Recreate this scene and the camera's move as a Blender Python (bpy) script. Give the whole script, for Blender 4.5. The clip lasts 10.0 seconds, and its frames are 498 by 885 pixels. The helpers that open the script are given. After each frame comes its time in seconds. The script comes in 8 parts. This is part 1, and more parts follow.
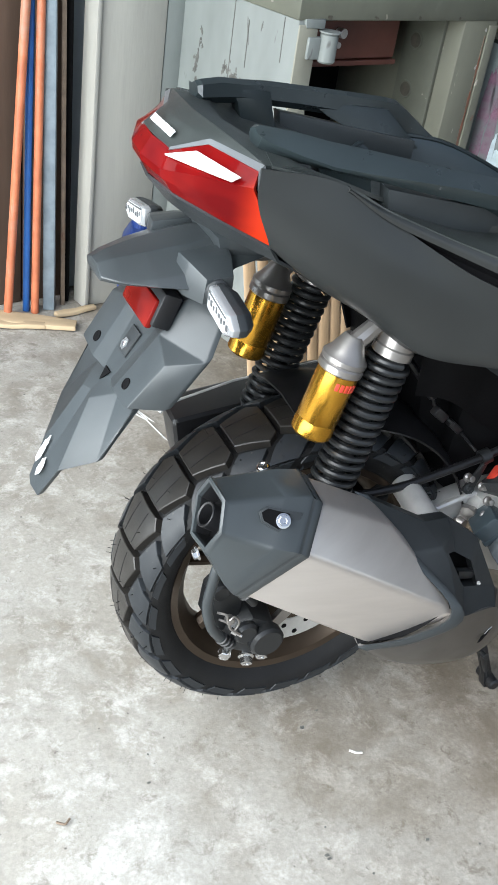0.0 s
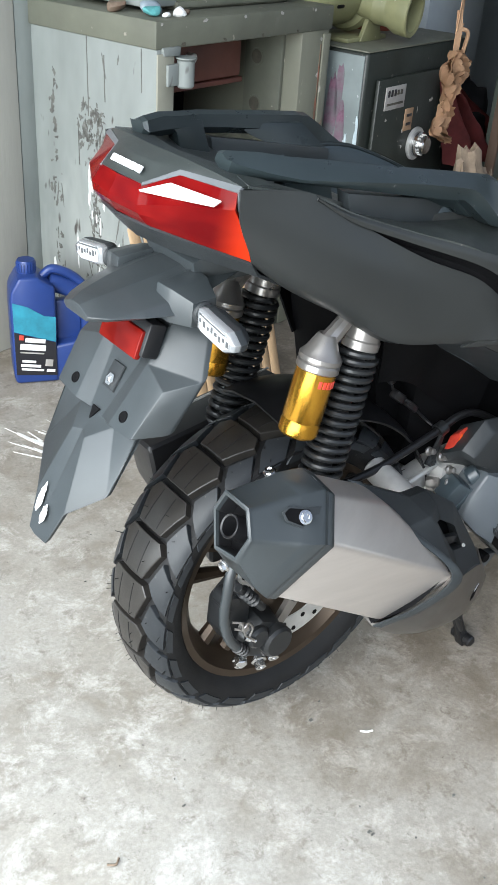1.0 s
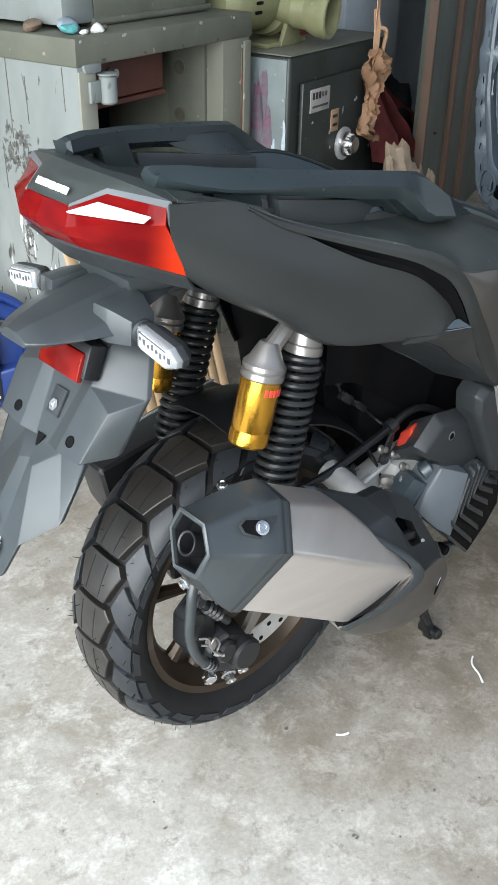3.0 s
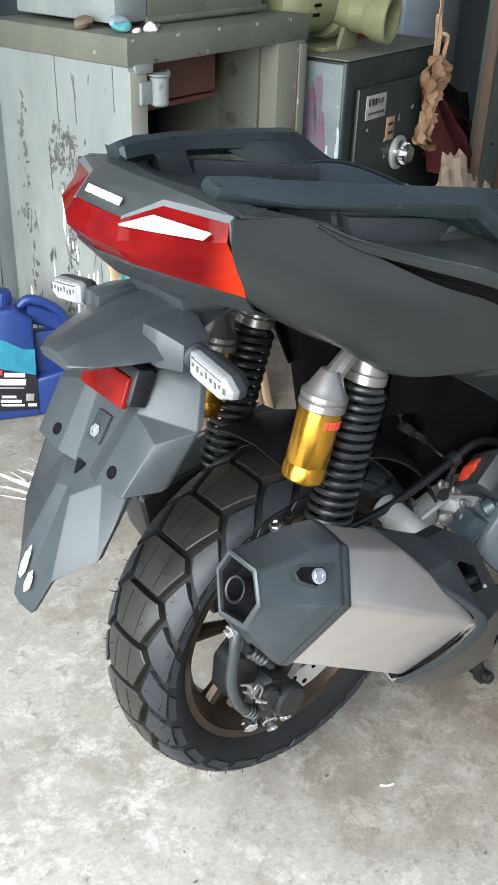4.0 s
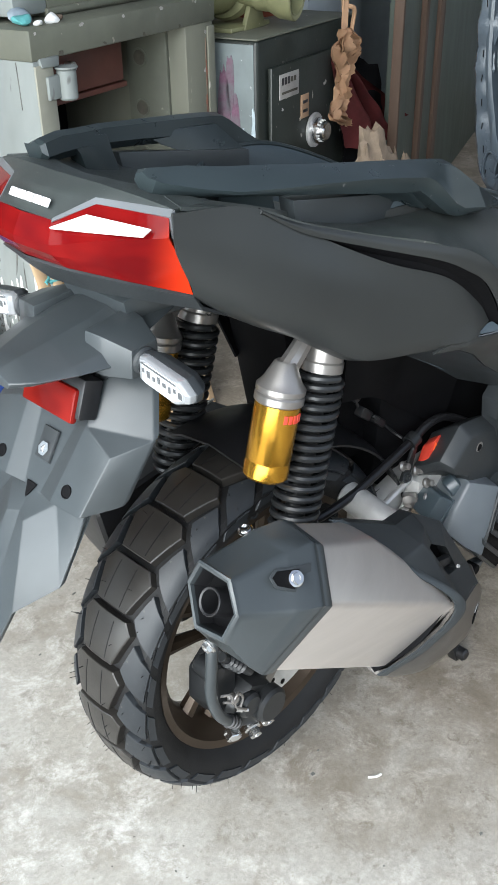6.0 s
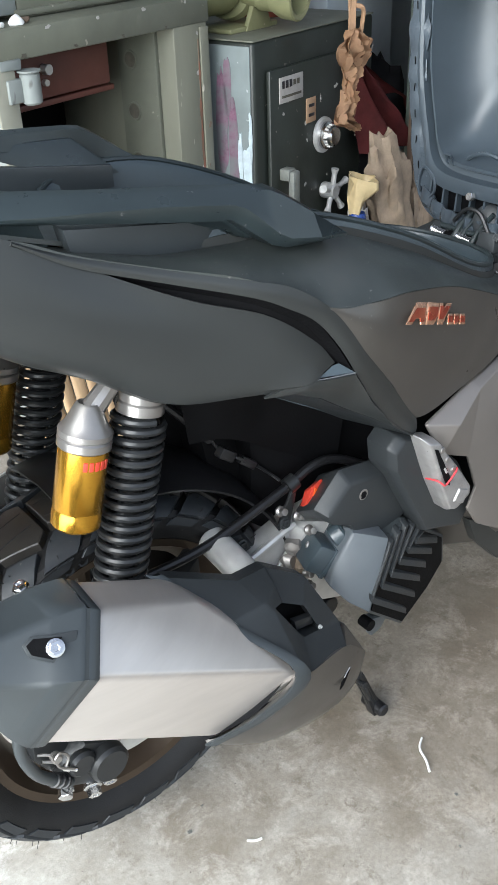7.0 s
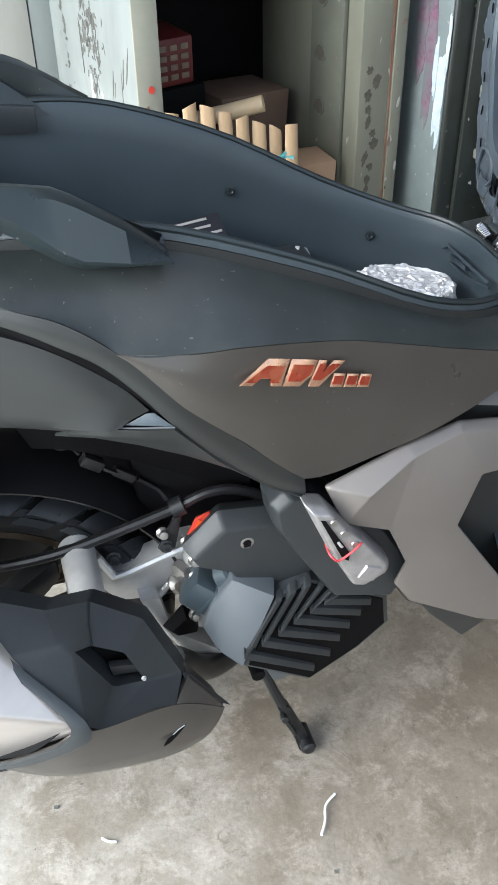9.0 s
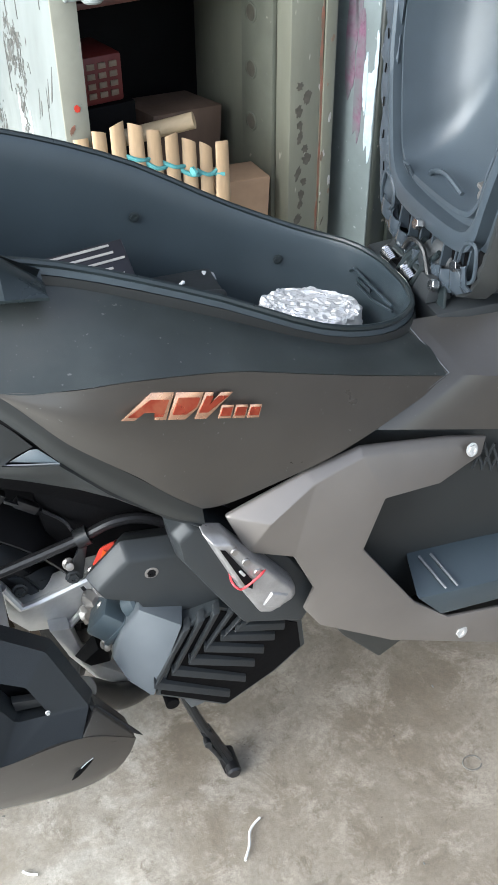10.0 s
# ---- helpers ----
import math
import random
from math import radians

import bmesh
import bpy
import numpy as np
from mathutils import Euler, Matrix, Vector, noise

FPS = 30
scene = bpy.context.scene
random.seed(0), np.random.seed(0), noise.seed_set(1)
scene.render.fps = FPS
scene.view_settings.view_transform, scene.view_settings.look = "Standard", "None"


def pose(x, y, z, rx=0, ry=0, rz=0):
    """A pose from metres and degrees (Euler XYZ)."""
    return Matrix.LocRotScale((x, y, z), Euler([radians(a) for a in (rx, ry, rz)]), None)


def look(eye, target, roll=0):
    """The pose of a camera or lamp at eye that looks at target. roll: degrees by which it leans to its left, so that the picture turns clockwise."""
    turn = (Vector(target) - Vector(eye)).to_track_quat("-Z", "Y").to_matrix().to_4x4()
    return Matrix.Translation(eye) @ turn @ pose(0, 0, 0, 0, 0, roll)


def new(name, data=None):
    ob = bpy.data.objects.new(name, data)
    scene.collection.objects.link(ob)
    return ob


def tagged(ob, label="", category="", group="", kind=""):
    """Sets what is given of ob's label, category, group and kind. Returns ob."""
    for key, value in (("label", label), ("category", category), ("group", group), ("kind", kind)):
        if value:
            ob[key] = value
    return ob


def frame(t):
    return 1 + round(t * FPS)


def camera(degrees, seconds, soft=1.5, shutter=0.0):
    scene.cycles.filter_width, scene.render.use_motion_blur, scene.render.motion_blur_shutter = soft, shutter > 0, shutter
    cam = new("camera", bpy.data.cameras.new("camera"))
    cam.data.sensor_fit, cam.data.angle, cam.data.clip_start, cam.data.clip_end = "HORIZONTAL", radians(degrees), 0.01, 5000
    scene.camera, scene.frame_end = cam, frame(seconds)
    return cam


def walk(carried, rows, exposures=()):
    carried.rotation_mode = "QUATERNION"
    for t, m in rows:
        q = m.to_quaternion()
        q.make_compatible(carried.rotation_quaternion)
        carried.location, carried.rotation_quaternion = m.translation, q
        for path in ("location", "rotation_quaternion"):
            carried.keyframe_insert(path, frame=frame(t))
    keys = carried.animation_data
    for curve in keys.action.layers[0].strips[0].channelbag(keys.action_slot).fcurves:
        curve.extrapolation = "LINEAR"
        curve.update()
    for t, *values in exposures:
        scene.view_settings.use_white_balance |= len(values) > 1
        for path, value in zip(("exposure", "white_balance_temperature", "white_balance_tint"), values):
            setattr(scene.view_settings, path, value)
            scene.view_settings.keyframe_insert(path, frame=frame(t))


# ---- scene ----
cam = camera(29.49, 10.0, 0.6)
PATH = [
    (0.0, (-0.5633, -0.8883, 1.1337), (0.0426, 0.2084, 0.3091), 9.41),
    (0.5, (-0.6545, -0.8806, 1.1382), (0.1249, 0.1409, 0.3642), 5.62),
    (1.0, (-0.7240, -0.8444, 1.1307), (0.0856, 0.1531, 0.3563), 4.29),
    (1.5, (-0.7094, -0.8480, 1.1310), (0.1158, 0.1379, 0.3582), 2.42),
    (2.0, (-0.7039, -0.8505, 1.1284), (0.1448, 0.1155, 0.3560), 0.24),
    (2.2, (-0.7012, -0.8569, 1.1329), (0.1537, 0.1049, 0.3622), -0.22),
    (3.5, (-0.7179, -0.8091, 1.1282), (0.1451, 0.1562, 0.3710), 2.39),
    (4.0, (-0.6723, -0.7535, 1.1156), (0.1589, 0.2382, 0.3569), 2.11),
    (4.5, (-0.7372, -0.6678, 1.1182), (0.2515, 0.1939, 0.3903), 5.59),
    (5.0, (-0.7772, -0.6244, 1.0945), (0.2309, 0.1964, 0.3462), 4.66),
    (5.2, (-0.7797, -0.6282, 1.0925), (0.2301, 0.1772, 0.3298), 3.90),
    (6.3, (-0.5650, -0.7455, 1.1056), (0.2948, 0.2112, 0.3339), -2.25),
    (6.5, (-0.4980, -0.7747, 1.0967), (0.3449, 0.1988, 0.3274), -2.27),
    (7.0, (-0.3840, -0.8128, 1.0942), (0.4036, 0.2009, 0.3183), -2.13),
    (7.5, (-0.2319, -0.7989, 1.0936), (0.5154, 0.2124, 0.2756), -1.66),
    (8.0, (-0.0502, -0.7654, 1.1208), (0.6283, 0.2212, 0.2173), -0.33),
    (8.5, (0.0442, -0.7903, 1.1327), (0.4611, 0.2994, 0.1899), -0.93),
    (9.0, (0.0952, -0.8163, 1.1382), (0.4295, 0.3005, 0.1943), -0.92),
    (9.5, (0.1282, -0.8253, 1.1396), (0.4820, 0.2860, 0.1962), -0.81),
    (10.0, (0.1626, -0.8205, 1.1511), (0.5480, 0.2863, 0.2149), -0.46),
]
walk(cam, [(t, look(e, g, r)) for t, e, g, r in PATH], exposures=[(0.0, 1.11), (3.5, 1.08), (4.5, 1.30), (5.0, 1.25), (6.5, 1.10), (7.0, 1.40), (7.5, 1.56), (8.0, 1.83), (9.0, 1.68), (9.5, 1.69), (10.0, 1.82)])

# ---- light ----
world = bpy.data.worlds.new("sky")
scene.world = world
world.use_nodes = True
wn = world.node_tree.nodes
sky = wn.new("ShaderNodeTexSky")
sky.sky_type = 'NISHITA'
sky.sun_disc = False
SUN_EL, SUN_AZ = 38.0, 250.0
sky.sun_elevation = radians(SUN_EL)
sky.sun_rotation = radians(SUN_AZ)
sky.air_density, sky.dust_density, sky.ozone_density = 1.0, 1.2, 1.0
pale = wn.new("ShaderNodeHueSaturation")      # thin cloud takes most of the blue out
pale.inputs["Saturation"].default_value = 0.62
world.node_tree.links.new(sky.outputs[0], pale.inputs["Color"])
world.node_tree.links.new(pale.outputs[0], wn["Background"].inputs[0])
wn["Background"].inputs[1].default_value = 0.125
sun_data = bpy.data.lights.new("sun", "SUN")
sun_data.energy = 0.35
sun_data.angle = radians(40)
sun_data.color = (1.0, 0.97, 0.92)
sun = new("sun", sun_data)
sa = radians(SUN_AZ)
sun.matrix_world = look((0, 0, 6), (-6 * math.sin(sa) / math.tan(radians(SUN_EL)), -6 * math.cos(sa) / math.tan(radians(SUN_EL)), 0))
scene.view_settings.exposure = 1.05
# added area fill lamp behind the scooter, standing in for daylight; no source seen
fill_light = bpy.data.lights.new("fill_light", "AREA")
fill_light.shape = 'RECTANGLE'
fill_light.size, fill_light.size_y = 2.6, 2.1
fill_light.energy = 64.0
fill_light.color = (0.90, 0.98, 1.02)
new("fill_light", fill_light).matrix_world = look((-1.60, -0.50, 1.20), (0.5, -0.1, 0.5))


# ---- materials ----
def mat(name, color, rough=0.5, metal=0.0, vary=0.12, scale=30.0, bump=0.0, bscale=200.0, color2=None, blend=0.0, spots=0.0, spotcol=(0.4, 0.38, 0.35), spotscale=60.0, coat=0.0, stretch=(1, 1, 1), spec=0.5):
    """Base colour with broad and fine variation, optional second colour in patches, optional small specks, and relief."""
    m = bpy.data.materials.new(name)
    m.use_nodes = True
    nt = m.node_tree
    b = nt.nodes["Principled BSDF"]
    b.inputs["Roughness"].default_value = rough
    b.inputs["Metallic"].default_value = metal
    b.inputs["Coat Weight"].default_value = coat
    b.inputs["Specular IOR Level"].default_value = spec
    tc = nt.nodes.new("ShaderNodeTexCoord")
    mp = nt.nodes.new("ShaderNodeMapping")
    mp.inputs["Scale"].default_value = stretch
    nt.links.new(tc.outputs["Object"], mp.inputs["Vector"])
    co = mp.outputs["Vector"]

    def nz(s, detail=4.0, rgh=0.6):
        n = nt.nodes.new("ShaderNodeTexNoise")
        n.inputs["Scale"].default_value, n.inputs["Detail"].default_value, n.inputs["Roughness"].default_value = s, detail, rgh
        nt.links.new(co, n.inputs["Vector"])
        return n.outputs["Fac"]

    def ramp(src, lo, hi):
        r = nt.nodes.new("ShaderNodeMapRange")
        r.inputs["From Min"].default_value, r.inputs["From Max"].default_value = lo, hi
        nt.links.new(src, r.inputs["Value"])
        return r.outputs["Result"]

    def mix(fac, a, c):
        x = nt.nodes.new("ShaderNodeMix")
        x.data_type = 'RGBA'
        if isinstance(fac, float):
            x.inputs[0].default_value = fac
        else:
            nt.links.new(fac, x.inputs[0])
        for sock, v in ((x.inputs[6], a), (x.inputs[7], c)):
            if isinstance(v, tuple):
                sock.default_value = (*v, 1)
            else:
                nt.links.new(v, sock)
        return x.outputs[2]
    dark = tuple(c * (1 - vary) for c in color)
    light = tuple(min(1, c * (1 + vary)) for c in color)
    out = mix(ramp(nz(scale), 0.3, 0.7), dark, light)
    if color2:
        out = mix(ramp(nz(scale * 0.25, 6.0, 0.7), 0.62 - blend, 0.72 - blend * 0.6), out, color2)
    if spots:
        out = mix(ramp(nz(spotscale, 2.0, 0.5), 0.74 - spots, 0.78 - spots), out, spotcol)
    nt.links.new(out, b.inputs["Base Color"])
    rr = nt.nodes.new("ShaderNodeMapRange")
    rr.inputs["To Min"].default_value, rr.inputs["To Max"].default_value = max(0.02, rough - 0.08), min(1, rough + 0.1)
    nt.links.new(nz(scale * 2.3), rr.inputs["Value"])
    nt.links.new(rr.outputs["Result"], b.inputs["Roughness"])
    if bump:
        bp = nt.nodes.new("ShaderNodeBump")
        bp.inputs["Strength"].default_value = bump
        bp.inputs["Distance"].default_value = 0.002
        nt.links.new(nz(bscale, 3.0), bp.inputs["Height"])
        nt.links.new(bp.outputs["Normal"], b.inputs["Normal"])
    return m


M = {}
M["plastic"] = mat("black_plastic", (0.0245, 0.0275, 0.0295), 0.40, vary=0.15, scale=9, bump=0.10, bscale=900, spec=0.3)
M["dusty"] = mat("dusty_plastic", (0.031, 0.0365, 0.0355), 0.36, vary=0.22, scale=16, bump=0.08, bscale=900, spots=0.035, spotcol=(0.11, 0.11, 0.105), spotscale=210, color2=(0.040, 0.042, 0.040), blend=0.08)
M["paint"] = mat("matte_dark_paint", (0.100, 0.093, 0.086), 0.30, metal=0.6, vary=0.08, scale=8, bump=0.02, bscale=1200, spots=0.01, spotcol=(0.16, 0.16, 0.155), spotscale=240)
M["fender"] = mat("grey_black_plastic", (0.031, 0.0365, 0.0395), 0.33, vary=0.14, scale=12, bump=0.05, bscale=1000)
M["shroud"] = mat("shroud_grey", (0.075, 0.086, 0.096), 0.38, vary=0.10, scale=12, bump=0.06, bscale=900)
M["rail"] = mat("rail_satin", (0.0175, 0.0245, 0.0265), 0.29, vary=0.12, scale=16, bump=0.02, bscale=900, spots=0.003, spotcol=(0.09, 0.09, 0.09), spotscale=160)
M["pan"] = mat("seat_pan_grey", (0.042, 0.055, 0.067), 0.36, vary=0.14, scale=10, bump=0.06, bscale=500)
M["vinyl"] = mat("folded_vinyl", (0.044, 0.056, 0.068), 0.24, vary=0.18, scale=18, bump=0.5, bscale=60)
# near-black for parts, and for sheets and fillers that stand in for shade
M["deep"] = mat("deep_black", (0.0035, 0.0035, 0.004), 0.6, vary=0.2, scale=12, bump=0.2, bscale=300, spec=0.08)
M["tub"] = mat("tub_plastic", (0.036, 0.0495, 0.0585), 0.31, vary=0.12, scale=8, bump=0.14, bscale=1100)
# carcass rubber darker than the tread: groove shade put into its colour
M["rubber"] = mat("tyre_rubber", (0.0065, 0.0065, 0.007), 0.6, vary=0.25, scale=25, bump=0.2, bscale=500, spots=0.03, spotcol=(0.04, 0.037, 0.034), spotscale=90, spec=0.35)
M["rubber_top"] = mat("tread_rubber", (0.019, 0.0215, 0.0245), 0.42, vary=0.2, scale=30, bump=0.05, bscale=600, spec=0.35, spots=0.03, spotcol=(0.06, 0.057, 0.05), spotscale=120)
M["rubber_crown"] = mat("worn_crown_rubber", (0.022, 0.0200, 0.0180), 0.34, vary=0.25, scale=30, bump=0.08, bscale=600, color2=(0.018, 0.017, 0.0165), blend=0.05, spec=0.4)
M["bronze"] = mat("bronze_rim", (0.060, 0.043, 0.030), 0.36, metal=0.6, vary=0.12, scale=20)
M["silver"] = mat("brushed_silver", (0.56, 0.52, 0.49), 0.32, metal=0.7, vary=0.05, scale=10, stretch=(1, 1, 6), bump=0.02, bscale=300)
M["trimgrey"] = mat("satin_trim_grey", (0.150, 0.160, 0.168), 0.40, metal=0.4, vary=0.06, scale=9, bump=0.02, bscale=1200)
M["matte"] = mat("matte_black_panel", (0.0205, 0.0225, 0.0225), 0.38, vary=0.10, scale=9, bump=0.03, bscale=1100, spec=0.45)
M["silver_paint"] = mat("matte_silver_paint", (0.212, 0.193, 0.178), 0.44, metal=0.6, vary=0.05, scale=7, bump=0.03, bscale=1300)
M["cup"] = mat("satin_aluminium", (0.30, 0.285, 0.272), 0.30, metal=0.75, vary=0.08, scale=30, bump=0.05, bscale=400)
M["alu"] = mat("cast_aluminium", (0.55, 0.55, 0.54), 0.34, metal=0.5, vary=0.12, scale=35, bump=0.15, bscale=500)
M["steel"] = mat("bright_steel", (0.62, 0.62, 0.62), 0.22, metal=1.0, vary=0.08, scale=40)
M["gold"] = mat("gold_anodised", (0.60, 0.31, 0.038), 0.22, metal=0.9, vary=0.06, scale=20)
M["spring"] = mat("spring_black", (0.014, 0.015, 0.016), 0.33, vary=0.15, scale=40, spec=0.4)
M["white"] = mat("white_print", (0.75, 0.75, 0.74), 0.45, vary=0.04, scale=40)
M["redprint"] = mat("red_print", (0.55, 0.05, 0.03), 0.45, vary=0.06, scale=40)
M["badge"] = mat("badge_red_copper", (0.40, 0.065, 0.035), 0.25, metal=0.7, vary=0.35, scale=25, color2=(0.55, 0.30, 0.16), blend=0.1)
M["copper"] = mat("copper_edge", (0.62, 0.36, 0.24), 0.25, metal=0.8, vary=0.2, scale=25)
M["orange"] = mat("orange_plastic", (0.75, 0.11, 0.02), 0.4, vary=0.06, scale=30)
M["foil"] = mat("foil", (0.72, 0.72, 0.73), 0.34, metal=0.45, vary=0.12, scale=90, bump=0.5, bscale=190)
M["hose"] = mat("hose_rubber", (0.010, 0.010, 0.011), 0.36, vary=0.15, scale=20, spec=0.4)
M["signalwhite"] = mat("silvered_reflector", (0.48, 0.49, 0.50), 0.3, metal=0.3, vary=0.2, scale=160)
M["signalgrey"] = mat("lamp_grey", (0.10, 0.105, 0.11), 0.3, metal=0.4, vary=0.3, scale=200)
M["redband"] = mat("red_band", (0.6, 0.05, 0.06), 0.5)


def lens(name, color, rough, trans, coat=0.3, inner=None, wing=None):
    m = bpy.data.materials.new(name)
    m.use_nodes = True
    b = m.node_tree.nodes["Principled BSDF"]
    b.inputs["Base Color"].default_value = (*color, 1)
    b.inputs["Roughness"].default_value = rough
    b.inputs["Transmission Weight"].default_value = trans
    b.inputs["IOR"].default_value = 1.49
    b.inputs["Coat Weight"].default_value = coat
    b.inputs["Coat Roughness"].default_value = 0.05
    b.inputs["Specular IOR Level"].default_value = 0.07 if trans == 0.0 else 0.5
    nt = m.node_tree
    tc = nt.nodes.new("ShaderNodeTexCoord")
    w = nt.nodes.new("ShaderNodeTexNoise")
    w.inputs["Scale"].default_value = 120
    bp = nt.nodes.new("ShaderNodeBump")
    bp.inputs["Strength"].default_value, bp.inputs["Distance"].default_value = 0.12, 0.001
    nt.links.new(tc.outputs["Object"], w.inputs["Vector"])
    nt.links.new(w.outputs["Fac"], bp.inputs["Height"])
    nt.links.new(bp.outputs["Normal"], b.inputs["Normal"])
    if inner:
        mp = nt.nodes.new("ShaderNodeMapping")
        mp.inputs["Scale"].default_value = (1.0, 1.0, 2.2)
        vo = nt.nodes.new("ShaderNodeTexNoise")
        vo.inputs["Scale"].default_value = 22
        vo.inputs["Detail"].default_value = 1.0
        mx = nt.nodes.new("ShaderNodeMix")
        mx.data_type = 'RGBA'
        mr = nt.nodes.new("ShaderNodeMapRange")
        mr.inputs["From Min"].default_value, mr.inputs["From Max"].default_value = 0.35, 0.68
        nt.links.new(tc.outputs["Object"], mp.inputs["Vector"])
        nt.links.new(mp.outputs["Vector"], vo.inputs["Vector"])
        nt.links.new(vo.outputs["Fac"], mr.inputs["Value"])
        nt.links.new(mr.outputs["Result"], mx.inputs[0])
        mx.inputs[6].default_value, mx.inputs[7].default_value = (*color, 1), (*inner, 1)
        out = mx.outputs[2]
        if wing:
            # orange glow towards the outer ends, put into the lens colour
            sx = nt.nodes.new("ShaderNodeSeparateXYZ")
            ab = nt.nodes.new("ShaderNodeMath")
            ab.operation = 'ABSOLUTE'
            ad = nt.nodes.new("ShaderNodeMath")
            ad.operation = 'MULTIPLY_ADD'
            ad.inputs[1].default_value = -0.45
            wr = nt.nodes.new("ShaderNodeMapRange")
            wr.interpolation_type = 'SMOOTHSTEP'
            wr.inputs["From Min"].default_value, wr.inputs["From Max"].default_value = -0.266, -0.234
            wm = nt.nodes.new("ShaderNodeMix")
            wm.data_type = 'RGBA'
            wm.inputs[7].default_value = (*wing, 1)
            nt.links.new(tc.outputs["Object"], sx.inputs[0])
            nt.links.new(sx.outputs["Y"], ab.inputs[0])
            nt.links.new(sx.outputs["Z"], ad.inputs[0])
            nt.links.new(ab.outputs[0], ad.inputs[2])
            nt.links.new(ad.outputs[0], wr.inputs["Value"])
            nt.links.new(wr.outputs["Result"], wm.inputs[0])
            nt.links.new(out, wm.inputs[6])
            out = wm.outputs[2]
        nt.links.new(out, b.inputs["Base Color"])
    return m


M["redlens"] = lens("red_lens", (0.088, 0.002, 0.003), 0.09, 0.0, 0.0, (0.135, 0.004, 0.004), (0.42, 0.026, 0.007))
M["reflector"] = lens("red_reflector", (0.10, 0.004, 0.003), 0.2, 0.0, 0.1, (0.17, 0.010, 0.007))
M["clearlens"] = lens("clear_lens", (0.30, 0.31, 0.32), 0.10, 0.35)
# pale colour of the sky reflection laid on the tail lamp
M["lampglint"] = lens("lamp_glint", (0.66, 0.63, 0.62), 0.1, 0.05)

# place


def concrete():
    """Worn concrete: broad warm and cool stains, pale scuffs, dark pits, fine grain."""
    m = bpy.data.materials.new("concrete_floor")
    m.use_nodes = True
    nt = m.node_tree
    b = nt.nodes["Principled BSDF"]
    tc = nt.nodes.new("ShaderNodeTexCoord")

    def nz(scale, detail=6.0, rgh=0.65, dist=0.0):
        n = nt.nodes.new("ShaderNodeTexNoise")
        n.inputs["Scale"].default_value, n.inputs["Detail"].default_value, n.inputs["Roughness"].default_value, n.inputs["Distortion"].default_value = scale, detail, rgh, dist
        nt.links.new(tc.outputs["Object"], n.inputs["Vector"])
        return n.outputs["Fac"]

    def rng(src, a, c, lo=0.0, hi=1.0):
        r = nt.nodes.new("ShaderNodeMapRange")
        for k, v in (("From Min", a), ("From Max", c), ("To Min", lo), ("To Max", hi)):
            r.inputs[k].default_value = v
        nt.links.new(src, r.inputs["Value"])
        return r.outputs["Result"]

    def mix(fac, a, c, mode='MIX'):
        x = nt.nodes.new("ShaderNodeMix")
        x.data_type, x.blend_type = 'RGBA', mode
        nt.links.new(fac, x.inputs[0])
        for sock, v in ((x.inputs[6], a), (x.inputs[7], c)):
            if isinstance(v, tuple):
                sock.default_value = (*v, 1)
            else:
                nt.links.new(v, sock)
        return x.outputs[2]
    out = mix(rng(nz(1.7), 0.35, 0.65), (0.36, 0.335, 0.29), (0.44, 0.43, 0.40))
    out = mix(rng(nz(4.5, 8.0, 0.72, 0.3), 0.46, 0.64), out, (0.27, 0.245, 0.205))
    out = mix(rng(nz(11.0, 9.0, 0.80, 0.35), 0.50, 0.62), out, (0.56, 0.545, 0.51))
    out = mix(rng(nz(27.0, 8.0, 0.80, 0.3), 0.54, 0.64), out, (0.255, 0.235, 0.20))
    out = mix(rng(nz(85.0, 3.0), 0.70, 0.75), out, (0.11, 0.10, 0.09))
    out = mix(rng(nz(150.0, 4.0, 0.8), 0.35, 0.65, 0.0, 0.42), out, (0.20, 0.187, 0.168))
    # browner towards +x; the multiply also paints in the shade round the scooter
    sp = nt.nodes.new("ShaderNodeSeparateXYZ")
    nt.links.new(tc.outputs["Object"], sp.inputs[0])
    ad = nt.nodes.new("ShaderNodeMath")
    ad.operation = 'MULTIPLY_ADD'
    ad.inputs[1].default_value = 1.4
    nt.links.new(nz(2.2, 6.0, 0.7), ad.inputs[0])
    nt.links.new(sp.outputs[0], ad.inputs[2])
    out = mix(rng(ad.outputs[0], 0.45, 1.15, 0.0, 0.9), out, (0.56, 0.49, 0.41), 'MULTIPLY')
    nt.links.new(out, b.inputs["Base Color"])
    nt.links.new(rng(nz(9.0), 0.3, 0.7, 0.55, 0.85), b.inputs["Roughness"])
    bp = nt.nodes.new("ShaderNodeBump")
    bp.inputs["Strength"].default_value, bp.inputs["Distance"].default_value = 0.55, 0.002
    nt.links.new(mix(rng(nz(30.0, 8.0, 0.75), 0.0, 1.0), (0.0, 0.0, 0.0), (1.0, 1.0, 1.0)), bp.inputs["Height"])
    nt.links.new(bp.outputs["Normal"], b.inputs["Normal"])
    return m


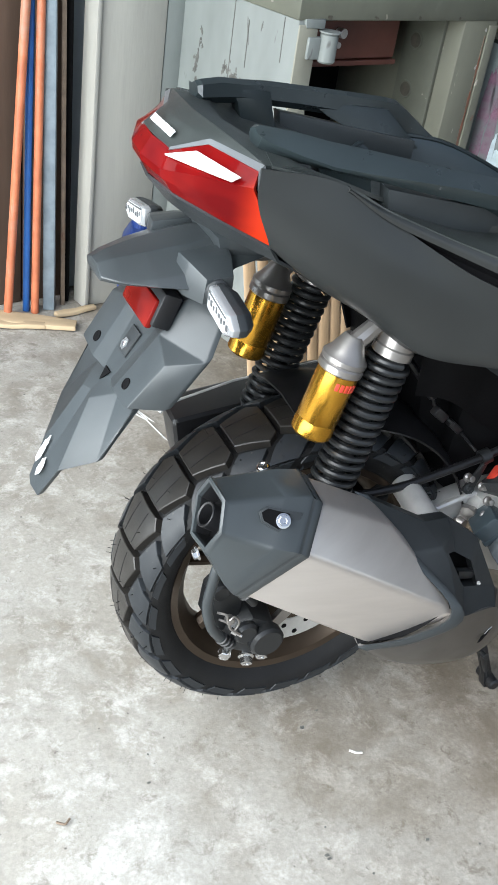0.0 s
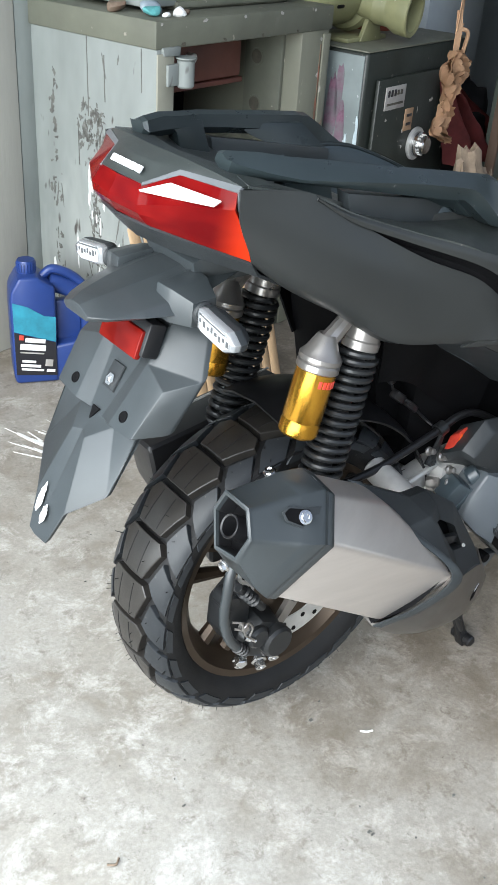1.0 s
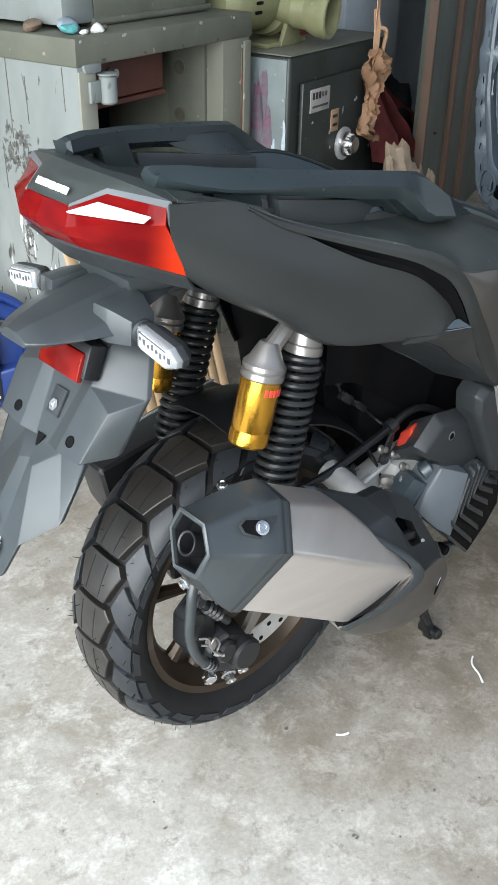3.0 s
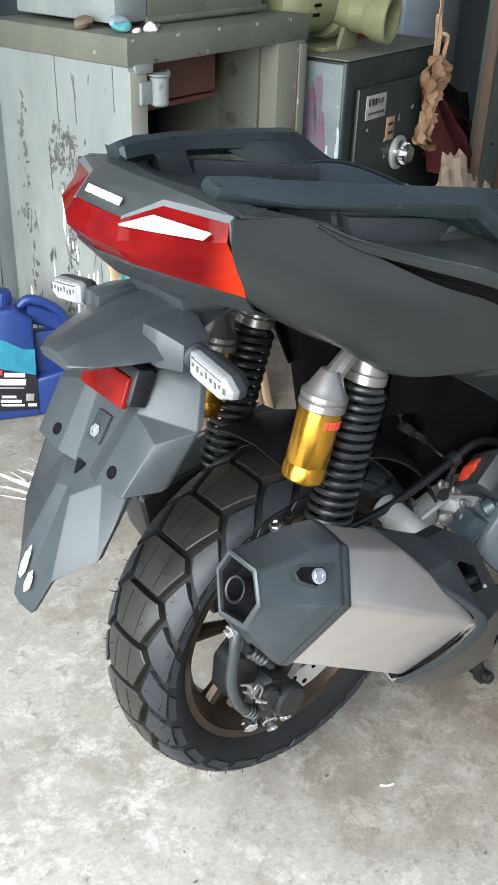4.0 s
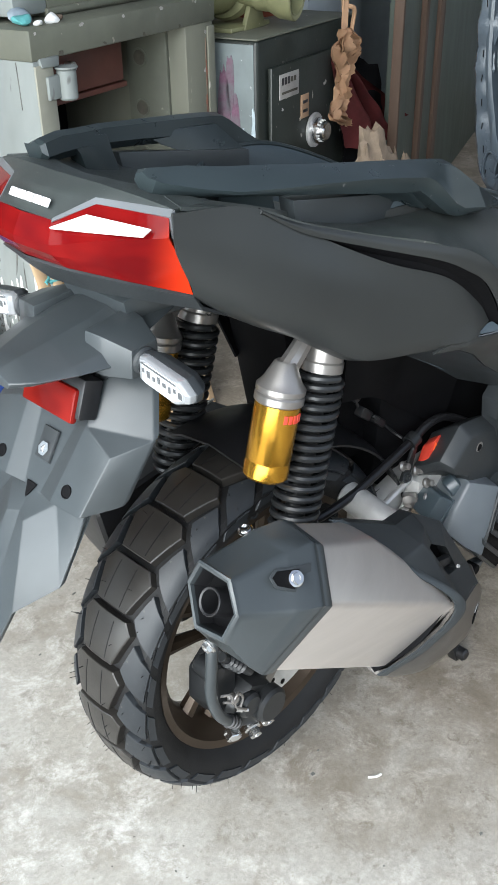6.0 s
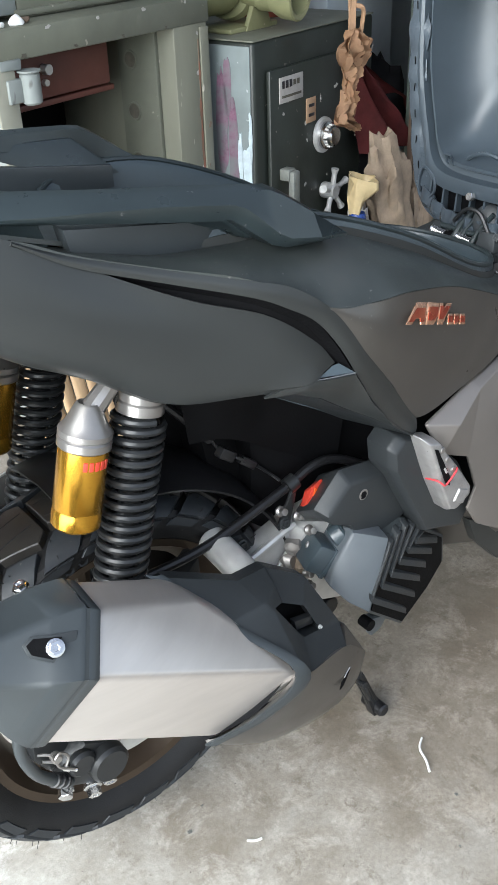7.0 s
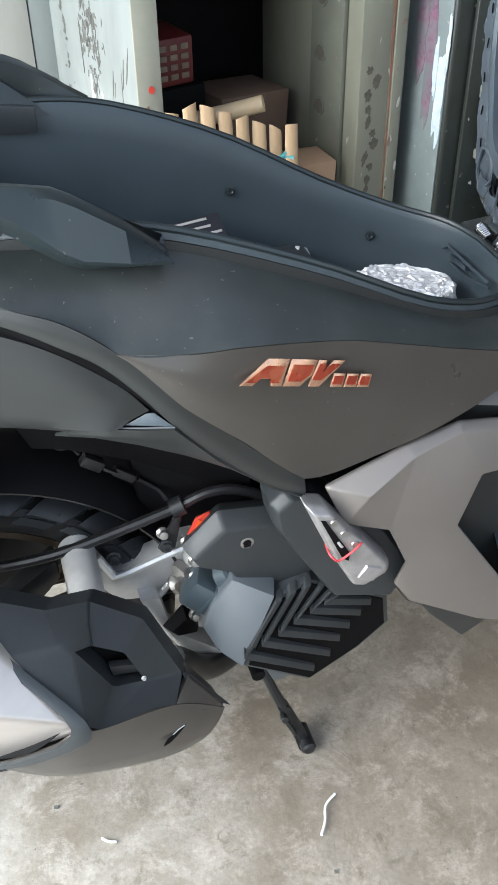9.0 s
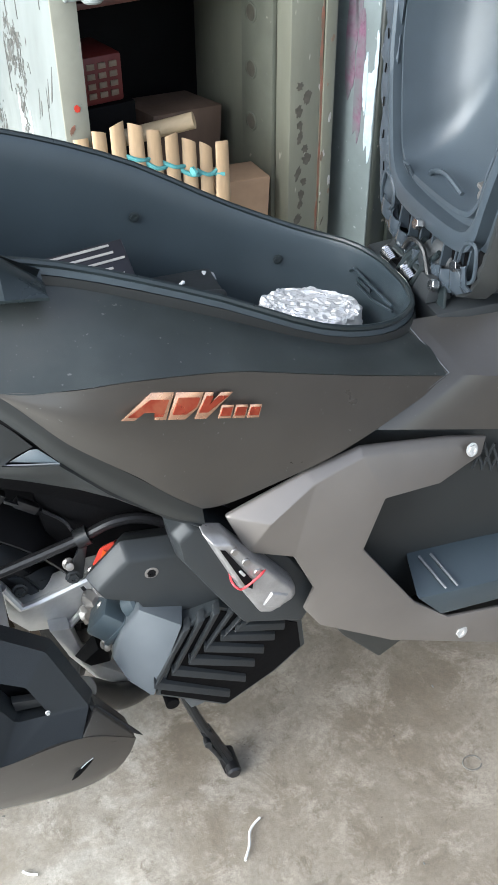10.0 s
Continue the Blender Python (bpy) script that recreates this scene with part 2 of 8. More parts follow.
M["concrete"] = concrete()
M["greysteel"] = mat("old_grey_paint", (0.215, 0.235, 0.225), 0.6, vary=0.18, scale=6, color2=(0.31, 0.325, 0.31), blend=0.1, spots=0.035, spotcol=(0.06, 0.055, 0.05), spotscale=28, bump=0.3, bscale=60, stretch=(1, 1, 0.35))
M["greengrey"] = mat("green_grey_paint", (0.115, 0.119, 0.092), 0.55, vary=0.15, scale=8, spots=0.025, spotcol=(0.27, 0.25, 0.21), spotscale=45, bump=0.2, bscale=90, color2=(0.17, 0.165, 0.135), blend=0.05)
M["board"] = mat("weathered_board", (0.36, 0.35, 0.315), 0.7, vary=0.14, scale=10, stretch=(1, 1, 0.12), color2=(0.27, 0.265, 0.24), blend=0.04, bump=0.3, bscale=80, spots=0.015, spotcol=(0.10, 0.09, 0.08), spotscale=40)
M["safegreen"] = mat("dark_green_enamel", (0.018, 0.0225, 0.019), 0.4, vary=0.25, scale=10, spots=0.03, spotcol=(0.13, 0.12, 0.105), spotscale=60, bump=0.15, bscale=120)
M["safeside"] = mat("teal_grey_paint", (0.16, 0.19, 0.19), 0.5, vary=0.15, scale=9, spots=0.03, spotcol=(0.35, 0.38, 0.38), spotscale=70, bump=0.15, bscale=100)
M["rust"] = mat("rusty_edge", (0.17, 0.125, 0.09), 0.75, vary=0.3, scale=30, color2=(0.10, 0.045, 0.025), blend=0.1, bump=0.5, bscale=120)
M["brownred"] = mat("brown_red_paint", (0.11, 0.035, 0.025), 0.5, vary=0.2, scale=12)
M["bamboo"] = mat("bamboo", (0.43, 0.29, 0.165), 0.55, vary=0.25, scale=22, stretch=(1, 1, 0.2), bump=0.25, bscale=160)
M["cord"] = mat("teal_cord", (0.10, 0.36, 0.36), 0.7, vary=0.2, scale=80)
M["card"] = mat("cardboard", (0.36, 0.23, 0.14), 0.8, vary=0.12, scale=14)
M["pumpgreen"] = mat("olive_enamel", (0.20, 0.20, 0.105), 0.45, vary=0.15, scale=14, bump=0.15, bscale=150, spots=0.015, spotcol=(0.32, 0.30, 0.22), spotscale=60)
M["bagpaper"] = mat("old_bag_paper", (0.23, 0.175, 0.125), 0.8, vary=0.3, scale=22, bump=0.6, bscale=80)
M["stile"] = mat("worn_green_grey_paint", (0.165, 0.165, 0.126), 0.55, vary=0.15, scale=7, spots=0.02, spotcol=(0.33, 0.31, 0.26), spotscale=55, bump=0.2, bscale=90, color2=(0.130, 0.122, 0.092), blend=0.06, stretch=(1, 1, 0.3))
M["olive"] = mat("olive_beige_paint", (0.26, 0.255, 0.205), 0.55, vary=0.12, scale=9, spots=0.015, spotcol=(0.12, 0.10, 0.08), spotscale=50, bump=0.2, bscale=90)
M["rustred"] = mat("red_rust", (0.26, 0.105, 0.07), 0.8, vary=0.3, scale=60, color2=(0.17, 0.10, 0.07), blend=0.2, bump=0.3, bscale=150)
M["smudge"] = mat("brown_smudge", (0.075, 0.068, 0.052), 0.7, vary=0.3, scale=50)
M["paper"] = mat("brown_paper", (0.44, 0.265, 0.155), 0.75, vary=0.2, scale=25, bump=0.5, bscale=90)
M["redcloth"] = mat("dark_red_cloth", (0.10, 0.014, 0.014), 0.85, vary=0.25, scale=20, bump=0.5, bscale=80)
M["blueplast"] = mat("blue_plastic", (0.015, 0.04, 0.17), 0.35, vary=0.1, scale=12)
M["brightblue"] = mat("bright_blue_sheet", (0.010, 0.038, 0.18), 0.35, vary=0.15, scale=20)
M["teal"] = mat("teal_label", (0.02, 0.20, 0.28), 0.45, vary=0.3, scale=18)
M["blacklabel"] = mat("black_label", (0.012, 0.012, 0.016), 0.4, vary=0.1, scale=20)
M["yellow"] = mat("yellow_plastic", (0.46, 0.36, 0.20), 0.45, vary=0.15, scale=20)
M["plank"] = mat("brown_plank", (0.10, 0.062, 0.042), 0.7, vary=0.3, scale=12, stretch=(1, 1, 0.12), bump=0.4, bscale=70)
M["orangepipe"] = mat("orange_pipe", (0.52, 0.16, 0.075), 0.5, vary=0.2, scale=20, color2=(0.40, 0.22, 0.15), blend=0.06)
M["bluepipe"] = mat("blue_pipe", (0.02, 0.11, 0.36), 0.4, vary=0.15, scale=20)
M["greypipe"] = mat("galvanised", (0.24, 0.29, 0.33), 0.5, metal=0.3, vary=0.2, scale=20)
M["bluewall"] = mat("blue_grey_wall", (0.30, 0.34, 0.37), 0.7, vary=0.1, scale=5, bump=0.2, bscale=60)
M["greenpanel"] = mat("dark_green_sheet", (0.055, 0.07, 0.058), 0.5, vary=0.2, scale=8, bump=0.15, bscale=60, stretch=(1, 1, 0.3))
M["scrap"] = mat("pale_wood", (0.50, 0.38, 0.24), 0.65, vary=0.2, scale=18, stretch=(0.3, 1, 1), bump=0.3, bscale=120)
M["roof"] = mat("roof_sheet", (0.30, 0.30, 0.29), 0.6, vary=0.1, scale=2)
M["scuffed"] = mat("scuffed_handle", (0.20, 0.205, 0.185), 0.5, vary=0.3, scale=30, color2=(0.10, 0.11, 0.10), blend=0.2, bump=0.2, bscale=120)
M["pegmetal"] = mat("cast_peg_metal", (0.30, 0.29, 0.285), 0.30, metal=0.45, vary=0.15, scale=60, bump=0.2, bscale=300)
M["pink"] = mat("pink_paint", (0.21, 0.085, 0.145), 0.55, vary=0.4, scale=55, color2=(0.15, 0.15, 0.16), blend=0.25)
M["paleblue"] = mat("pale_blue_paint", (0.46, 0.54, 0.58), 0.5, vary=0.2, scale=40)
M["whitepaint"] = mat("spattered_white", (0.74, 0.74, 0.72), 0.55, vary=0.08, scale=30)
M["tar"] = mat("tar_stain", (0.115, 0.114, 0.105), 0.7, vary=0.35, scale=60)
M["label"] = mat("aged_label", (0.33, 0.315, 0.295), 0.5, vary=0.15, scale=40)
M["redcrate"] = mat("red_crate", (0.13, 0.018, 0.016), 0.5, vary=0.1, scale=20)


# ---- mesh helpers ----
def part(name, bm, material, parent=None, label="", smooth=35.0, m=None):
    me = bpy.data.meshes.new(name)
    bmesh.ops.recalc_face_normals(bm, faces=bm.faces)
    bm.to_mesh(me)
    bm.free()
    me.polygons.foreach_set("use_smooth", [True] * len(me.polygons))
    me.set_sharp_from_angle(angle=radians(smooth))
    me.materials.append(material if not isinstance(material, str) else M[material])
    ob = new(name, me)
    if parent is not None:
        ob.parent = parent
    if m is not None:
        ob.matrix_basis = m
    if label:
        tagged(ob, label)
    return ob


def thing(name, label, category, m=None, group="", kind=""):
    ob = new(name)
    ob.empty_display_size = 0.05
    if m is not None:
        ob.matrix_basis = m
    return tagged(ob, label, category, group, kind)


def catmull(ps, n, closed=False):
    ps = [Vector(p) for p in ps]
    k = len(ps)
    segs = k if closed else k - 1
    out = []
    for i in range(n if closed else n + 1):
        s = i / n * segs
        j = min(int(s), segs - 1)
        f = s - j
        if closed:
            a, b, c, d = (ps[(j + q) % k] for q in (-1, 0, 1, 2))
        else:
            b, c = ps[j], ps[j + 1]
            a = ps[j - 1] if j else b * 2 - c
            d = ps[j + 2] if j + 2 < k else c * 2 - b
        out.append(0.5 * ((2 * b) + (c - a) * f + (2 * a - 5 * b + 4 * c - d) * f * f + (3 * b - a - 3 * c + d) * f ** 3))
    return out


def linear(ps, n):
    ps = [Vector(p) for p in ps]
    out = []
    for i in range(n + 1):
        s = i / n * (len(ps) - 1)
        j = min(int(s), len(ps) - 2)
        out.append(ps[j].lerp(ps[j + 1], s - j))
    return out


def grid_faces(bm, rows, wrap=False):
    vs = [[bm.verts.new(p) for p in r] for r in rows]
    for a, b in zip(vs, vs[1:]):
        n = len(a)
        for i in range(n if wrap else n - 1):
            bm.faces.new((a[i], a[(i + 1) % n], b[(i + 1) % n], b[i]))
    return vs


def shell(curves, n=40, thick=0.003, across=0, bend=True, mirror=False):
    """A panel lofted through curves, with thickness on its inner side. across: rounds it between the curves."""
    rows = [(catmull if bend else linear)(c, n) for c in curves]
    if across:
        cols = [catmull([r[i] for r in rows], across) for i in range(n + 1)]
        rows = [[c[j] for c in cols] for j in range(across + 1)]
    if mirror:
        rows = [[Vector((p.x, -p.y, p.z)) for p in r] for r in rows]
    bm = bmesh.new()
    grid_faces(bm, rows)
    bmesh.ops.remove_doubles(bm, verts=bm.verts, dist=1e-5)
    bmesh.ops.recalc_face_normals(bm, faces=bm.faces)
    bm.normal_update()
    bmesh.ops.solidify(bm, geom=bm.faces[:], thickness=thick)
    return bm


def tube(ps, r, seg=10, n=0, closed=False, caps=True):
    pts = catmull(ps, n, closed) if n else [Vector(p) for p in ps]
    rad = r if isinstance(r, (list, tuple)) else [r] * len(pts)
    if len(rad) != len(pts):
        rad = [float(np.interp(i / (len(pts) - 1), np.linspace(0, 1, len(rad)), rad)) for i in range(len(pts))]
    bm = bmesh.new()
    rows = []
    prev = None
    for i, p in enumerate(pts):
        a = pts[i - 1] if i or closed else p
        b = pts[(i + 1) % len(pts)] if i + 1 < len(pts) or closed else p
        t = (b - a).normalized()
        if prev is None:
            prev = t.orthogonal().normalized()
        prev = (prev - t * prev.dot(t)).normalized()
        s = t.cross(prev)
        rows.append([p + (prev * math.cos(q) + s * math.sin(q)) * rad[i] for q in np.linspace(0, 2 * math.pi, seg, endpoint=False)])
    if closed:
        rows.append(rows[0])
    vs = grid_faces(bm, rows, wrap=True)
    if closed:
        bmesh.ops.remove_doubles(bm, verts=bm.verts, dist=1e-6)
    elif caps:
        bm.faces.new(vs[0])
        bm.faces.new(list(reversed(vs[-1])))
    return bm


def frame_to(a, b):
    """Matrix whose z axis runs from a to b, with its origin at a."""
    a, b = Vector(a), Vector(b)
    return Matrix.Translation(a) @ (b - a).to_track_quat("Z", "Y").to_matrix().to_4x4()


def lathe(profile, m=None, seg=32, sweep=2 * math.pi):
    """Turns (radius, height) pairs about z."""
    bm = bmesh.new()
    full = sweep > 6.28
    an = np.linspace(0, sweep, seg, endpoint=not full)
    rows = [[Vector((r * math.cos(q), r * math.sin(q), h)) for q in an] for r, h in profile]
    grid_faces(bm, rows, wrap=full)
    bmesh.ops.remove_doubles(bm, verts=bm.verts, dist=1e-6)
    if m is not None:
        bm.transform(m)
    return bm


def rod(a, b, r, seg=16, bevel=0.0):
    h = (Vector(b) - Vector(a)).length
    e = min(bevel, r * 0.5, h * 0.4) or min(r, h) * 0.08
    return lathe([(0, 0), (r - e, 0), (r, e), (r, h - e), (r - e, h), (0, h)], frame_to(a, b), seg)


def box(size, m=None, bevel=0.002, seg=2):
    bm = bmesh.new()
    bmesh.ops.create_cube(bm, size=1.0)
    bm.transform(Matrix.Diagonal((*size, 1)))
    if bevel:
        bmesh.ops.bevel(bm, geom=bm.edges[:], offset=bevel, segments=seg, affect='EDGES', profile=0.5)
    if m is not None:
        bm.transform(m)
    return bm


def prism(outline, depth, m=None, bevel=0.0, seg=2):
    """An outline in the plane (x, y), drawn out along +z by depth."""
    bm = bmesh.new()
    vs = [bm.verts.new((p[0], p[1], 0)) for p in outline]
    f = bm.faces.new(vs)
    r = bmesh.ops.extrude_face_region(bm, geom=[f])
    bmesh.ops.translate(bm, vec=(0, 0, depth), verts=[g for g in r["geom"] if isinstance(g, bmesh.types.BMVert)])
    if bevel:
        bmesh.ops.recalc_face_normals(bm, faces=bm.faces)
        bmesh.ops.bevel(bm, geom=bm.edges[:], offset=bevel, segments=seg, affect='EDGES', profile=0.5)
    if m is not None:
        bm.transform(m)
    return bm


def hull(rings, bevel=0.0, seg=2):
    """Solid through closed rings of equal count."""
    bm = bmesh.new()
    vs = grid_faces(bm, [[Vector(p) for p in r] for r in rings], wrap=True)
    bm.faces.new(vs[0])
    bm.faces.new(list(reversed(vs[-1])))
    bmesh.ops.recalc_face_normals(bm, faces=bm.faces)
    if bevel:
        bmesh.ops.bevel(bm, geom=bm.edges[:], offset=bevel, segments=seg, affect='EDGES', profile=0.6, clamp_overlap=True)
    return bm


def join(*bms):
    out = bmesh.new()
    for b in bms:
        me = bpy.data.meshes.new("t")
        b.to_mesh(me)
        b.free()
        out.from_mesh(me)
        bpy.data.meshes.remove(me)
    return out


def flip(bm):
    bm.transform(Matrix.Diagonal((1, -1, 1, 1)))
    bmesh.ops.reverse_faces(bm, faces=bm.faces)
    return bm


def rough_up(bm, amount, scale, seed=0.0):
    for v in bm.verts:
        v.co += Vector(noise.noise_vector(v.co * scale + Vector((seed, seed, seed)))) * amount
    return bm


def bolt(p, d, r, name, parent, material="steel", head=0.006, label=""):
    """Hexagonal flange bolt at p, its head along d."""
    d = Vector(d).normalized()
    p = Vector(p)
    bm = join(lathe([(0, 0), (r * 1.3, 0), (r * 1.3, head * 0.3), (r, head * 0.4), (0, head * 0.4)], frame_to(p, p + d), 14),
              lathe([(r, head * 0.35), (r * 0.95, head), (r * 0.5, head), (r * 0.4, head * 0.75), (0, head * 0.75)], frame_to(p, p + d), 6))
    return part(name, bm, material, parent, label, smooth=30)


# ---- the place ----
WALL = pose(1.126, 1.053, 0, 0, 0, 14.48)      # x along the back wall, y into it


def slab(name, x0, x1, y0, y1, z0, z1, material, kind="structure", label="", category="", m=WALL, bevel=0.003):
    bm = box((x1 - x0, y1 - y0, z1 - z0), pose((x0 + x1) / 2, (y0 + y1) / 2, (z0 + z1) / 2), bevel)
    ob = part(name, bm, material, None, m=m)
    return tagged(ob, label, category, "", kind)


def build_floor():
    bm = bmesh.new()
    bmesh.ops.create_grid(bm, x_segments=160, y_segments=160, size=4.0)
    for v in bm.verts:
        v.co.z = 0.0012 * noise.noise(v.co * 3.0) + 0.0006 * noise.noise(v.co * 11.0) - 0.0012
    rim = [e for e in bm.edges if e.is_boundary]
    r = bmesh.ops.extrude_edge_only(bm, edges=rim)
    for g in r["geom"]:
        if isinstance(g, bmesh.types.BMVert):
            g.co.x *= 20
            g.co.y *= 20
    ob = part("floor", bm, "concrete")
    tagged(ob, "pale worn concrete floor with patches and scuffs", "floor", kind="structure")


build_floor()
slab("wall_back", -3.5, 3.6, 0.62, 0.80, 0, 3.0, "bluewall", label="blue-grey rendered back wall", category="wall")
# unseen walls and roof, added to block sky light from right and above
slab("wall_right", 3.4, 3.6, -3.4, 0.62, 0, 3.0, "bluewall", label="unseen blue-grey side wall, added to shut off light", category="wall")
slab("wall_front", 1.9, 3.6, -3.6, -3.4, 0, 3.0, "bluewall", label="unseen blue-grey front wall, added to shut off light", category="wall")
slab("ceiling", -2.6, 3.6, -0.45, 0.80, 2.5, 2.6, "roof", label="unseen plain grey roof, keeps sky light off the back", category="ceiling")

# unseen slab overhead, added to cut the sky light falling at the right
slab("bay_sky_block", 1.3, 3.6, -3.6, -0.452, 2.5, 2.6, "roof", label="unseen grey roof added to darken the bay", category="ceiling")

# unseen posts and lintel, added round the fill lamp like a doorway
SURROUND = pose(-1.74, -0.53, 0, 0, 0, 10.8)
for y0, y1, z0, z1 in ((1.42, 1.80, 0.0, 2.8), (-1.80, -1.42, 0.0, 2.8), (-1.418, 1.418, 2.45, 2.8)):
    slab("lamp_surround", -0.08, 0.08, y0, y1, z0, z1, "bluewall", label="unseen blue-grey surround added round the fill lamp", category="wall", m=SURROUND)

# steel panel and plank wall at the left end of the back wall
slab("wall_panel", -0.930, -0.752, 0.50, 0.54, 0, 2.6, "board", label="weathered pale grey board panel beside the big safe", category="panel")
slab("panel_edge", -0.944, -0.932, 0.49, 0.55, 0, 2.6, "board", label="pale upright board edge", category="trim")
for i in range(9):
    tagged(slab("plank", -0.955 - 0.12 * i - 0.115, -0.955 - 0.12 * i, 0.585 + 0.004 * (i % 3), 0.612, 0, 2.6, "plank", kind=""), "dark brown upright wooden wall plank", "plank", "wall planks", "structure")


def leaning(name, u, lean, r, material, label, v=0.545, square=False):
    a, b = Vector((u, v, 0.0)), Vector((u + lean, v + 0.02, 2.4))
    bm = box((r * 2, r * 2, (b - a).length), frame_to(a, b) @ pose(0, 0, (b - a).length / 2), 0.002) if square else tube([a, b], r, 14)
    return tagged(part(name, bm, material, m=WALL), label, "pipe", "leaning pipes")


leaning("pipe", -1.145, 0.158, 0.0105, "orangepipe", "orange plastic pipe leaning on the plank wall", 0.525)
leaning("pipe", -1.086, 0.03, 0.009, "bluepipe", "bright blue plastic pipe leaning on the plank wall", 0.54)
leaning("pipe", -1.071, 0.03, 0.010, "orangepipe", "faded orange plastic pipe leaning on the plank wall", 0.522)
leaning("steel_tube", -1.026, -0.03, 0.0145, "greypipe", "blue-grey square steel tube standing upright", 0.53, True)
leaning("upright_bar", -0.984, -0.05, 0.0055, "rust", "rusty brown steel bar standing upright", 0.535, True)
# added black bar, stands in for the dark gap next to the panel
leaning("upright_bar", -0.965, -0.03, 0.009, "deep", "black bar filling the dark gap beside the panel", 0.555, True)


def scrap(u, v, length, turn, width, lift, label):
    bm = box((length, width, 0.012), None, 0.003)
    bmesh.ops.subdivide_edges(bm, edges=bm.edges[:], cuts=3, use_grid_fill=True)
    for p in bm.verts:
        p.co.z += 0.10 * p.co.x ** 2
        p.co.y *= 1 - 0.6 * max(0, p.co.x / length + 0.1)
    rough_up(bm, 0.004, 20)
    tagged(part("wood_scrap", bm, "scrap", m=WALL @ pose(u, v, lift, 0, 0, turn)), label, "wood", "wood scraps")


scrap(-1.10, 0.46, 0.20, -38, 0.060, 0.009, "pale split wood scrap lying on the floor")
scrap(-1.16, 0.47, 0.16, -30, 0.03, 0.009, "thin pale wood sliver on the floor")
scrap(-0.98, 0.475, 0.12, 2, 0.022, 0.008, "short flat pale wood piece on the floor")


def blotch(w, h, seed, thick=0.0012, rag=0.35):
    """Thin irregular patch in the plane (x, z), its face towards -y."""
    n = 22
    pts = []
    for k in range(n):
        a = k * math.tau / n
        r = 1 + rag * noise.noise(Vector((math.cos(a) * 2.2, math.sin(a) * 2.2, seed * 3.7))) + rag * 0.6 * noise.noise(Vector((math.cos(a) * 6, math.sin(a) * 6, seed)))
        pts.append((0.5 * w * r * math.cos(a), 0.5 * h * r * math.sin(a)))
    return prism(pts, thick, pose(0, 0, 0, 90, 0, 0))


slab("wall_panel", -0.749, -0.690, 0.503, 0.54, 0, 2.6, "greysteel", label="grey painted steel strip beside the big safe", category="panel")

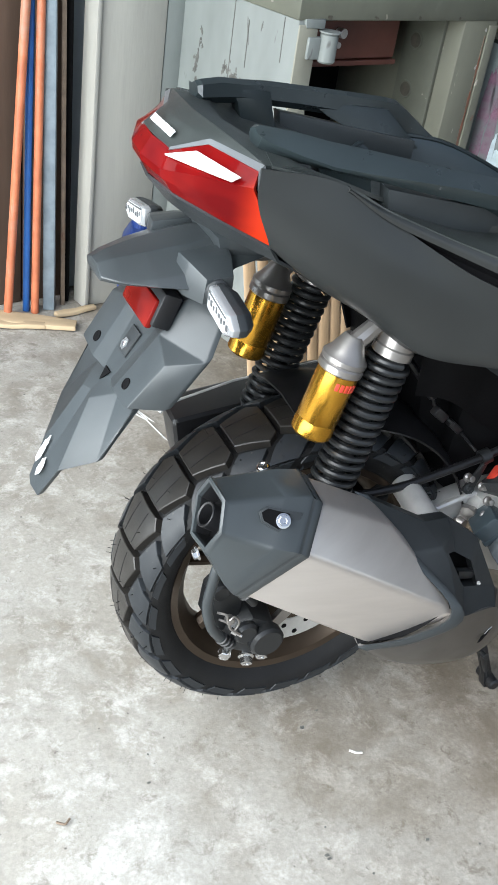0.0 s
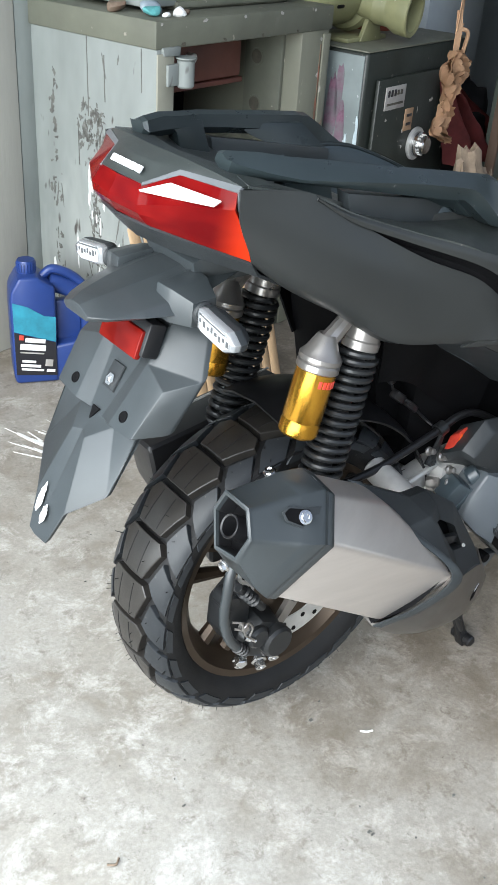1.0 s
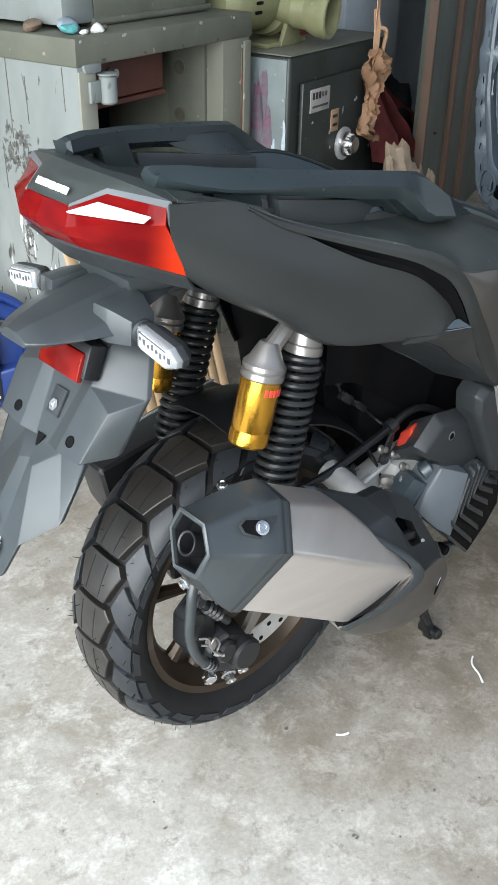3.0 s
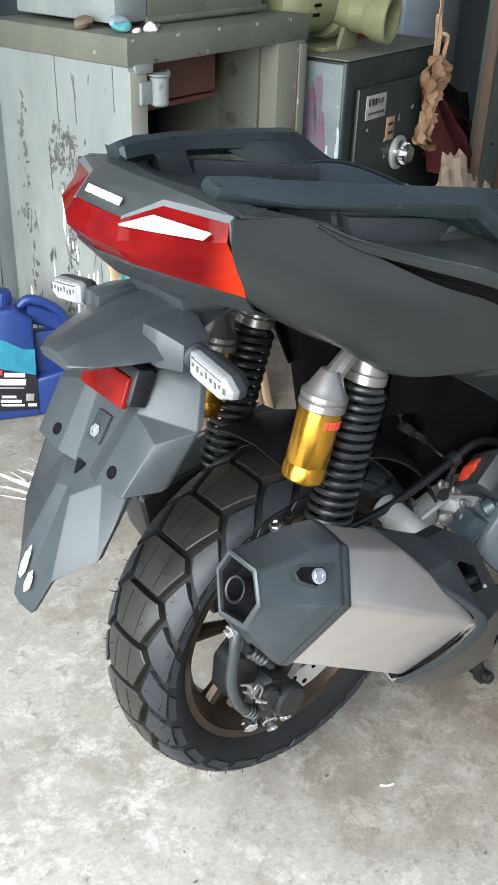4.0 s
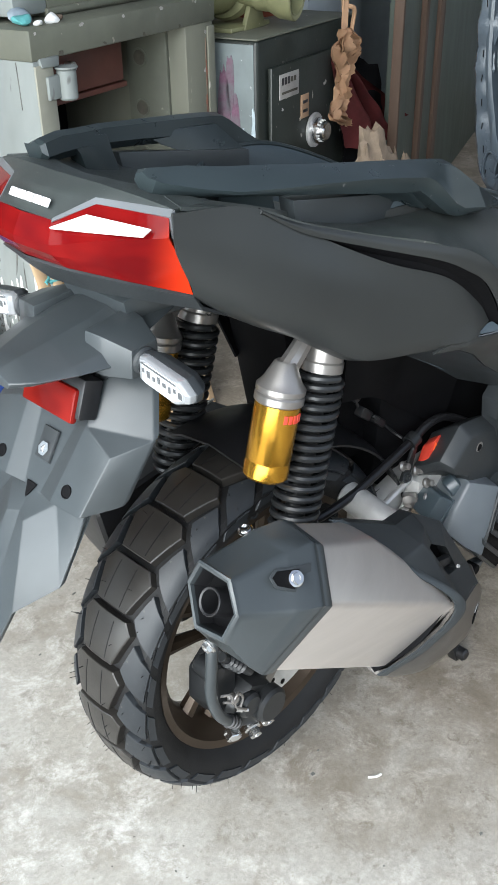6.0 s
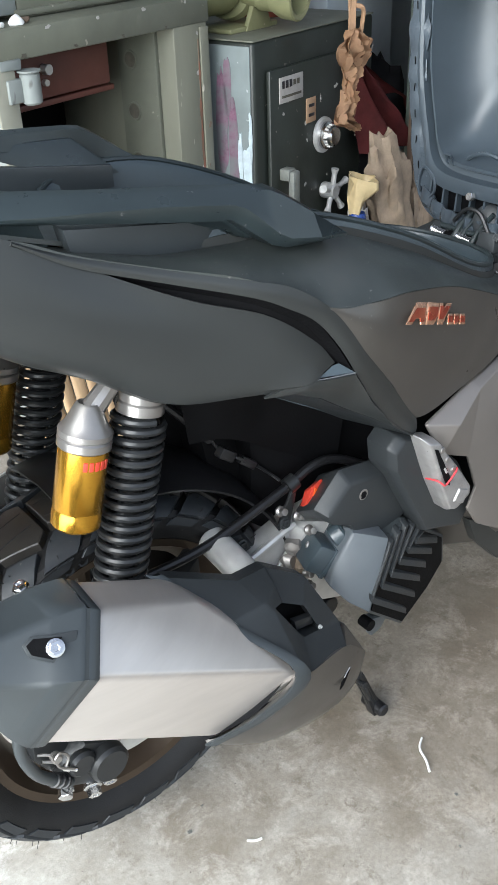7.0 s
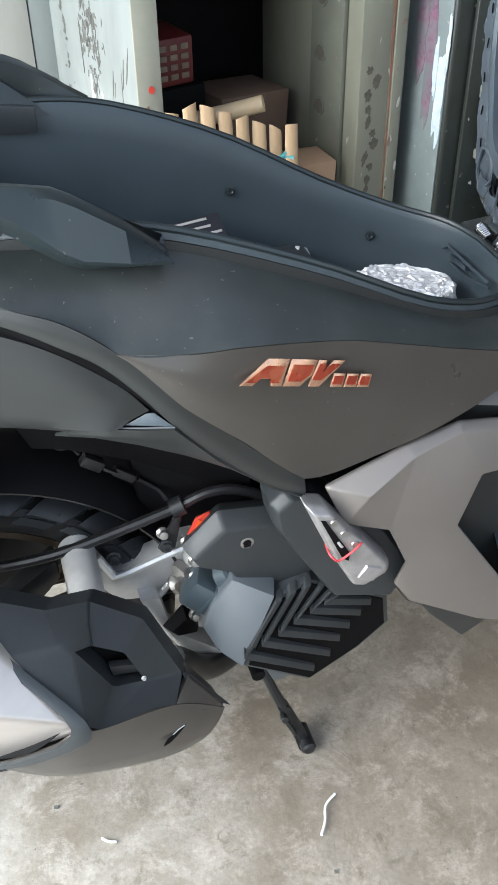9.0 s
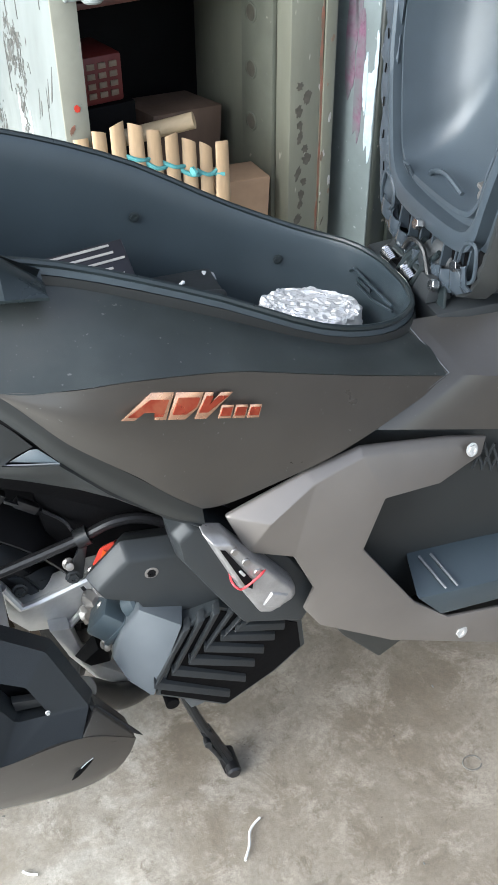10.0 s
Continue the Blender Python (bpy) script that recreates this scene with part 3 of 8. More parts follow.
# ---- big open safe ----
def big_safe():
    t = thing("steel_cabinet", "large old grey-green steel safe, door missing, paint chipped", "safe", WALL)
    L, Rr, F, Bk, H = -0.702, -0.052, 0.10, 0.515, 0.85
    part("side_panel", box((0.05, Bk - F, H), pose(L + 0.025, (F + Bk) / 2, H / 2), 0.004), "greysteel", t, "light grey side, streaked and stained")
    part("side_panel", box((0.12, Bk - F, H), pose(Rr - 0.060, (F + Bk) / 2, H / 2), 0.004), "stile", t)
    part("top_panel", box((Rr - L + 0.012, Bk - F + 0.008, 0.058), pose((L + Rr) / 2, (F + Bk) / 2, H - 0.028), 0.005), "greengrey", t)
    part("base_panel", box((Rr - L - 0.14, Bk - F - 0.01, 0.08), pose((L + Rr) / 2 - 0.02, (F + Bk) / 2, 0.04), 0.004), "greengrey", t)
    # back panel near-black: the shade inside the safe is put into its colour
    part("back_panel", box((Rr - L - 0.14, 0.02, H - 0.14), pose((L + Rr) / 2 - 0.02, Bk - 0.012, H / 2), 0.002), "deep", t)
    part("front_edge", box((0.030, 0.006, H - 0.07), pose(Rr - 0.018, F - 0.004, (H - 0.06) / 2), 0.002), "stile", t, "rust-scraped edge strip")
    part("front_edge", box((0.052, 0.005, H - 0.065), pose(L + 0.025, F - 0.0027, (H - 0.065) / 2), 0.0015), "olive", t, "olive-beige front edge with red marks")
    part("rust_line", box((0.004, 0.002, H - 0.12), pose(Rr - 0.036, F - 0.0005, (H - 0.06) / 2), 0.0008), "rust", t)
    part("inner_flange", box((0.012, 0.12, H - 0.15), pose(Rr - 0.127, F + 0.11, (H - 0.06) / 2 + 0.04), 0.002), "greengrey", t)
    for k in range(6):
        z = 0.13 + 0.118 * k
        part("hole_rim", lathe([(0.017, 0), (0.022, 0), (0.021, 0.003), (0.018, 0.003)], pose(Rr - 0.1335, F + 0.13, z, 0, -90, 0), 18), "greengrey", t)
        # hole laid on as a disc in smudge brown, its shade in the colour
        part("flange_hole", lathe([(0, 0), (0.0175, 0), (0.0175, 0.0008), (0, 0.0008)], pose(Rr - 0.1332, F + 0.13, z, 0, -90, 0), 18), "smudge", t)
    part("drawer", box((0.37, 0.20, 0.10), pose(L + 0.24, F + 0.21, 0.735), 0.004), "brownred", t, "brown-red drawer front")
    part("drawer_knob", rod((L + 0.225, F + 0.11, 0.745), (L + 0.225, F + 0.09, 0.745), 0.011), "alu", t)
    part("drawer_knob", rod((L + 0.222, F + 0.11, 0.718), (L + 0.222, F + 0.098, 0.718), 0.007), "alu", t)
    part("shelf", box((0.385, 0.28, 0.012), pose(L + 0.2425, F + 0.25, 0.675), 0.002), "brownred", t)
    part("hinge", join(rod((L + 0.078, F - 0.014, 0.712), (L + 0.078, F - 0.014, 0.772), 0.020, 18, 0.004), rod((L + 0.078, F - 0.014, 0.772), (L + 0.078, F - 0.014, 0.776), 0.024, 18, 0.001), box((0.05, 0.016, 0.045), pose(L + 0.05, F - 0.004, 0.74), 0.003)), "greysteel", t, "pale grey barrel hinge")
    part("torn_flange", rough_up(box((0.05, 0.010, 0.018), pose(L + 0.04, F - 0.004, 0.788), 0.003), 0.006, 40), "greysteel", t)
    rng = random.Random(4)
    side = pose(L - 0.0003, 0, 0, 0, 0, -90)
    for k in range(34):
        dv, z0 = F + 0.06 + rng.gauss(0.10, 0.055), 0.05 + rng.random() * 0.42
        part("paint_drip", blotch(0.003 + 0.006 * rng.random(), 0.012 + 0.10 * rng.random() ** 2, k, 0.0012, 0.3), "whitepaint", t, m=side @ pose(-dv, 0, z0))
    specks = []
    for k in range(330):
        if k < 90:
            c = (0.175, 0.590) if k % 2 else (0.225, 0.585)
            dv, z0 = c[0] + rng.gauss(0, 0.011), c[1] + rng.gauss(0, 0.030)
        elif k < 260:
            z0 = 0.08 + 0.50 * rng.random()
            dv = 0.195 + rng.gauss(0, 0.010 + 0.012 * (z0 < 0.3))
        else:
            dv, z0 = 0.335 + rng.gauss(0, 0.008), 0.10 + 0.60 * rng.random()
        b = blotch(0.003 + 0.011 * rng.random() ** 2, 0.004 + 0.018 * rng.random() ** 2, 500 + k, 0.0005, 1.0)
        b.transform(side @ pose(-(F + dv), 0, z0, 0, rng.uniform(-25, 25), 0))
        specks.append(b)
    tagged(part("tar_stain", join(*specks), "tar", t, "dark speckled stain"), kind="stuff")
    for k, (dv, za, zb) in enumerate([(0.215, 0.62, 0.80), (0.045, 0.70, 0.79), (0.16, 0.66, 0.76), (0.25, 0.50, 0.60)]):
        part("scratch", tube([(L - 0.0006, F + dv, zb), (L - 0.0006, F + dv - 0.002, za)], 0.0011, 5), "tar", t)
    for k in range(26):
        dv, z0 = F + 0.02 + rng.random() * 0.36, 0.1 + rng.random() * 0.7
        part("scuff", blotch(0.002 + 0.003 * rng.random(), 0.02 + 0.07 * rng.random(), 120 + k, 0.0005, 0.5), "tar", t, m=side @ pose(-dv, 0, z0, 0, rng.uniform(-18, 18), 0))
    for k in range(26):
        part("rust_spot", blotch(0.003 + 0.006 * rng.random(), 0.006 + 0.020 * rng.random(), 160 + k, 0.0008, 0.5), ("rust", "label", "smudge")[k % 3], t, m=pose(Rr - 0.008 - 0.040 * rng.random() ** 2, F - (0.0072 if k % 2 else 0.0002) * (k % 2), 0.05 + 0.74 * rng.random(), 0, rng.uniform(-30, 30), 0))
    for k in range(12):
        part("smudge", blotch(0.010 + 0.012 * rng.random(), 0.016 + 0.016 * rng.random(), 260 + k, 0.0006, 0.6), "smudge", t, m=pose(Rr - 0.062 - 0.035 * rng.random(), F - 0.0002, 0.16 + 0.028 * k + 0.01 * rng.random(), 0, rng.uniform(-25, 25), 0))
    part("red_spot", blotch(0.012, 0.014, 200, 0.001, 0.5), "redprint", t, m=pose(L + 0.028, F - 0.0056, 0.53))
    part("red_spot", blotch(0.008, 0.020, 203, 0.001, 0.7), "rustred", t, m=pose(L + 0.014, F - 0.0056, 0.492, 0, 35, 0))
    for k in range(9):
        part("rust_streak", blotch(0.006 + 0.007 * rng.random(), 0.05 + 0.05 * rng.random(), 320 + k, 0.0008, 0.5), "rustred", t, m=pose(Rr - 0.040 + 0.008 * rng.random(), F - 0.0008, 0.08 + 0.075 * k, 0, rng.uniform(-4, 4), 0))
    for k in range(9):
        part("chipped_edge", blotch(0.006 + 0.010 * rng.random(), 0.004 + 0.005 * rng.random(), 220 + k, 0.0012, 0.5), ("label", "smudge")[k % 2], t, m=pose(L + 0.01 + 0.07 * k, F - 0.0046, H - 0.006 - 0.044 * (k % 2), 0, rng.uniform(-20, 20), 0))
    return t


big_safe()


def bamboo_screen():
    t = thing("bamboo_screen", "bamboo slat screen tied with teal cord, leaning against the safe", "screen", WALL)
    rng = random.Random(2)
    n = 12
    tops = []
    for i in range(n):
        f = i / (n - 1)
        top = Vector((-0.80 + 0.435 * f, 0.082 - 0.012 * abs(f - 0.5), 0.435 + 0.05 * math.sin(math.pi * min(1, f * 1.15)) - 0.075 * max(0, f - 0.55) + rng.uniform(-0.005, 0.005)))
        low = Vector((-0.875 + 0.375 * f, -0.15, 0.0))
        tops.append((top, low))
        h = (top - low).length
        bm = lathe([(0, 0), (0.0200, 0), (0.0195, h * 0.3), (0.0207, h * 0.32), (0.0195, h * 0.34), (0.0190, h * 0.72), (0.0202, h * 0.74), (0.0180, h), (0.012, h), (0, h - 0.003)], None, 12)
        bm.transform(Matrix.Diagonal((0.88, 0.30, 1, 1)))
        slope = rng.uniform(-0.5, 0.5)
        for v in bm.verts:
            if v.co.z > h * 0.9:
                v.co.z += v.co.x * slope
        part("bamboo_slat", bm, "bamboo", t, m=frame_up(low, top) @ pose(0, 0, 0, 0, 0, rng.uniform(-8, 8)))
    for f0, w in ((0.115, 0.0), (0.13, 0.5)):
        pts = []
        for i, (a, b) in enumerate(tops):
            p = a.lerp(b, f0)
            off = Vector((0, 0.72, 0.35)) * (0.009 if (i + int(w * 2)) % 2 else -0.009)
            pts.append(p + off)
        part("cord", tube(pts, 0.0048, 8, 60), "cord", t, "teal plastic cord")
    p = tops[9][0].lerp(tops[9][1], 0.12) + Vector((0, -0.012, 0))
    part("cord_knot", rough_up(lathe([(0, -0.009), (0.008, -0.006), (0.010, 0), (0.008, 0.006), (0, 0.009)], pose(p.x, p.y, p.z, 10, 70, 0), 12), 0.004, 90, 2.0), "cord", t, "teal plastic cord")
    a, b = tops[0][0].lerp(tops[0][1], 0.24), tops[-1][0].lerp(tops[-1][1], 0.24)
    part("crossbar", tube([a + Vector((0, 0.012, 0)), b + Vector((0, 0.012, 0))], 0.006, 8), "bamboo", t)
    return t


def frame_up(a, b):
    """Pose at a with z towards b and y kept away from the camera."""
    z = (b - a).normalized()
    x = Vector((0, 1, 0)).cross(z).normalized()
    y = z.cross(x)
    m = Matrix((x, y, z)).transposed().to_4x4()
    m.translation = a
    return m


bamboo_screen()
roll = part("paper_roll", tube([(-0.50, 0.26, 0.385), (-0.375, 0.17, 0.425)], 0.018, 16), "scrap", m=WALL)
tagged(roll, "pale rolled paper lying in the open safe", "roll")
cart = part("cardboard_box", rough_up(box((0.12, 0.10, 0.22), None, 0.004), 0.003, 12), "card", m=WALL @ pose(-0.262, 0.185, 0.166, 0, 3, -8))
tagged(cart, "torn brown cardboard box in the open safe", "box")
cart = part("cardboard_box", rough_up(box((0.20, 0.14, 0.32), None, 0.004), 0.004, 12), "plank", m=WALL @ pose(-0.34, 0.36, 0.24, 0, 6, 8))
tagged(cart, "dark brown wooden box leaning in the safe", "box")


def red_crate():
    t = thing("plastic_crate", "red plastic lattice crate inside the safe", "crate", WALL @ pose(-0.535, 0.36, 0.505))
    part("crate_body", box((0.12, 0.14, 0.10), None, 0.006), "redcrate", t)
    for i in range(4):
        for j in range(4):
            part("lattice_cell", box((0.018, 0.004, 0.012), pose(-0.04 + i * 0.026, -0.0705, -0.03 + j * 0.02), 0.001), "bagpaper", t)
    # black block added to hold the crate up in the dark of the safe
    sup = part("crate_support", box((0.16, 0.18, 0.374), None, 0.004), "deep", m=WALL @ pose(-0.535, 0.37, 0.267))
    tagged(sup, "black block added under the crate as a support", "block")
    return t


red_crate()


# ---- things on the big safe ----
def metal_box():
    t = thing("metal_box", "grey-green metal equipment box lying on the safe", "box", WALL @ pose(-0.33, 0.34, 0.851))
    part("case", box((0.42, 0.30, 0.17), pose(0, 0, 0.085), 0.005), "greengrey", t)
    part("cover_plate", box((0.10, 0.30, 0.13), pose(-0.262, 0, 0.075), 0.004), "greysteel", t)
    part("lip", box((0.44, 0.012, 0.012), pose(0, -0.153, 0.012), 0.002), "greengrey", t)
    for x in (-0.10, 0.06):
        part("knockout", rod((x, -0.15, 0.07), (x, -0.154, 0.07), 0.016, 18), "greengrey", t)
    return t


metal_box()
rng = random.Random(9)
for i, (u, v, s, mt, lb) in enumerate([(-0.665, 0.15, 0.018, "cord", "small teal plastic scrap on the safe"), (-0.63, 0.19, 0.02, "greypipe", "small grey metal fitting on the safe"), (-0.60, 0.13, 0.013, "whitepaint", "white plaster crumb on the safe"), (-0.68, 0.24, 0.022, "rust", "rusty lump on the safe"), (-0.57, 0.14, 0.010, "rust", "rusty nut on the safe"), (-0.645, 0.125, 0.009, "whitepaint", "white plaster crumb on the safe")]):
    bm = bmesh.new()
    bmesh.ops.create_icosphere(bm, subdivisions=2, radius=s)
    bm.transform(Matrix.Diagonal((1.3, 1, 0.7, 1)))
    rough_up(bm, s * 0.5, 1 / s * 0.6, i)
    tagged(part("debris", bm, mt, m=WALL @ pose(u, v, 0.851 + s * 0.6)), lb, "debris", "debris on the safe")


# ---- dark green safe with dial ----
def dial_safe():
    t = thing("combination_safe", "dark green combination safe with dial, handle and spoked wheel", "safe", WALL)
    W, H = 0.565, 0.745
    part("body", box((W, 0.42, H), pose(W / 2, 0.215, H / 2), 0.010, 3), "safegreen", t)
    part("side_sheet", box((0.004, 0.40, H - 0.02), pose(-0.001, 0.215, H / 2), 0.001), "safeside", t, "teal-grey painted side")
    part("top_sheet", box((W, 0.42, 0.004), pose(W / 2, 0.215, H + 0.001), 0.001), "greengrey", t, "paler green-grey top")
    part("door", box((W - 0.075, 0.012, H - 0.10), pose(W / 2 + 0.006, -0.006, H / 2 - 0.02), 0.003), "safegreen", t)
    for k, (dy, z, w, h) in enumerate([(0.105, 0.55, 0.040, 0.27), (0.070, 0.47, 0.034, 0.30), (0.085, 0.64, 0.026, 0.14)]):
        part("paint_smear", blotch(w, h, 300 + k, 0.0010, 0.3), "pink", t, "pink paint smear", m=pose(-0.0032, dy, z, 0, 0, -90))
    for k, (dy, z, w, h) in enumerate([(0.025, 0.40, 0.030, 0.20), (0.045, 0.46, 0.015, 0.14), (0.012, 0.52, 0.010, 0.12)]):
        part("paint_smear", blotch(w, h, 310 + k, 0.0016, 0.6), "paleblue", t, "pale blue paint smear", m=pose(-0.0032, dy + 0.004, z, 0, 0, -90))
    part("name_plate", box((0.105, 0.003, 0.062), pose(0.131, -0.0145, 0.623), 0.001), "label", t)
    for k in range(5):
        part("plate_bar", box((0.011, 0.002, 0.018 - 0.005 * (k > 2)), pose(0.094 + 0.0165 * k, -0.0162, 0.636), 0.0005), "blacklabel" if k < 3 else "smudge", t)
    part("plate_bar", box((0.085, 0.002, 0.006), pose(0.131, -0.0162, 0.607), 0.0005), "smudge", t)
    part("sticker", box((0.045, 0.003, 0.062), pose(0.221, -0.0145, 0.553), 0.001), "card", t)
    for dz in (0.012, -0.012):
        part("sticker_bar", box((0.026, 0.002, 0.008), pose(0.221, -0.0165, 0.553 + dz), 0.0005), "blacklabel", t)
    c = Vector((0.278, -0.012, 0.478))
    part("dial_ring", rod(c, c + Vector((0, -0.012, 0)), 0.047, 36, 0.003), "alu", t)
    part("dial", lathe([(0, 0.034), (0.022, 0.034), (0.026, 0.03), (0.028, 0.014), (0.036, 0.010), (0.036, 0)], frame_to(c + Vector((0, -0.012, 0)), c + Vector((0, -1, 0))), 30), "steel", t)
    for k in range(16):
        a = k * math.tau / 16
        part("dial_tooth", box((0.004, 0.020, 0.005), pose(c.x + 0.0285 * math.cos(a), -0.036, c.z + 0.0285 * math.sin(a), 0, -math.degrees(a), 0), 0.001), "alu", t)
    s = Vector((0.284, -0.012, 0.328))
    part("spoke_hub", rod(s, s + Vector((0, -0.045, 0)), 0.022, 20, 0.004), "alu", t)
    for k in range(5):
        a = k * math.tau / 5 + 0.3
        d = Vector((math.cos(a), 0, math.sin(a)))
        part("spoke", tube([s + Vector((0, -0.034, 0)) + d * 0.015, s + Vector((0, -0.038, 0)) + d * 0.045, s + Vector((0, -0.040, 0)) + d * 0.062], [0.008, 0.007, 0.011], 10), "alu", t)
    part("pull_handle", join(box((0.034, 0.03, 0.03), pose(0.092, -0.028, 0.418), 0.004), box((0.03, 0.02, 0.155), pose(0.096, -0.046, 0.350), 0.006), box((0.034, 0.03, 0.024), pose(0.098, -0.028, 0.275), 0.004)), "scuffed", t, "scuffed grey-green pull handle")
    rng = random.Random(5)
    for k in range(22):
        x, z = 0.02 + rng.random() * 0.52, 0.2 + rng.random() * 0.53
        part("paint_chip", blotch(0.003 + 0.007 * rng.random(), 0.004 + 0.014 * rng.random(), 330 + k, 0.0008, 0.8), "label", t, m=pose(x, -0.0132, z, 0, rng.uniform(0, 90), 0))
    return t


dial_safe()


# ---- olive blower pump on the safe ----
def pump():
    t = thing("blower_pump", "olive green cast electric water pump standing on the safe", "pump", WALL @ pose(0.16, 0.20, 0.748))
    part("motor", lathe([(0, -0.02), (0.05, -0.02), (0.074, 0), (0.08, 0.012), (0.08, 0.15), (0.07, 0.17), (0.05, 0.19), (0, 0.19)], frame_to((-0.02, 0, 0.115), (-1, 0.12, 0.115)), 36), "pumpgreen", t)
    part("volute", lathe([(0, 0), (0.06, 0), (0.092, 0.014), (0.1, 0.035), (0.092, 0.058), (0.06, 0.075), (0, 0.075)], frame_to((-0.03, 0, 0.115), (1, 0, 0.115)), 36), "pumpgreen", t)
    a, b = Vector((0.005, -0.085, 0.095)), Vector((0.022, -0.20, 0.086))
    part("outlet", lathe([(0.04, -0.03), (0.046, 0.05), (0.062, 0.085), (0.064, 0.125), (0.060, 0.128), (0.050, 0.126), (0.049, 0.02), (0, 0.02)], frame_to(a, b), 36), "pumpgreen", t)
    part("foot", prism([(-0.05, 0), (0.06, 0), (0.02, 0.09), (0.0, 0.09)], 0.014, pose(0.01, -0.075, 0, 90, 0, 0), 0.002), "pumpgreen", t)
    part("base_plate", box((0.2, 0.13, 0.012), pose(0, -0.02, 0.006), 0.003), "pumpgreen", t)
    for k in range(5):
        part("vent_slot", box((0.03, 0.006, 0.009), pose(-0.14 + 0.012 * (k % 2), -0.079 + 0.004 * k, 0.115 + 0.022 * (k - 1), 12 * k, 0, 0), 0.003), "deep", t)
    return t


pump()
redcan = part("red_drum", lathe([(0, 0), (0.1, 0), (0.105, 0.01), (0.102, 0.10), (0.106, 0.11), (0.102, 0.12), (0.105, 0.36), (0, 0.37)], None, 32), "redprint", m=WALL @ pose(0.42, 0.29, 0.748))
redcan.data.materials[0] = mat("dull_red_paint", (0.20, 0.045, 0.022), 0.5, vary=0.2, scale=10)
tagged(redcan, "dull red painted drum behind the pump", "drum")


# ---- hanging paper, cloth, bags ----
def crumple(name, size, material, m, seed, label, category, amount=0.35, freq=9.0):
    bm = bmesh.new()
    bmesh.ops.create_icosphere(bm, subdivisions=4, radius=0.5)
    for v in bm.verts:
        n1 = noise.noise(v.co * freq * 0.35 + Vector((seed, 0, 0)))
        n2 = abs(noise.noise(v.co * freq + Vector((0, seed, 0))))
        v.co *= 1 + amount * n1 + amount * 0.7 * (n2 - 0.25)
    bm.transform(Matrix.Diagonal((*size, 1)))
    low = min(v.co.z for v in bm.verts)
    for v in bm.verts:
        v.co.z -= low
    ob = part(name, bm, material, m=m, smooth=50)
    return tagged(ob, label, category)


def hanging_paper():
    t = thing("hanging_tie", "strip of torn brown paper and tie hanging down", "paper", WALL @ pose(0.276, -0.10, 0) @ Matrix.Diagonal((0.80, 1.0, 1.0, 1.0)))
    part("strip", shell([[(-0.014, 0, 2.9), (-0.014, 0, 1.0), (-0.012, 0.004, 0.80), (-0.02, 0, 0.72)], [(0.014, 0.004, 2.9), (0.014, 0.004, 1.0), (0.012, -0.004, 0.80), (0.016, 0, 0.72)]], 30, 0.002), "paper", t)
    part("loop", tube([(0.012, 0, 0.80), (0.045, -0.01, 0.79), (0.062, 0, 0.75), (0.058, 0.01, 0.68), (0.035, 0, 0.66)], 0.006, 8, 20), "paper", t)
    # crumpled upper fold above a pinched waist, flaring again at the torn end: height, left edge, right edge
    upper = [(0.745, -0.018, 0.030), (0.715, -0.060, 0.090), (0.690, -0.070, 0.100), (0.655, -0.050, 0.075), (0.620, -0.042, 0.020), (0.592, -0.040, -0.012)]
    lower = [(0.604, -0.042, -0.014), (0.575, -0.050, 0.006), (0.548, -0.092, 0.018), (0.528, -0.104, 0.020), (0.510, -0.030, 0.040), (0.498, 0.000, 0.036)]
    for q, prof in enumerate((upper, lower)):
        for layer in range(2):
            bm = bmesh.new()
            rows = []
            for i in range(25):
                f = i / 24 * (len(prof) - 1)
                a = min(int(f), len(prof) - 2)
                z, l, r = (prof[a][c] + (prof[a + 1][c] - prof[a][c]) * (f - a) for c in range(3))
                row = []
                for k in range(15):
                    u = k / 14
                    p = Vector((u * 4 + q * 7 + layer * 3, z * 22, layer * 5.0))
                    fold = 0.022 * abs(math.sin(u * 7 + z * 30 + layer)) + 0.016 * noise.noise(p) + 0.007 * noise.noise(p * 3.1)
                    shrink = 1.0 - 0.18 * layer
                    row.append(((l + r) / 2 + (u - 0.5) * (r - l) * shrink + 0.006 * noise.noise(p * 2), fold - 0.012 - 0.014 * layer, z + 0.006 * noise.noise(p * 1.7)))
                rows.append(row)
            grid_faces(bm, rows)
            bmesh.ops.solidify(bm, geom=bm.faces[:], thickness=0.0012)
            part("paper_fold", bm, "paper", t, smooth=22)
    return t


hanging_paper()
def rag():
    """Cloth hung from one gathered corner, spreading to a lower edge."""
    bm = bmesh.new()
    rows = []
    for i in range(29):
        f = i / 28
        l, r = Vector((0.375, -0.02, 0.660)).lerp(Vector((0.420, -0.09, 0.400)), f), Vector((0.425, -0.02, 0.665)).lerp(Vector((0.790, -0.05, 0.428)), f)
        row = []
        for k in range(37):
            u = k / 36
            p = l.lerp(r, u)
            depth = (0.012 + 0.035 * f) * math.sin(u * 15 + 2 * f) + 0.018 * f * noise.noise(Vector((u * 5, f * 4, 1.0)))
            row.append((p.x, p.y + depth, p.z - 0.030 * f * math.sin(u * math.pi) + 0.008 * noise.noise(Vector((u * 9, f * 6, 3.0)))))
        rows.append(row)
    grid_faces(bm, rows)
    bmesh.ops.solidify(bm, geom=bm.faces[:], thickness=0.002)
    tagged(part("red_rag", bm, "redcloth", m=WALL, smooth=60), "dark red rag draped over the sack beside the safe", "rag")


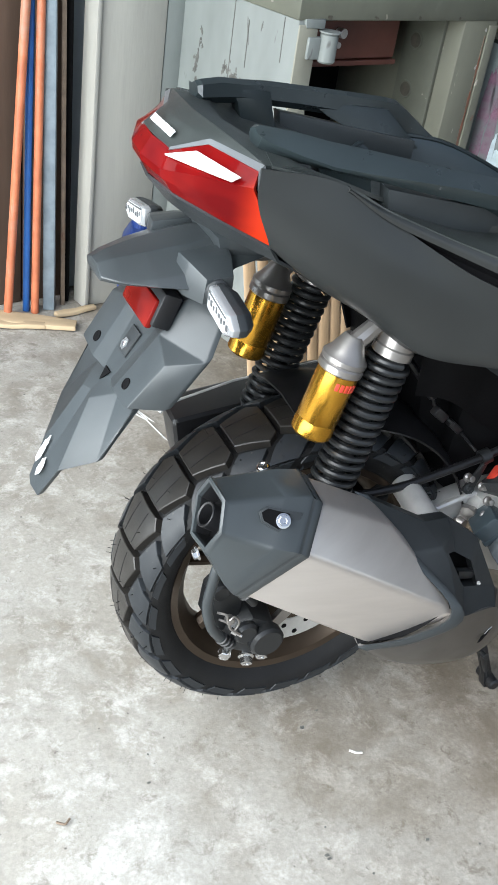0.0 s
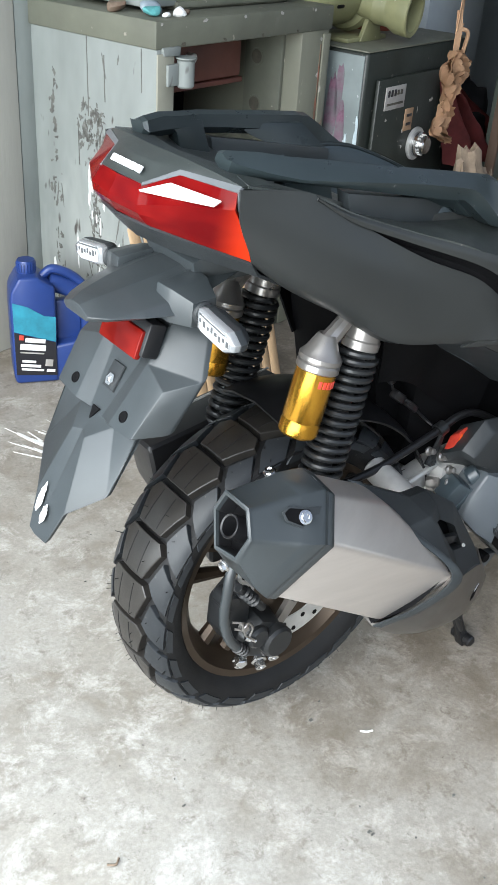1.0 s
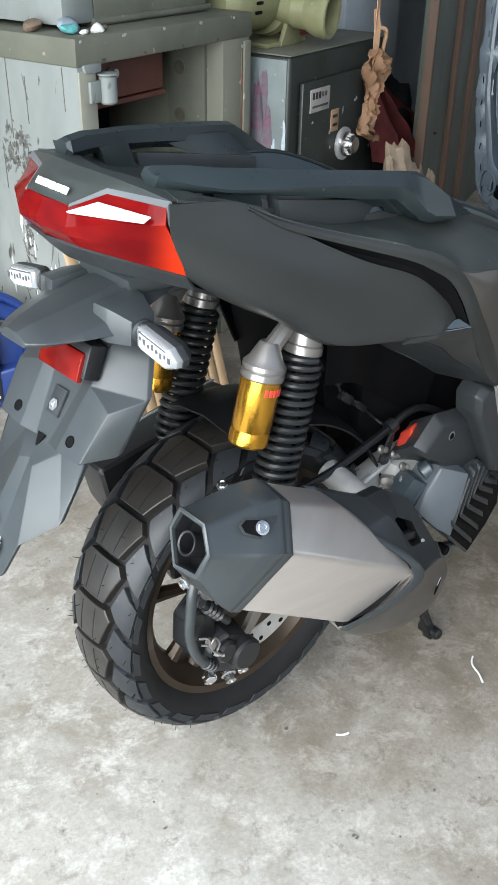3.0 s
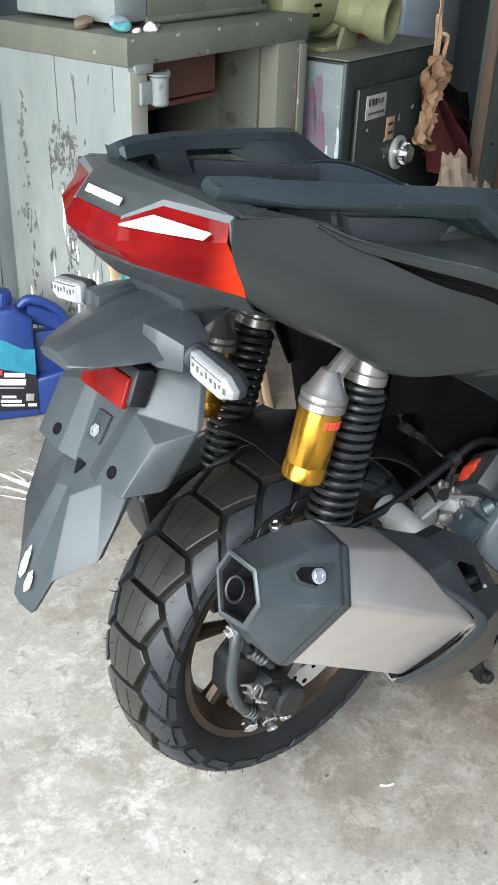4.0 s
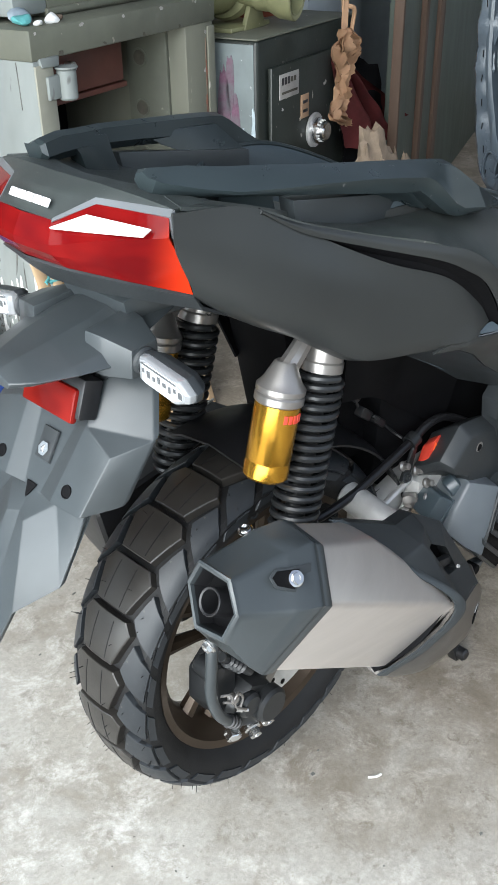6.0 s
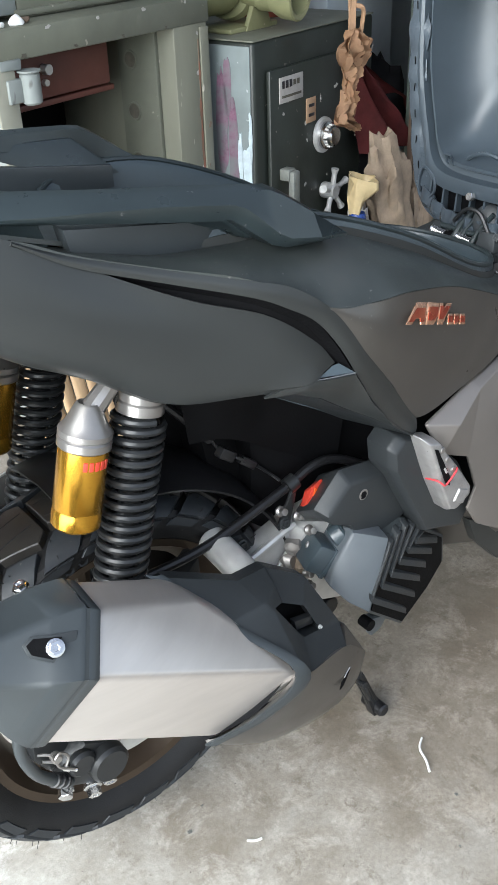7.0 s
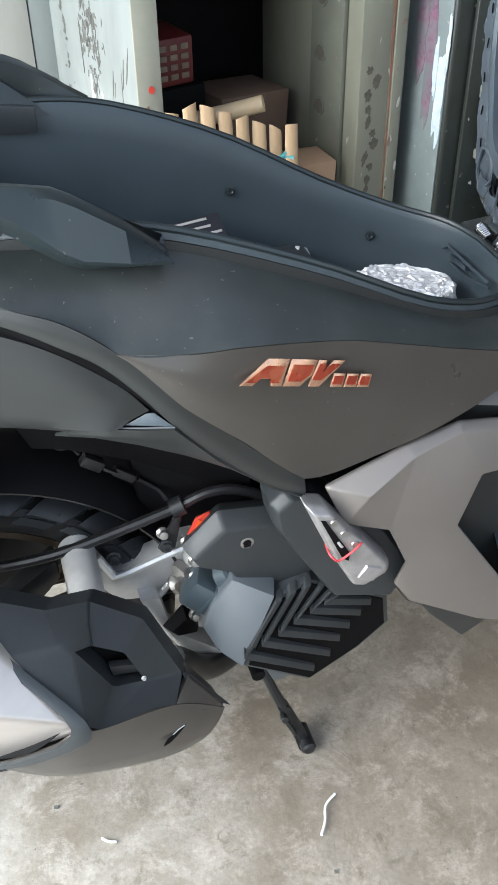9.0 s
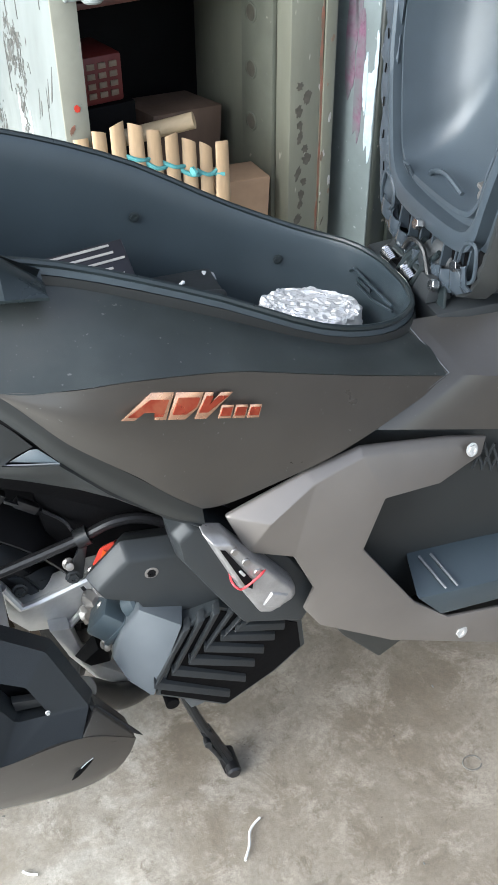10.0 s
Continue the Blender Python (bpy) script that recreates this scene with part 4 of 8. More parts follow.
rag()
crumple("sack", (0.36, 0.22, 0.62), "deep", WALL @ pose(0.60, 0.06, 0.0), 6.0, "dark crumpled sack standing on the floor", "sack")
crumple("paper_bag", (0.15, 0.11, 0.44), "bagpaper", WALL @ pose(0.475, -0.16, 0.0, 0, -14, 0), 5.0, "crumpled brown paper bag beside the safe", "bag", 0.4, 12.0)
crumple("plastic_bag", (0.10, 0.07, 0.36), "bagpaper", WALL @ pose(0.56, -0.17, 0.0), 7.0, "crumpled grey plastic bag beside the safe", "bag", 0.45, 13.0)
fun = part("funnel", lathe([(0.040, 0.120), (0.043, 0.120), (0.041, 0.10), (0.030, 0.045), (0.017, 0.0), (0.014, 0.0), (0.027, 0.045), (0.038, 0.10)], None, 28), "yellow", m=WALL @ pose(0.222, -0.15, 0.295, 10, 8, 0) @ Matrix.Scale(0.85, 4))
for v in fun.data.vertices:
    v.co.x *= 1 + 0.9 * noise.noise(v.co * 34)
    v.co.y *= 1 + 0.9 * noise.noise(v.co * 34 + Vector((4, 0, 0)))
tagged(fun, "yellowed crumpled plastic funnel in the neck of a blue bottle", "funnel")
crumple("leaf_litter", (0.08, 0.06, 0.20), "label", WALL @ pose(0.335, -0.10, 0.10), 11.0, "dry grey crumpled wrapping beside the funnel", "wrapping", 0.5)

slab("wall_pillar", 0.57, 0.95, 0.16, 0.30, 0, 2.7, "bluewall", label="pale blue-grey rendered pillar", category="pillar")

# ---- sheets standing at the right ----
RW = pose(1.72, 1.10, 0, 0, 0, 24)
for nm, x0, x1, y0, mt, lb in [("sheet", 0.0, 0.022, -0.02, "plank", "dark rusty steel edge strip"), ("sheet", 0.03, 0.34, 0.0, "greenpanel", "dark green painted steel sheet standing upright"), ("sheet", 0.35, 0.40, -0.015, "plank", "dark brown timber post standing upright"), ("sheet", 0.41, 0.66, 0.01, "greenpanel", "dark green painted steel sheet standing upright"), ("sheet", 0.67, 0.76, 0.0, "plank", "dark brown timber post standing upright"), ("sheet", 0.78, 1.9, 0.015, "greenpanel", "dark green steel sheet standing upright")]:
    tagged(part(nm, box((x1 - x0, 0.03, 2.4), pose((x0 + x1) / 2, y0, 1.2), 0.004), mt, m=RW), lb, "sheet", "standing sheets", "structure")


# ---- oil bottle ----
def oil_bottle(m, label, shade="blueplast"):
    t = thing("oil_bottle", label, "bottle", m)
    D = 0.105
    body = prism([(-0.104, 0.02), (-0.098, 0.002), (0.012, 0.002), (0.012, 0.270), (-0.02, 0.290), (-0.03, 0.300), (-0.078, 0.300), (-0.085, 0.288), (-0.100, 0.262), (-0.104, 0.23)], D, pose(0, D / 2, 0, 90, 0, 0), 0.008, 3)
    part("bottle_body", body, shade, t)
    part("bottle_foot", prism([(0.0, 0.002), (0.100, 0.002), (0.106, 0.02), (0.106, 0.110), (0.085, 0.120), (0.0, 0.105)], D * 0.94, pose(0, D * 0.47, 0, 90, 0, 0), 0.008, 3), shade, t)
    part("grip", tube([(0.088, 0, 0.03), (0.096, 0, 0.10), (0.097, 0, 0.17), (0.088, 0, 0.225), (0.04, 0, 0.255), (0.0, 0, 0.268)], [0.024, 0.020, 0.020, 0.022, 0.024, 0.026], 14, 30), shade, t)
    part("top_loop", tube([(-0.015, 0, 0.285), (0.01, 0, 0.303), (0.05, 0, 0.290), (0.085, 0, 0.262), (0.098, 0, 0.235)], 0.012, 12, 24), shade, t)
    part("grip_well", box((0.07, 0.03, 0.16), pose(0.045, 0, 0.14), 0.004), shade, t)
    part("cap", lathe([(0, 0.032), (0.022, 0.032), (0.024, 0.028), (0.0245, 0), (0, 0)], pose(-0.054, 0, 0.300), 28), shade, t)
    for k in range(20):
        a = k * math.tau / 20
        part("cap_rib", box((0.002, 0.004, 0.024), pose(-0.054 + 0.0245 * math.cos(a), 0.0245 * math.sin(a), 0.314, 0, 0, math.degrees(a)), 0.0005), shade, t)
    y = -D / 2 - 0.0005
    part("label_upper", prism([(-0.098, 0.155), (0.008, 0.120), (0.010, 0.19), (-0.02, 0.195), (-0.06, 0.222), (-0.098, 0.235)], 0.0016, pose(0, y + 0.0008, 0, 90, 0, 0)), "teal", t, "teal label band")
    part("label_lower", prism([(-0.098, 0.03), (0.008, 0.022), (0.008, 0.118), (-0.098, 0.153)], 0.0016, pose(0, y + 0.0008, 0, 90, 0, 0)), "blacklabel", t, "black label field")
    for x, z, w, h, mt in [(-0.080, 0.138, 0.012, 0.014, "redprint"), (-0.045, 0.127, 0.052, 0.012, "white"), (-0.052, 0.108, 0.066, 0.017, "white"), (-0.055, 0.092, 0.062, 0.004, "label"), (-0.064, 0.068, 0.036, 0.007, "white"), (-0.060, 0.055, 0.052, 0.008, "white"), (-0.056, 0.043, 0.058, 0.006, "white"), (-0.012, 0.060, 0.020, 0.020, "label"), (-0.008, 0.037, 0.022, 0.008, "white")]:
        part("print_bar", box((w, 0.0016, h), pose(x, y - 0.001, z, 0, 8, 0), 0.0006), mt, t)
    return t


oil_bottle(pose(0.228, 1.145, 0, 0, 0, -20) @ Matrix.Scale(0.93, 4), "dark blue four-litre engine oil bottle with printed label")
oil_bottle(WALL @ pose(0.185, -0.15, 0, 0, 0, 172) @ Matrix.Scale(0.90, 4), "bright blue four-litre bottle standing before the dial safe", "brightblue")

# ---- small marks lying on the floor ----
for k, ps in enumerate([[(0.388, -0.204, 0.003), (0.376, -0.211, 0.003), (0.368, -0.220, 0.004), (0.362, -0.236, 0.003), (0.351, -0.252, 0.003)], [(0.086, -0.172, 0.003), (0.094, -0.179, 0.003), (0.103, -0.182, 0.003)], [(-0.35, -0.154, 0.003), (-0.34, -0.16, 0.003), (-0.332, -0.154, 0.003)]]):
    ob = part("wire_scrap", tube(ps, 0.0017, 6, 14), "whitepaint" if k < 2 else "rust")
    tagged(ob, "short white plastic tie scrap on the floor" if k < 2 else "rusty chip on the floor", "scrap", "floor scraps")
ob = part("wire_loop", tube([(0.688 + 0.013 * math.cos(a), -0.226 + 0.011 * math.sin(a), 0.0025) for a in np.linspace(0, 5.8, 24)], 0.0008, 5), "tar")
tagged(ob, "thin dark wire loop on the floor", "wire")
for k in range(9):
    ob = part("paint_streak", blotch(0.004 + 0.003 * (k % 3), 0.10 + 0.03 * (k % 4), 600 + k, 0.0010, 1.2), "whitepaint", m=pose(0.02 + 0.016 * k, 0.80 + 0.02 * (k % 3), 0.0002, -90, 0, 0) @ pose(0, 0, 0, 0, -38 + 9 * (k % 4), 0))
    tagged(ob, "thin white paint streak on the concrete floor", "paint", "paint streaks")
rng = random.Random(21)
bits = []
for k in range(120):
    b = blotch(0.002 + 0.006 * rng.random() ** 3, 0.002 + 0.005 * rng.random() ** 3, 400 + k, 0.0015, 0.7)
    b.transform(pose(rng.uniform(-0.7, 1.1), rng.uniform(-0.75, 1.0), 0.0, -90, 0, 0) @ Matrix.Identity(4))
    bits.append(b)
ob = part("grit", join(*bits), "tar")
tagged(ob, "scattered dark grit on the concrete floor", "grit", "", "stuff")


# ---- the scooter ----
scooter = thing("scooter", "matte dark grey adventure scooter on its centre stand, seat open", "scooter")


def build_wheel():
    W = Vector((-0.008, -0.022, 0.287))
    ax = Matrix.Translation(W) @ pose(0, 0, 0, 90, 0, 0)      # z of the part runs along -y, to the right-hand side
    rim = part("rear_wheel", join(
        lathe([(0.168, -0.044), (0.178, -0.046), (0.179, -0.042), (0.172, -0.036), (0.160, -0.02), (0.152, 0), (0.160, 0.02), (0.172, 0.036), (0.179, 0.042), (0.178, 0.047), (0.168, 0.045), (0.163, 0.036), (0.152, 0.024), (0.146, 0.0), (0.152, -0.024), (0.160, -0.038), (0.168, -0.044)], ax, 72),
        lathe([(0, -0.035), (0.035, -0.035), (0.040, -0.02), (0.036, 0.02), (0.030, 0.03), (0, 0.03)], ax, 32)), "bronze", scooter, "bronze alloy wheel rim")
    for k in range(5):
        for s in (-1, 1):
            a = k * math.tau / 5 + 0.25
            p0 = Vector((0.03 * math.cos(a + s * 0.5), 0.03 * math.sin(a + s * 0.5), 0.006))
            p1 = Vector((0.152 * math.cos(a + s * 0.17), 0.152 * math.sin(a + s * 0.17), 0.010))
            part("spoke", tube([p0, p0.lerp(p1, 0.5), p1], [0.011, 0.008, 0.012], 8), "bronze", rim, m=ax)
    part("tyre", lathe([(0.176, -0.044), (0.188, -0.056), (0.203, -0.0625), (0.213, -0.062), (0.219, -0.057), (0.2225, -0.044), (0.2262, -0.024), (0.2275, 0), (0.2262, 0.024), (0.2225, 0.044), (0.219, 0.057), (0.213, 0.062), (0.203, 0.0625), (0.188, 0.056), (0.176, 0.044)], ax, 96), "rubber", rim, "black rubber tyre")

    def crown(lat):
        return 0.2395 - 0.0185 * abs(lat / 0.062) ** 2.4

    def block(outline):
        """One tread block from its (degrees, lateral) outline, on the curve of the tyre, with a chamfered rim and sides down into the groove."""
        bm = bmesh.new()
        c = sum((Vector(q) for q in outline), Vector((0, 0))) / len(outline)
        rim_pts = []
        for a, b in zip(outline, outline[1:] + outline[:1]):
            rim_pts += [Vector(a).lerp(Vector(b), k / 4) for k in range(4)]

        def spot(e, deep):
            over = max(0.0, abs(e.y) - 0.056)
            lat = math.copysign(min(abs(e.y), 0.056) + 0.0085 * math.sin(min(1.0, over / 0.012) * math.pi / 2) - (deep * 0.8 if over > 0.004 else 0.0), e.y)
            r = crown(min(abs(e.y), 0.056)) - over * 0.95 - (deep if over < 0.012 else 0.0)
            q = radians(e.x)
            return bm.verts.new((r * math.cos(q), r * math.sin(q), lat))
        hub = spot(c, 0.0)
        rings = [[spot(c.lerp(p, k), deep) for p in rim_pts] for k, deep in ((0.33, 0.0), (0.66, 0.0), (0.965, 0.0), (1.0, 0.0009), (1.01, 0.0140))]
        n = len(rim_pts)
        for k in range(n):
            bm.faces.new((hub, rings[0][k], rings[0][(k + 1) % n]))
            for a, b in zip(rings, rings[1:]):
                bm.faces.new((a[k], b[k], b[(k + 1) % n], a[(k + 1) % n]))
        return bm
    # arrow-shaped crown blocks, slanted side blocks and small shoulder lugs, one set every 15 degrees
    kinds = [([(134.2, -0.0290), (134.2, 0.0290), (137.4, 0.0385), (147.4, 0.0245), (147.4, -0.0245), (137.4, -0.0385)], "rubber_crown")]
    for sd in (1, -1):
        kinds.append(([(132.4, sd * 0.0365), (124.2, sd * 0.0455), (130.8, sd * 0.0668), (141.6, sd * 0.0640), (136.2, sd * 0.0455)], "rubber_top"))
        kinds.append(([(132.4, sd * 0.0702), (142.8, sd * 0.0672), (145.2, sd * 0.0775), (134.8, sd * 0.0800)], "rubber_top"))
    for outline, mt in kinds:
        first = part("tread_block", block(outline), mt, rim, m=ax, smooth=28)
        for k in range(1, 24):
            ob = new("tread_block", first.data)
            ob.parent = rim
            ob.matrix_basis = ax @ pose(0, 0, 0, 0, 0, k * 15)
    # fine lengthwise sipes in the crown blocks
    for lat in (-0.012, 0.014):
        arc = [(crown(lat) * math.cos(radians(q)), crown(lat) * math.sin(radians(q)), lat) for q in np.linspace(135.5, 146.5, 6)]
        first = part("sipe", tube(arc, 0.0006, 5), "rubber", rim, m=ax)
        for k in range(1, 24):
            ob = new("sipe", first.data)
            ob.parent = rim
            ob.matrix_basis = ax @ pose(0, 0, 0, 0, 0, k * 15)
    hair = []
    rng = random.Random(1)
    for k in range(150):
        a, lat = rng.uniform(0, math.tau), rng.choice((-0.060, -0.045, -0.02, 0.02, 0.045, 0.061))
        r = crown(lat)
        d = Vector((math.cos(a), math.sin(a), lat * 6 + rng.uniform(-.3, .3)))
        p = Vector((r * math.cos(a), r * math.sin(a), lat))
        hair.append(tube([p - d * 0.001, p + d * rng.uniform(0.003, 0.007)], 0.0004, 4))
    tagged(part("tyre_whisker", join(*hair), "rubber", rim, m=ax), kind="stuff")
    for k in range(2):
        a = math.radians(100 + 5 * k)
        part("sidewall_mark", lathe([(0.004, 0), (0.006, 0), (0.006, 0.0015), (0.004, 0.0015)], ax @ pose(0.196 * math.cos(a), 0.196 * math.sin(a), 0.058, 0, 20, math.degrees(a)), 12), "rubber_top", rim)
    disc = part("brake_disc", lathe([(0.072, 0.058), (0.108, 0.058), (0.110, 0.060), (0.108, 0.062), (0.072, 0.062), (0.070, 0.060), (0.072, 0.058)], ax, 64), "alu", rim, "bright drilled brake disc")
    for k in range(30):
        a = k * math.tau / 30
        r = 0.098 if k % 2 else 0.083
        part("disc_hole", lathe([(0, 0), (0.004, 0), (0.004, 0.0006), (0, 0.0006)], ax @ pose(r * math.cos(a), r * math.sin(a), 0.0622), 10), "deep", disc)
    part("disc_carrier", lathe([(0.03, 0.05), (0.074, 0.058), (0.074, 0.061), (0.03, 0.058)], ax, 32), "bronze", rim)
    return rim


build_wheel()


def build_caliper():
    c = part("brake_caliper", hull([[(-0.125, -0.085, 0.225), (-0.075, -0.085, 0.20), (-0.045, -0.085, 0.225), (-0.055, -0.085, 0.265), (-0.095, -0.085, 0.285), (-0.125, -0.085, 0.262)],
                                    [(-0.120, -0.125, 0.228), (-0.078, -0.125, 0.206), (-0.052, -0.125, 0.226), (-0.060, -0.125, 0.260), (-0.092, -0.125, 0.278), (-0.120, -0.125, 0.258)]], 0.006), "spring", scooter, "black cast brake caliper")
    part("caliper_pot", rod((-0.072, -0.12, 0.24), (-0.072, -0.140, 0.24), 0.024, 24, 0.004), "spring", c)
    part("caliper_pot", rod((-0.102, -0.12, 0.258), (-0.102, -0.134, 0.258), 0.017, 24, 0.004), "spring", c)
    part("caliper_body", hull([[(-0.150, -0.075, 0.318), (-0.118, -0.075, 0.345), (-0.098, -0.075, 0.310), (-0.100, -0.075, 0.250), (-0.132, -0.075, 0.236), (-0.152, -0.075, 0.272)], [(-0.144, -0.108, 0.314), (-0.118, -0.108, 0.336), (-0.102, -0.108, 0.306), (-0.104, -0.108, 0.256), (-0.130, -0.108, 0.244), (-0.146, -0.108, 0.274)]], 0.006), "spring", c)
    part("caliper_lug", rod((-0.140, -0.085, 0.324), (-0.140, -0.118, 0.324), 0.013, 18, 0.003), "spring", c)
    part("slide_pin", rod((-0.134, -0.118, 0.350), (-0.094, -0.122, 0.302), 0.0060, 12), "spring", c)
    for k in range(4):
        part("boot_ring", lathe([(0.006, 0), (0.0095, 0.002), (0.006, 0.004)], frame_to((-0.128 + 0.006 * k, -0.120, 0.343 - 0.0072 * k), (-0.098, -0.120, 0.307)), 14), "spring", c)
    part("pad_clip", tube([(-0.150, -0.131, 0.309), (-0.139, -0.136, 0.306), (-0.136, -0.137, 0.296), (-0.127, -0.136, 0.300), (-0.118, -0.134, 0.286), (-0.124, -0.135, 0.274)], 0.0017, 6, 20), "cup", c)
    part("pad_clip", tube([(-0.146, -0.131, 0.296), (-0.134, -0.135, 0.290), (-0.130, -0.136, 0.280), (-0.114, -0.135, 0.264)], 0.0017, 6, 16), "cup", c)
    part("bleed_nipple", lathe([(0, 0), (0.0042, 0), (0.0042, 0.008), (0.0026, 0.009), (0.0026, 0.016), (0, 0.016)], frame_to((-0.124, -0.128, 0.268), (-0.104, -0.140, 0.258)), 12), "steel", c)
    part("pin_plug", rod((-0.131, -0.126, 0.292), (-0.131, -0.137, 0.292), 0.0060, 14, 0.0015), "cup", c)
    bolt((-0.090, -0.118, 0.205), (-0.3, -1, -0.4), 0.0085, "caliper_bolt", c, head=0.014)
    bolt((-0.070, -0.120, 0.213), (-0.3, -1, -0.4), 0.0085, "caliper_bolt", c, head=0.014)
    bolt((-0.118, -0.110, 0.212), (-0.6, -1, -0.5), 0.007, "caliper_bolt", c, head=0.012)
    part("caliper_bracket", shell([[(-0.075, -0.100, 0.205), (-0.045, -0.098, 0.235), (-0.01, -0.095, 0.28)], [(-0.060, -0.100, 0.20), (-0.03, -0.098, 0.228), (0.01, -0.095, 0.27)]], 10, 0.008), "cup", c)
    part("brake_hose", tube([(-0.118, -0.124, 0.236), (-0.136, -0.128, 0.257), (-0.155, -0.132, 0.285), (-0.167, -0.135, 0.325), (-0.165, -0.135, 0.362), (-0.155, -0.130, 0.400), (-0.12, -0.115, 0.44)], 0.0068, 12, 40), "fender", c)
    for k in range(3):
        part("hose_ferrule", lathe([(0.0066, 0), (0.0088, 0.001), (0.0088, 0.004), (0.0066, 0.005)], frame_to((-0.1375 + 0.0062 * k, -0.1282 + 0.0014 * k, 0.2590 - 0.0070 * k), (-0.118, -0.124, 0.236)), 14), "hose", c)
    part("banjo", rod((-0.122, -0.118, 0.228), (-0.129, -0.131, 0.224), 0.0080, 6, 0.001), "steel", c)


build_caliper()


def build_exhaust():
    seam = [(-0.113, -0.196, 0.566), (-0.113, -0.237, 0.559), (-0.142, -0.275, 0.523), (-0.188, -0.242, 0.447), (-0.183, -0.180, 0.440), (-0.135, -0.158, 0.51)]
    front = [(-0.012, -0.180, 0.505), (0.002, -0.214, 0.490), (0.084, -0.274, 0.384), (-0.012, -0.246, 0.334), (-0.03, -0.185, 0.33), (-0.03, -0.155, 0.42)]
    rear = [(-0.206, -0.176, 0.560), (-0.206, -0.218, 0.560), (-0.214, -0.236, 0.532), (-0.224, -0.226, 0.500), (-0.224, -0.185, 0.492), (-0.212, -0.164, 0.532)]
    axis = Vector((0.85, -0.1, -0.5)).normalized()
    sv = [Vector(p) for p in seam]
    c = sum(sv, Vector()) / 6
    muffler = part("muffler", hull([[p + (c - p) * 0.03 for p in sv], [Vector(p) + (Vector(p) - Vector(q)) * 0.07 for p, q in zip(front, seam)], [Vector(p).lerp(Vector((0.10, -0.20, 0.36)), 0.55) + axis * 0.06 for p in front]], 0.006, 3), "silver", scooter, "brushed silver faceted silencer body")
    part("seam_band", hull([[p - axis * 0.004 for p in sv], [p + (c - p) * -0.008 + axis * 0.003 for p in sv], [p + (c - p) * 0.01 + axis * 0.010 for p in sv]], 0.002), "fender", muffler)
    rv = [Vector(p) for p in rear]
    rc = sum(rv, Vector()) / 6
    mid = [a.lerp(b, 0.45) + (a.lerp(b, 0.45) - (c + rc) / 2).normalized() * 0.006 for a, b in zip(sv, rv)]
    n = -axis

    def loop(scale, lift):
        return [rc + (p - rc) * scale + n * lift for p in rv]
    cap_bm = bmesh.new()
    vs = grid_faces(cap_bm, [[p - axis * 0.0005 + (c - p) * 0.10 for p in sv], [p - axis * 0.0005 for p in sv], [p - axis * 0.006 + (p - c) * 0.012 for p in sv], mid, loop(1.03, -0.002), loop(1.00, 0.0030), loop(0.93, 0.0048), loop(0.84, 0.0040), loop(0.80, -0.0020), loop(0.76, -0.018)], wrap=True)
    cap_bm.faces.new(list(reversed(vs[-1])))
    bmesh.ops.recalc_face_normals(cap_bm, faces=cap_bm.faces)
    bmesh.ops.bevel(cap_bm, geom=[e for e in cap_bm.edges if e.calc_length() > 0.045 and e.calc_face_angle(0) > 0.2], offset=0.005, segments=3, affect='EDGES', profile=0.5)
    cap = part("end_cap", cap_bm, "fender", scooter, "dark grey moulded silencer end cap", smooth=40)
    # black floor and wall sheets stand in for the shade inside the outlet
    bm = bmesh.new()
    grid_faces(bm, [loop(0.775, -0.0165), loop(0.05, -0.0165)], wrap=True)
    part("outlet_recess", bm, "deep", cap)
    bm = bmesh.new()
    grid_faces(bm, [loop(0.795, 0.0005), loop(0.775, -0.006), loop(0.750, -0.0175)], wrap=True)
    part("outlet_shade", bm, "hose", cap, smooth=25)
    o = rc + Vector((-0.002, 0.0, 0.001))
    part("outlet_pipe", lathe([(0.0140, -0.020), (0.0140, 0.004), (0.0132, 0.005), (0.0112, 0.004), (0.0108, -0.02), (0, -0.02)], frame_to(o, o + n), 28), "hose", cap, "round tailpipe")
    # wedge-shaped bolt pocket on the outer face, laid on as a patch and a black sheet for its shade
    fn = Vector((-0.1, -0.75, 0.6)).normalized()
    fx = (axis - fn * axis.dot(fn)).normalized()
    fz = fn.cross(fx)
    fm = Matrix((fx, fz, fn)).transposed().to_4x4()
    fm.translation = Vector((-0.1575, -0.2475, 0.5480))
    part("bolt_pocket", prism([(0.017, -0.013), (0.019, 0.016), (0.002, 0.012), (-0.020, 0.009), (-0.026, 0.001), (-0.020, -0.008), (-0.004, -0.011)], 0.0012, fm @ pose(0, 0, -0.0006), 0.0004), "plastic", cap)
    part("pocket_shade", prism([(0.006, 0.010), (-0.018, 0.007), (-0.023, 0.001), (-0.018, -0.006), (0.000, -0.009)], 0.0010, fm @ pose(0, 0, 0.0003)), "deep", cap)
    bolt((-0.1565, -0.2485, 0.5490), (-0.1, -0.75, 0.6), 0.0062, "cap_bolt", cap, head=0.006)
    bolt((-0.148, -0.176, 0.562), (-0.2, 0.1, 0.9), 0.006, "cap_bolt", cap, head=0.006)
    bolt((-0.222, -0.200, 0.480), (-0.8, 0.0, -0.2), 0.006, "cap_bolt", cap, head=0.006)
    # heat shield: a rolled edge round the silencer, flat facets above the ridge with a five-sided opening, a rounded wrap below
    lip = [(-0.014, -0.176, 0.507), (0.035, -0.228, 0.449), (0.091, -0.278, 0.385), (0.046, -0.269, 0.3445), (-0.007, -0.248, 0.323)]
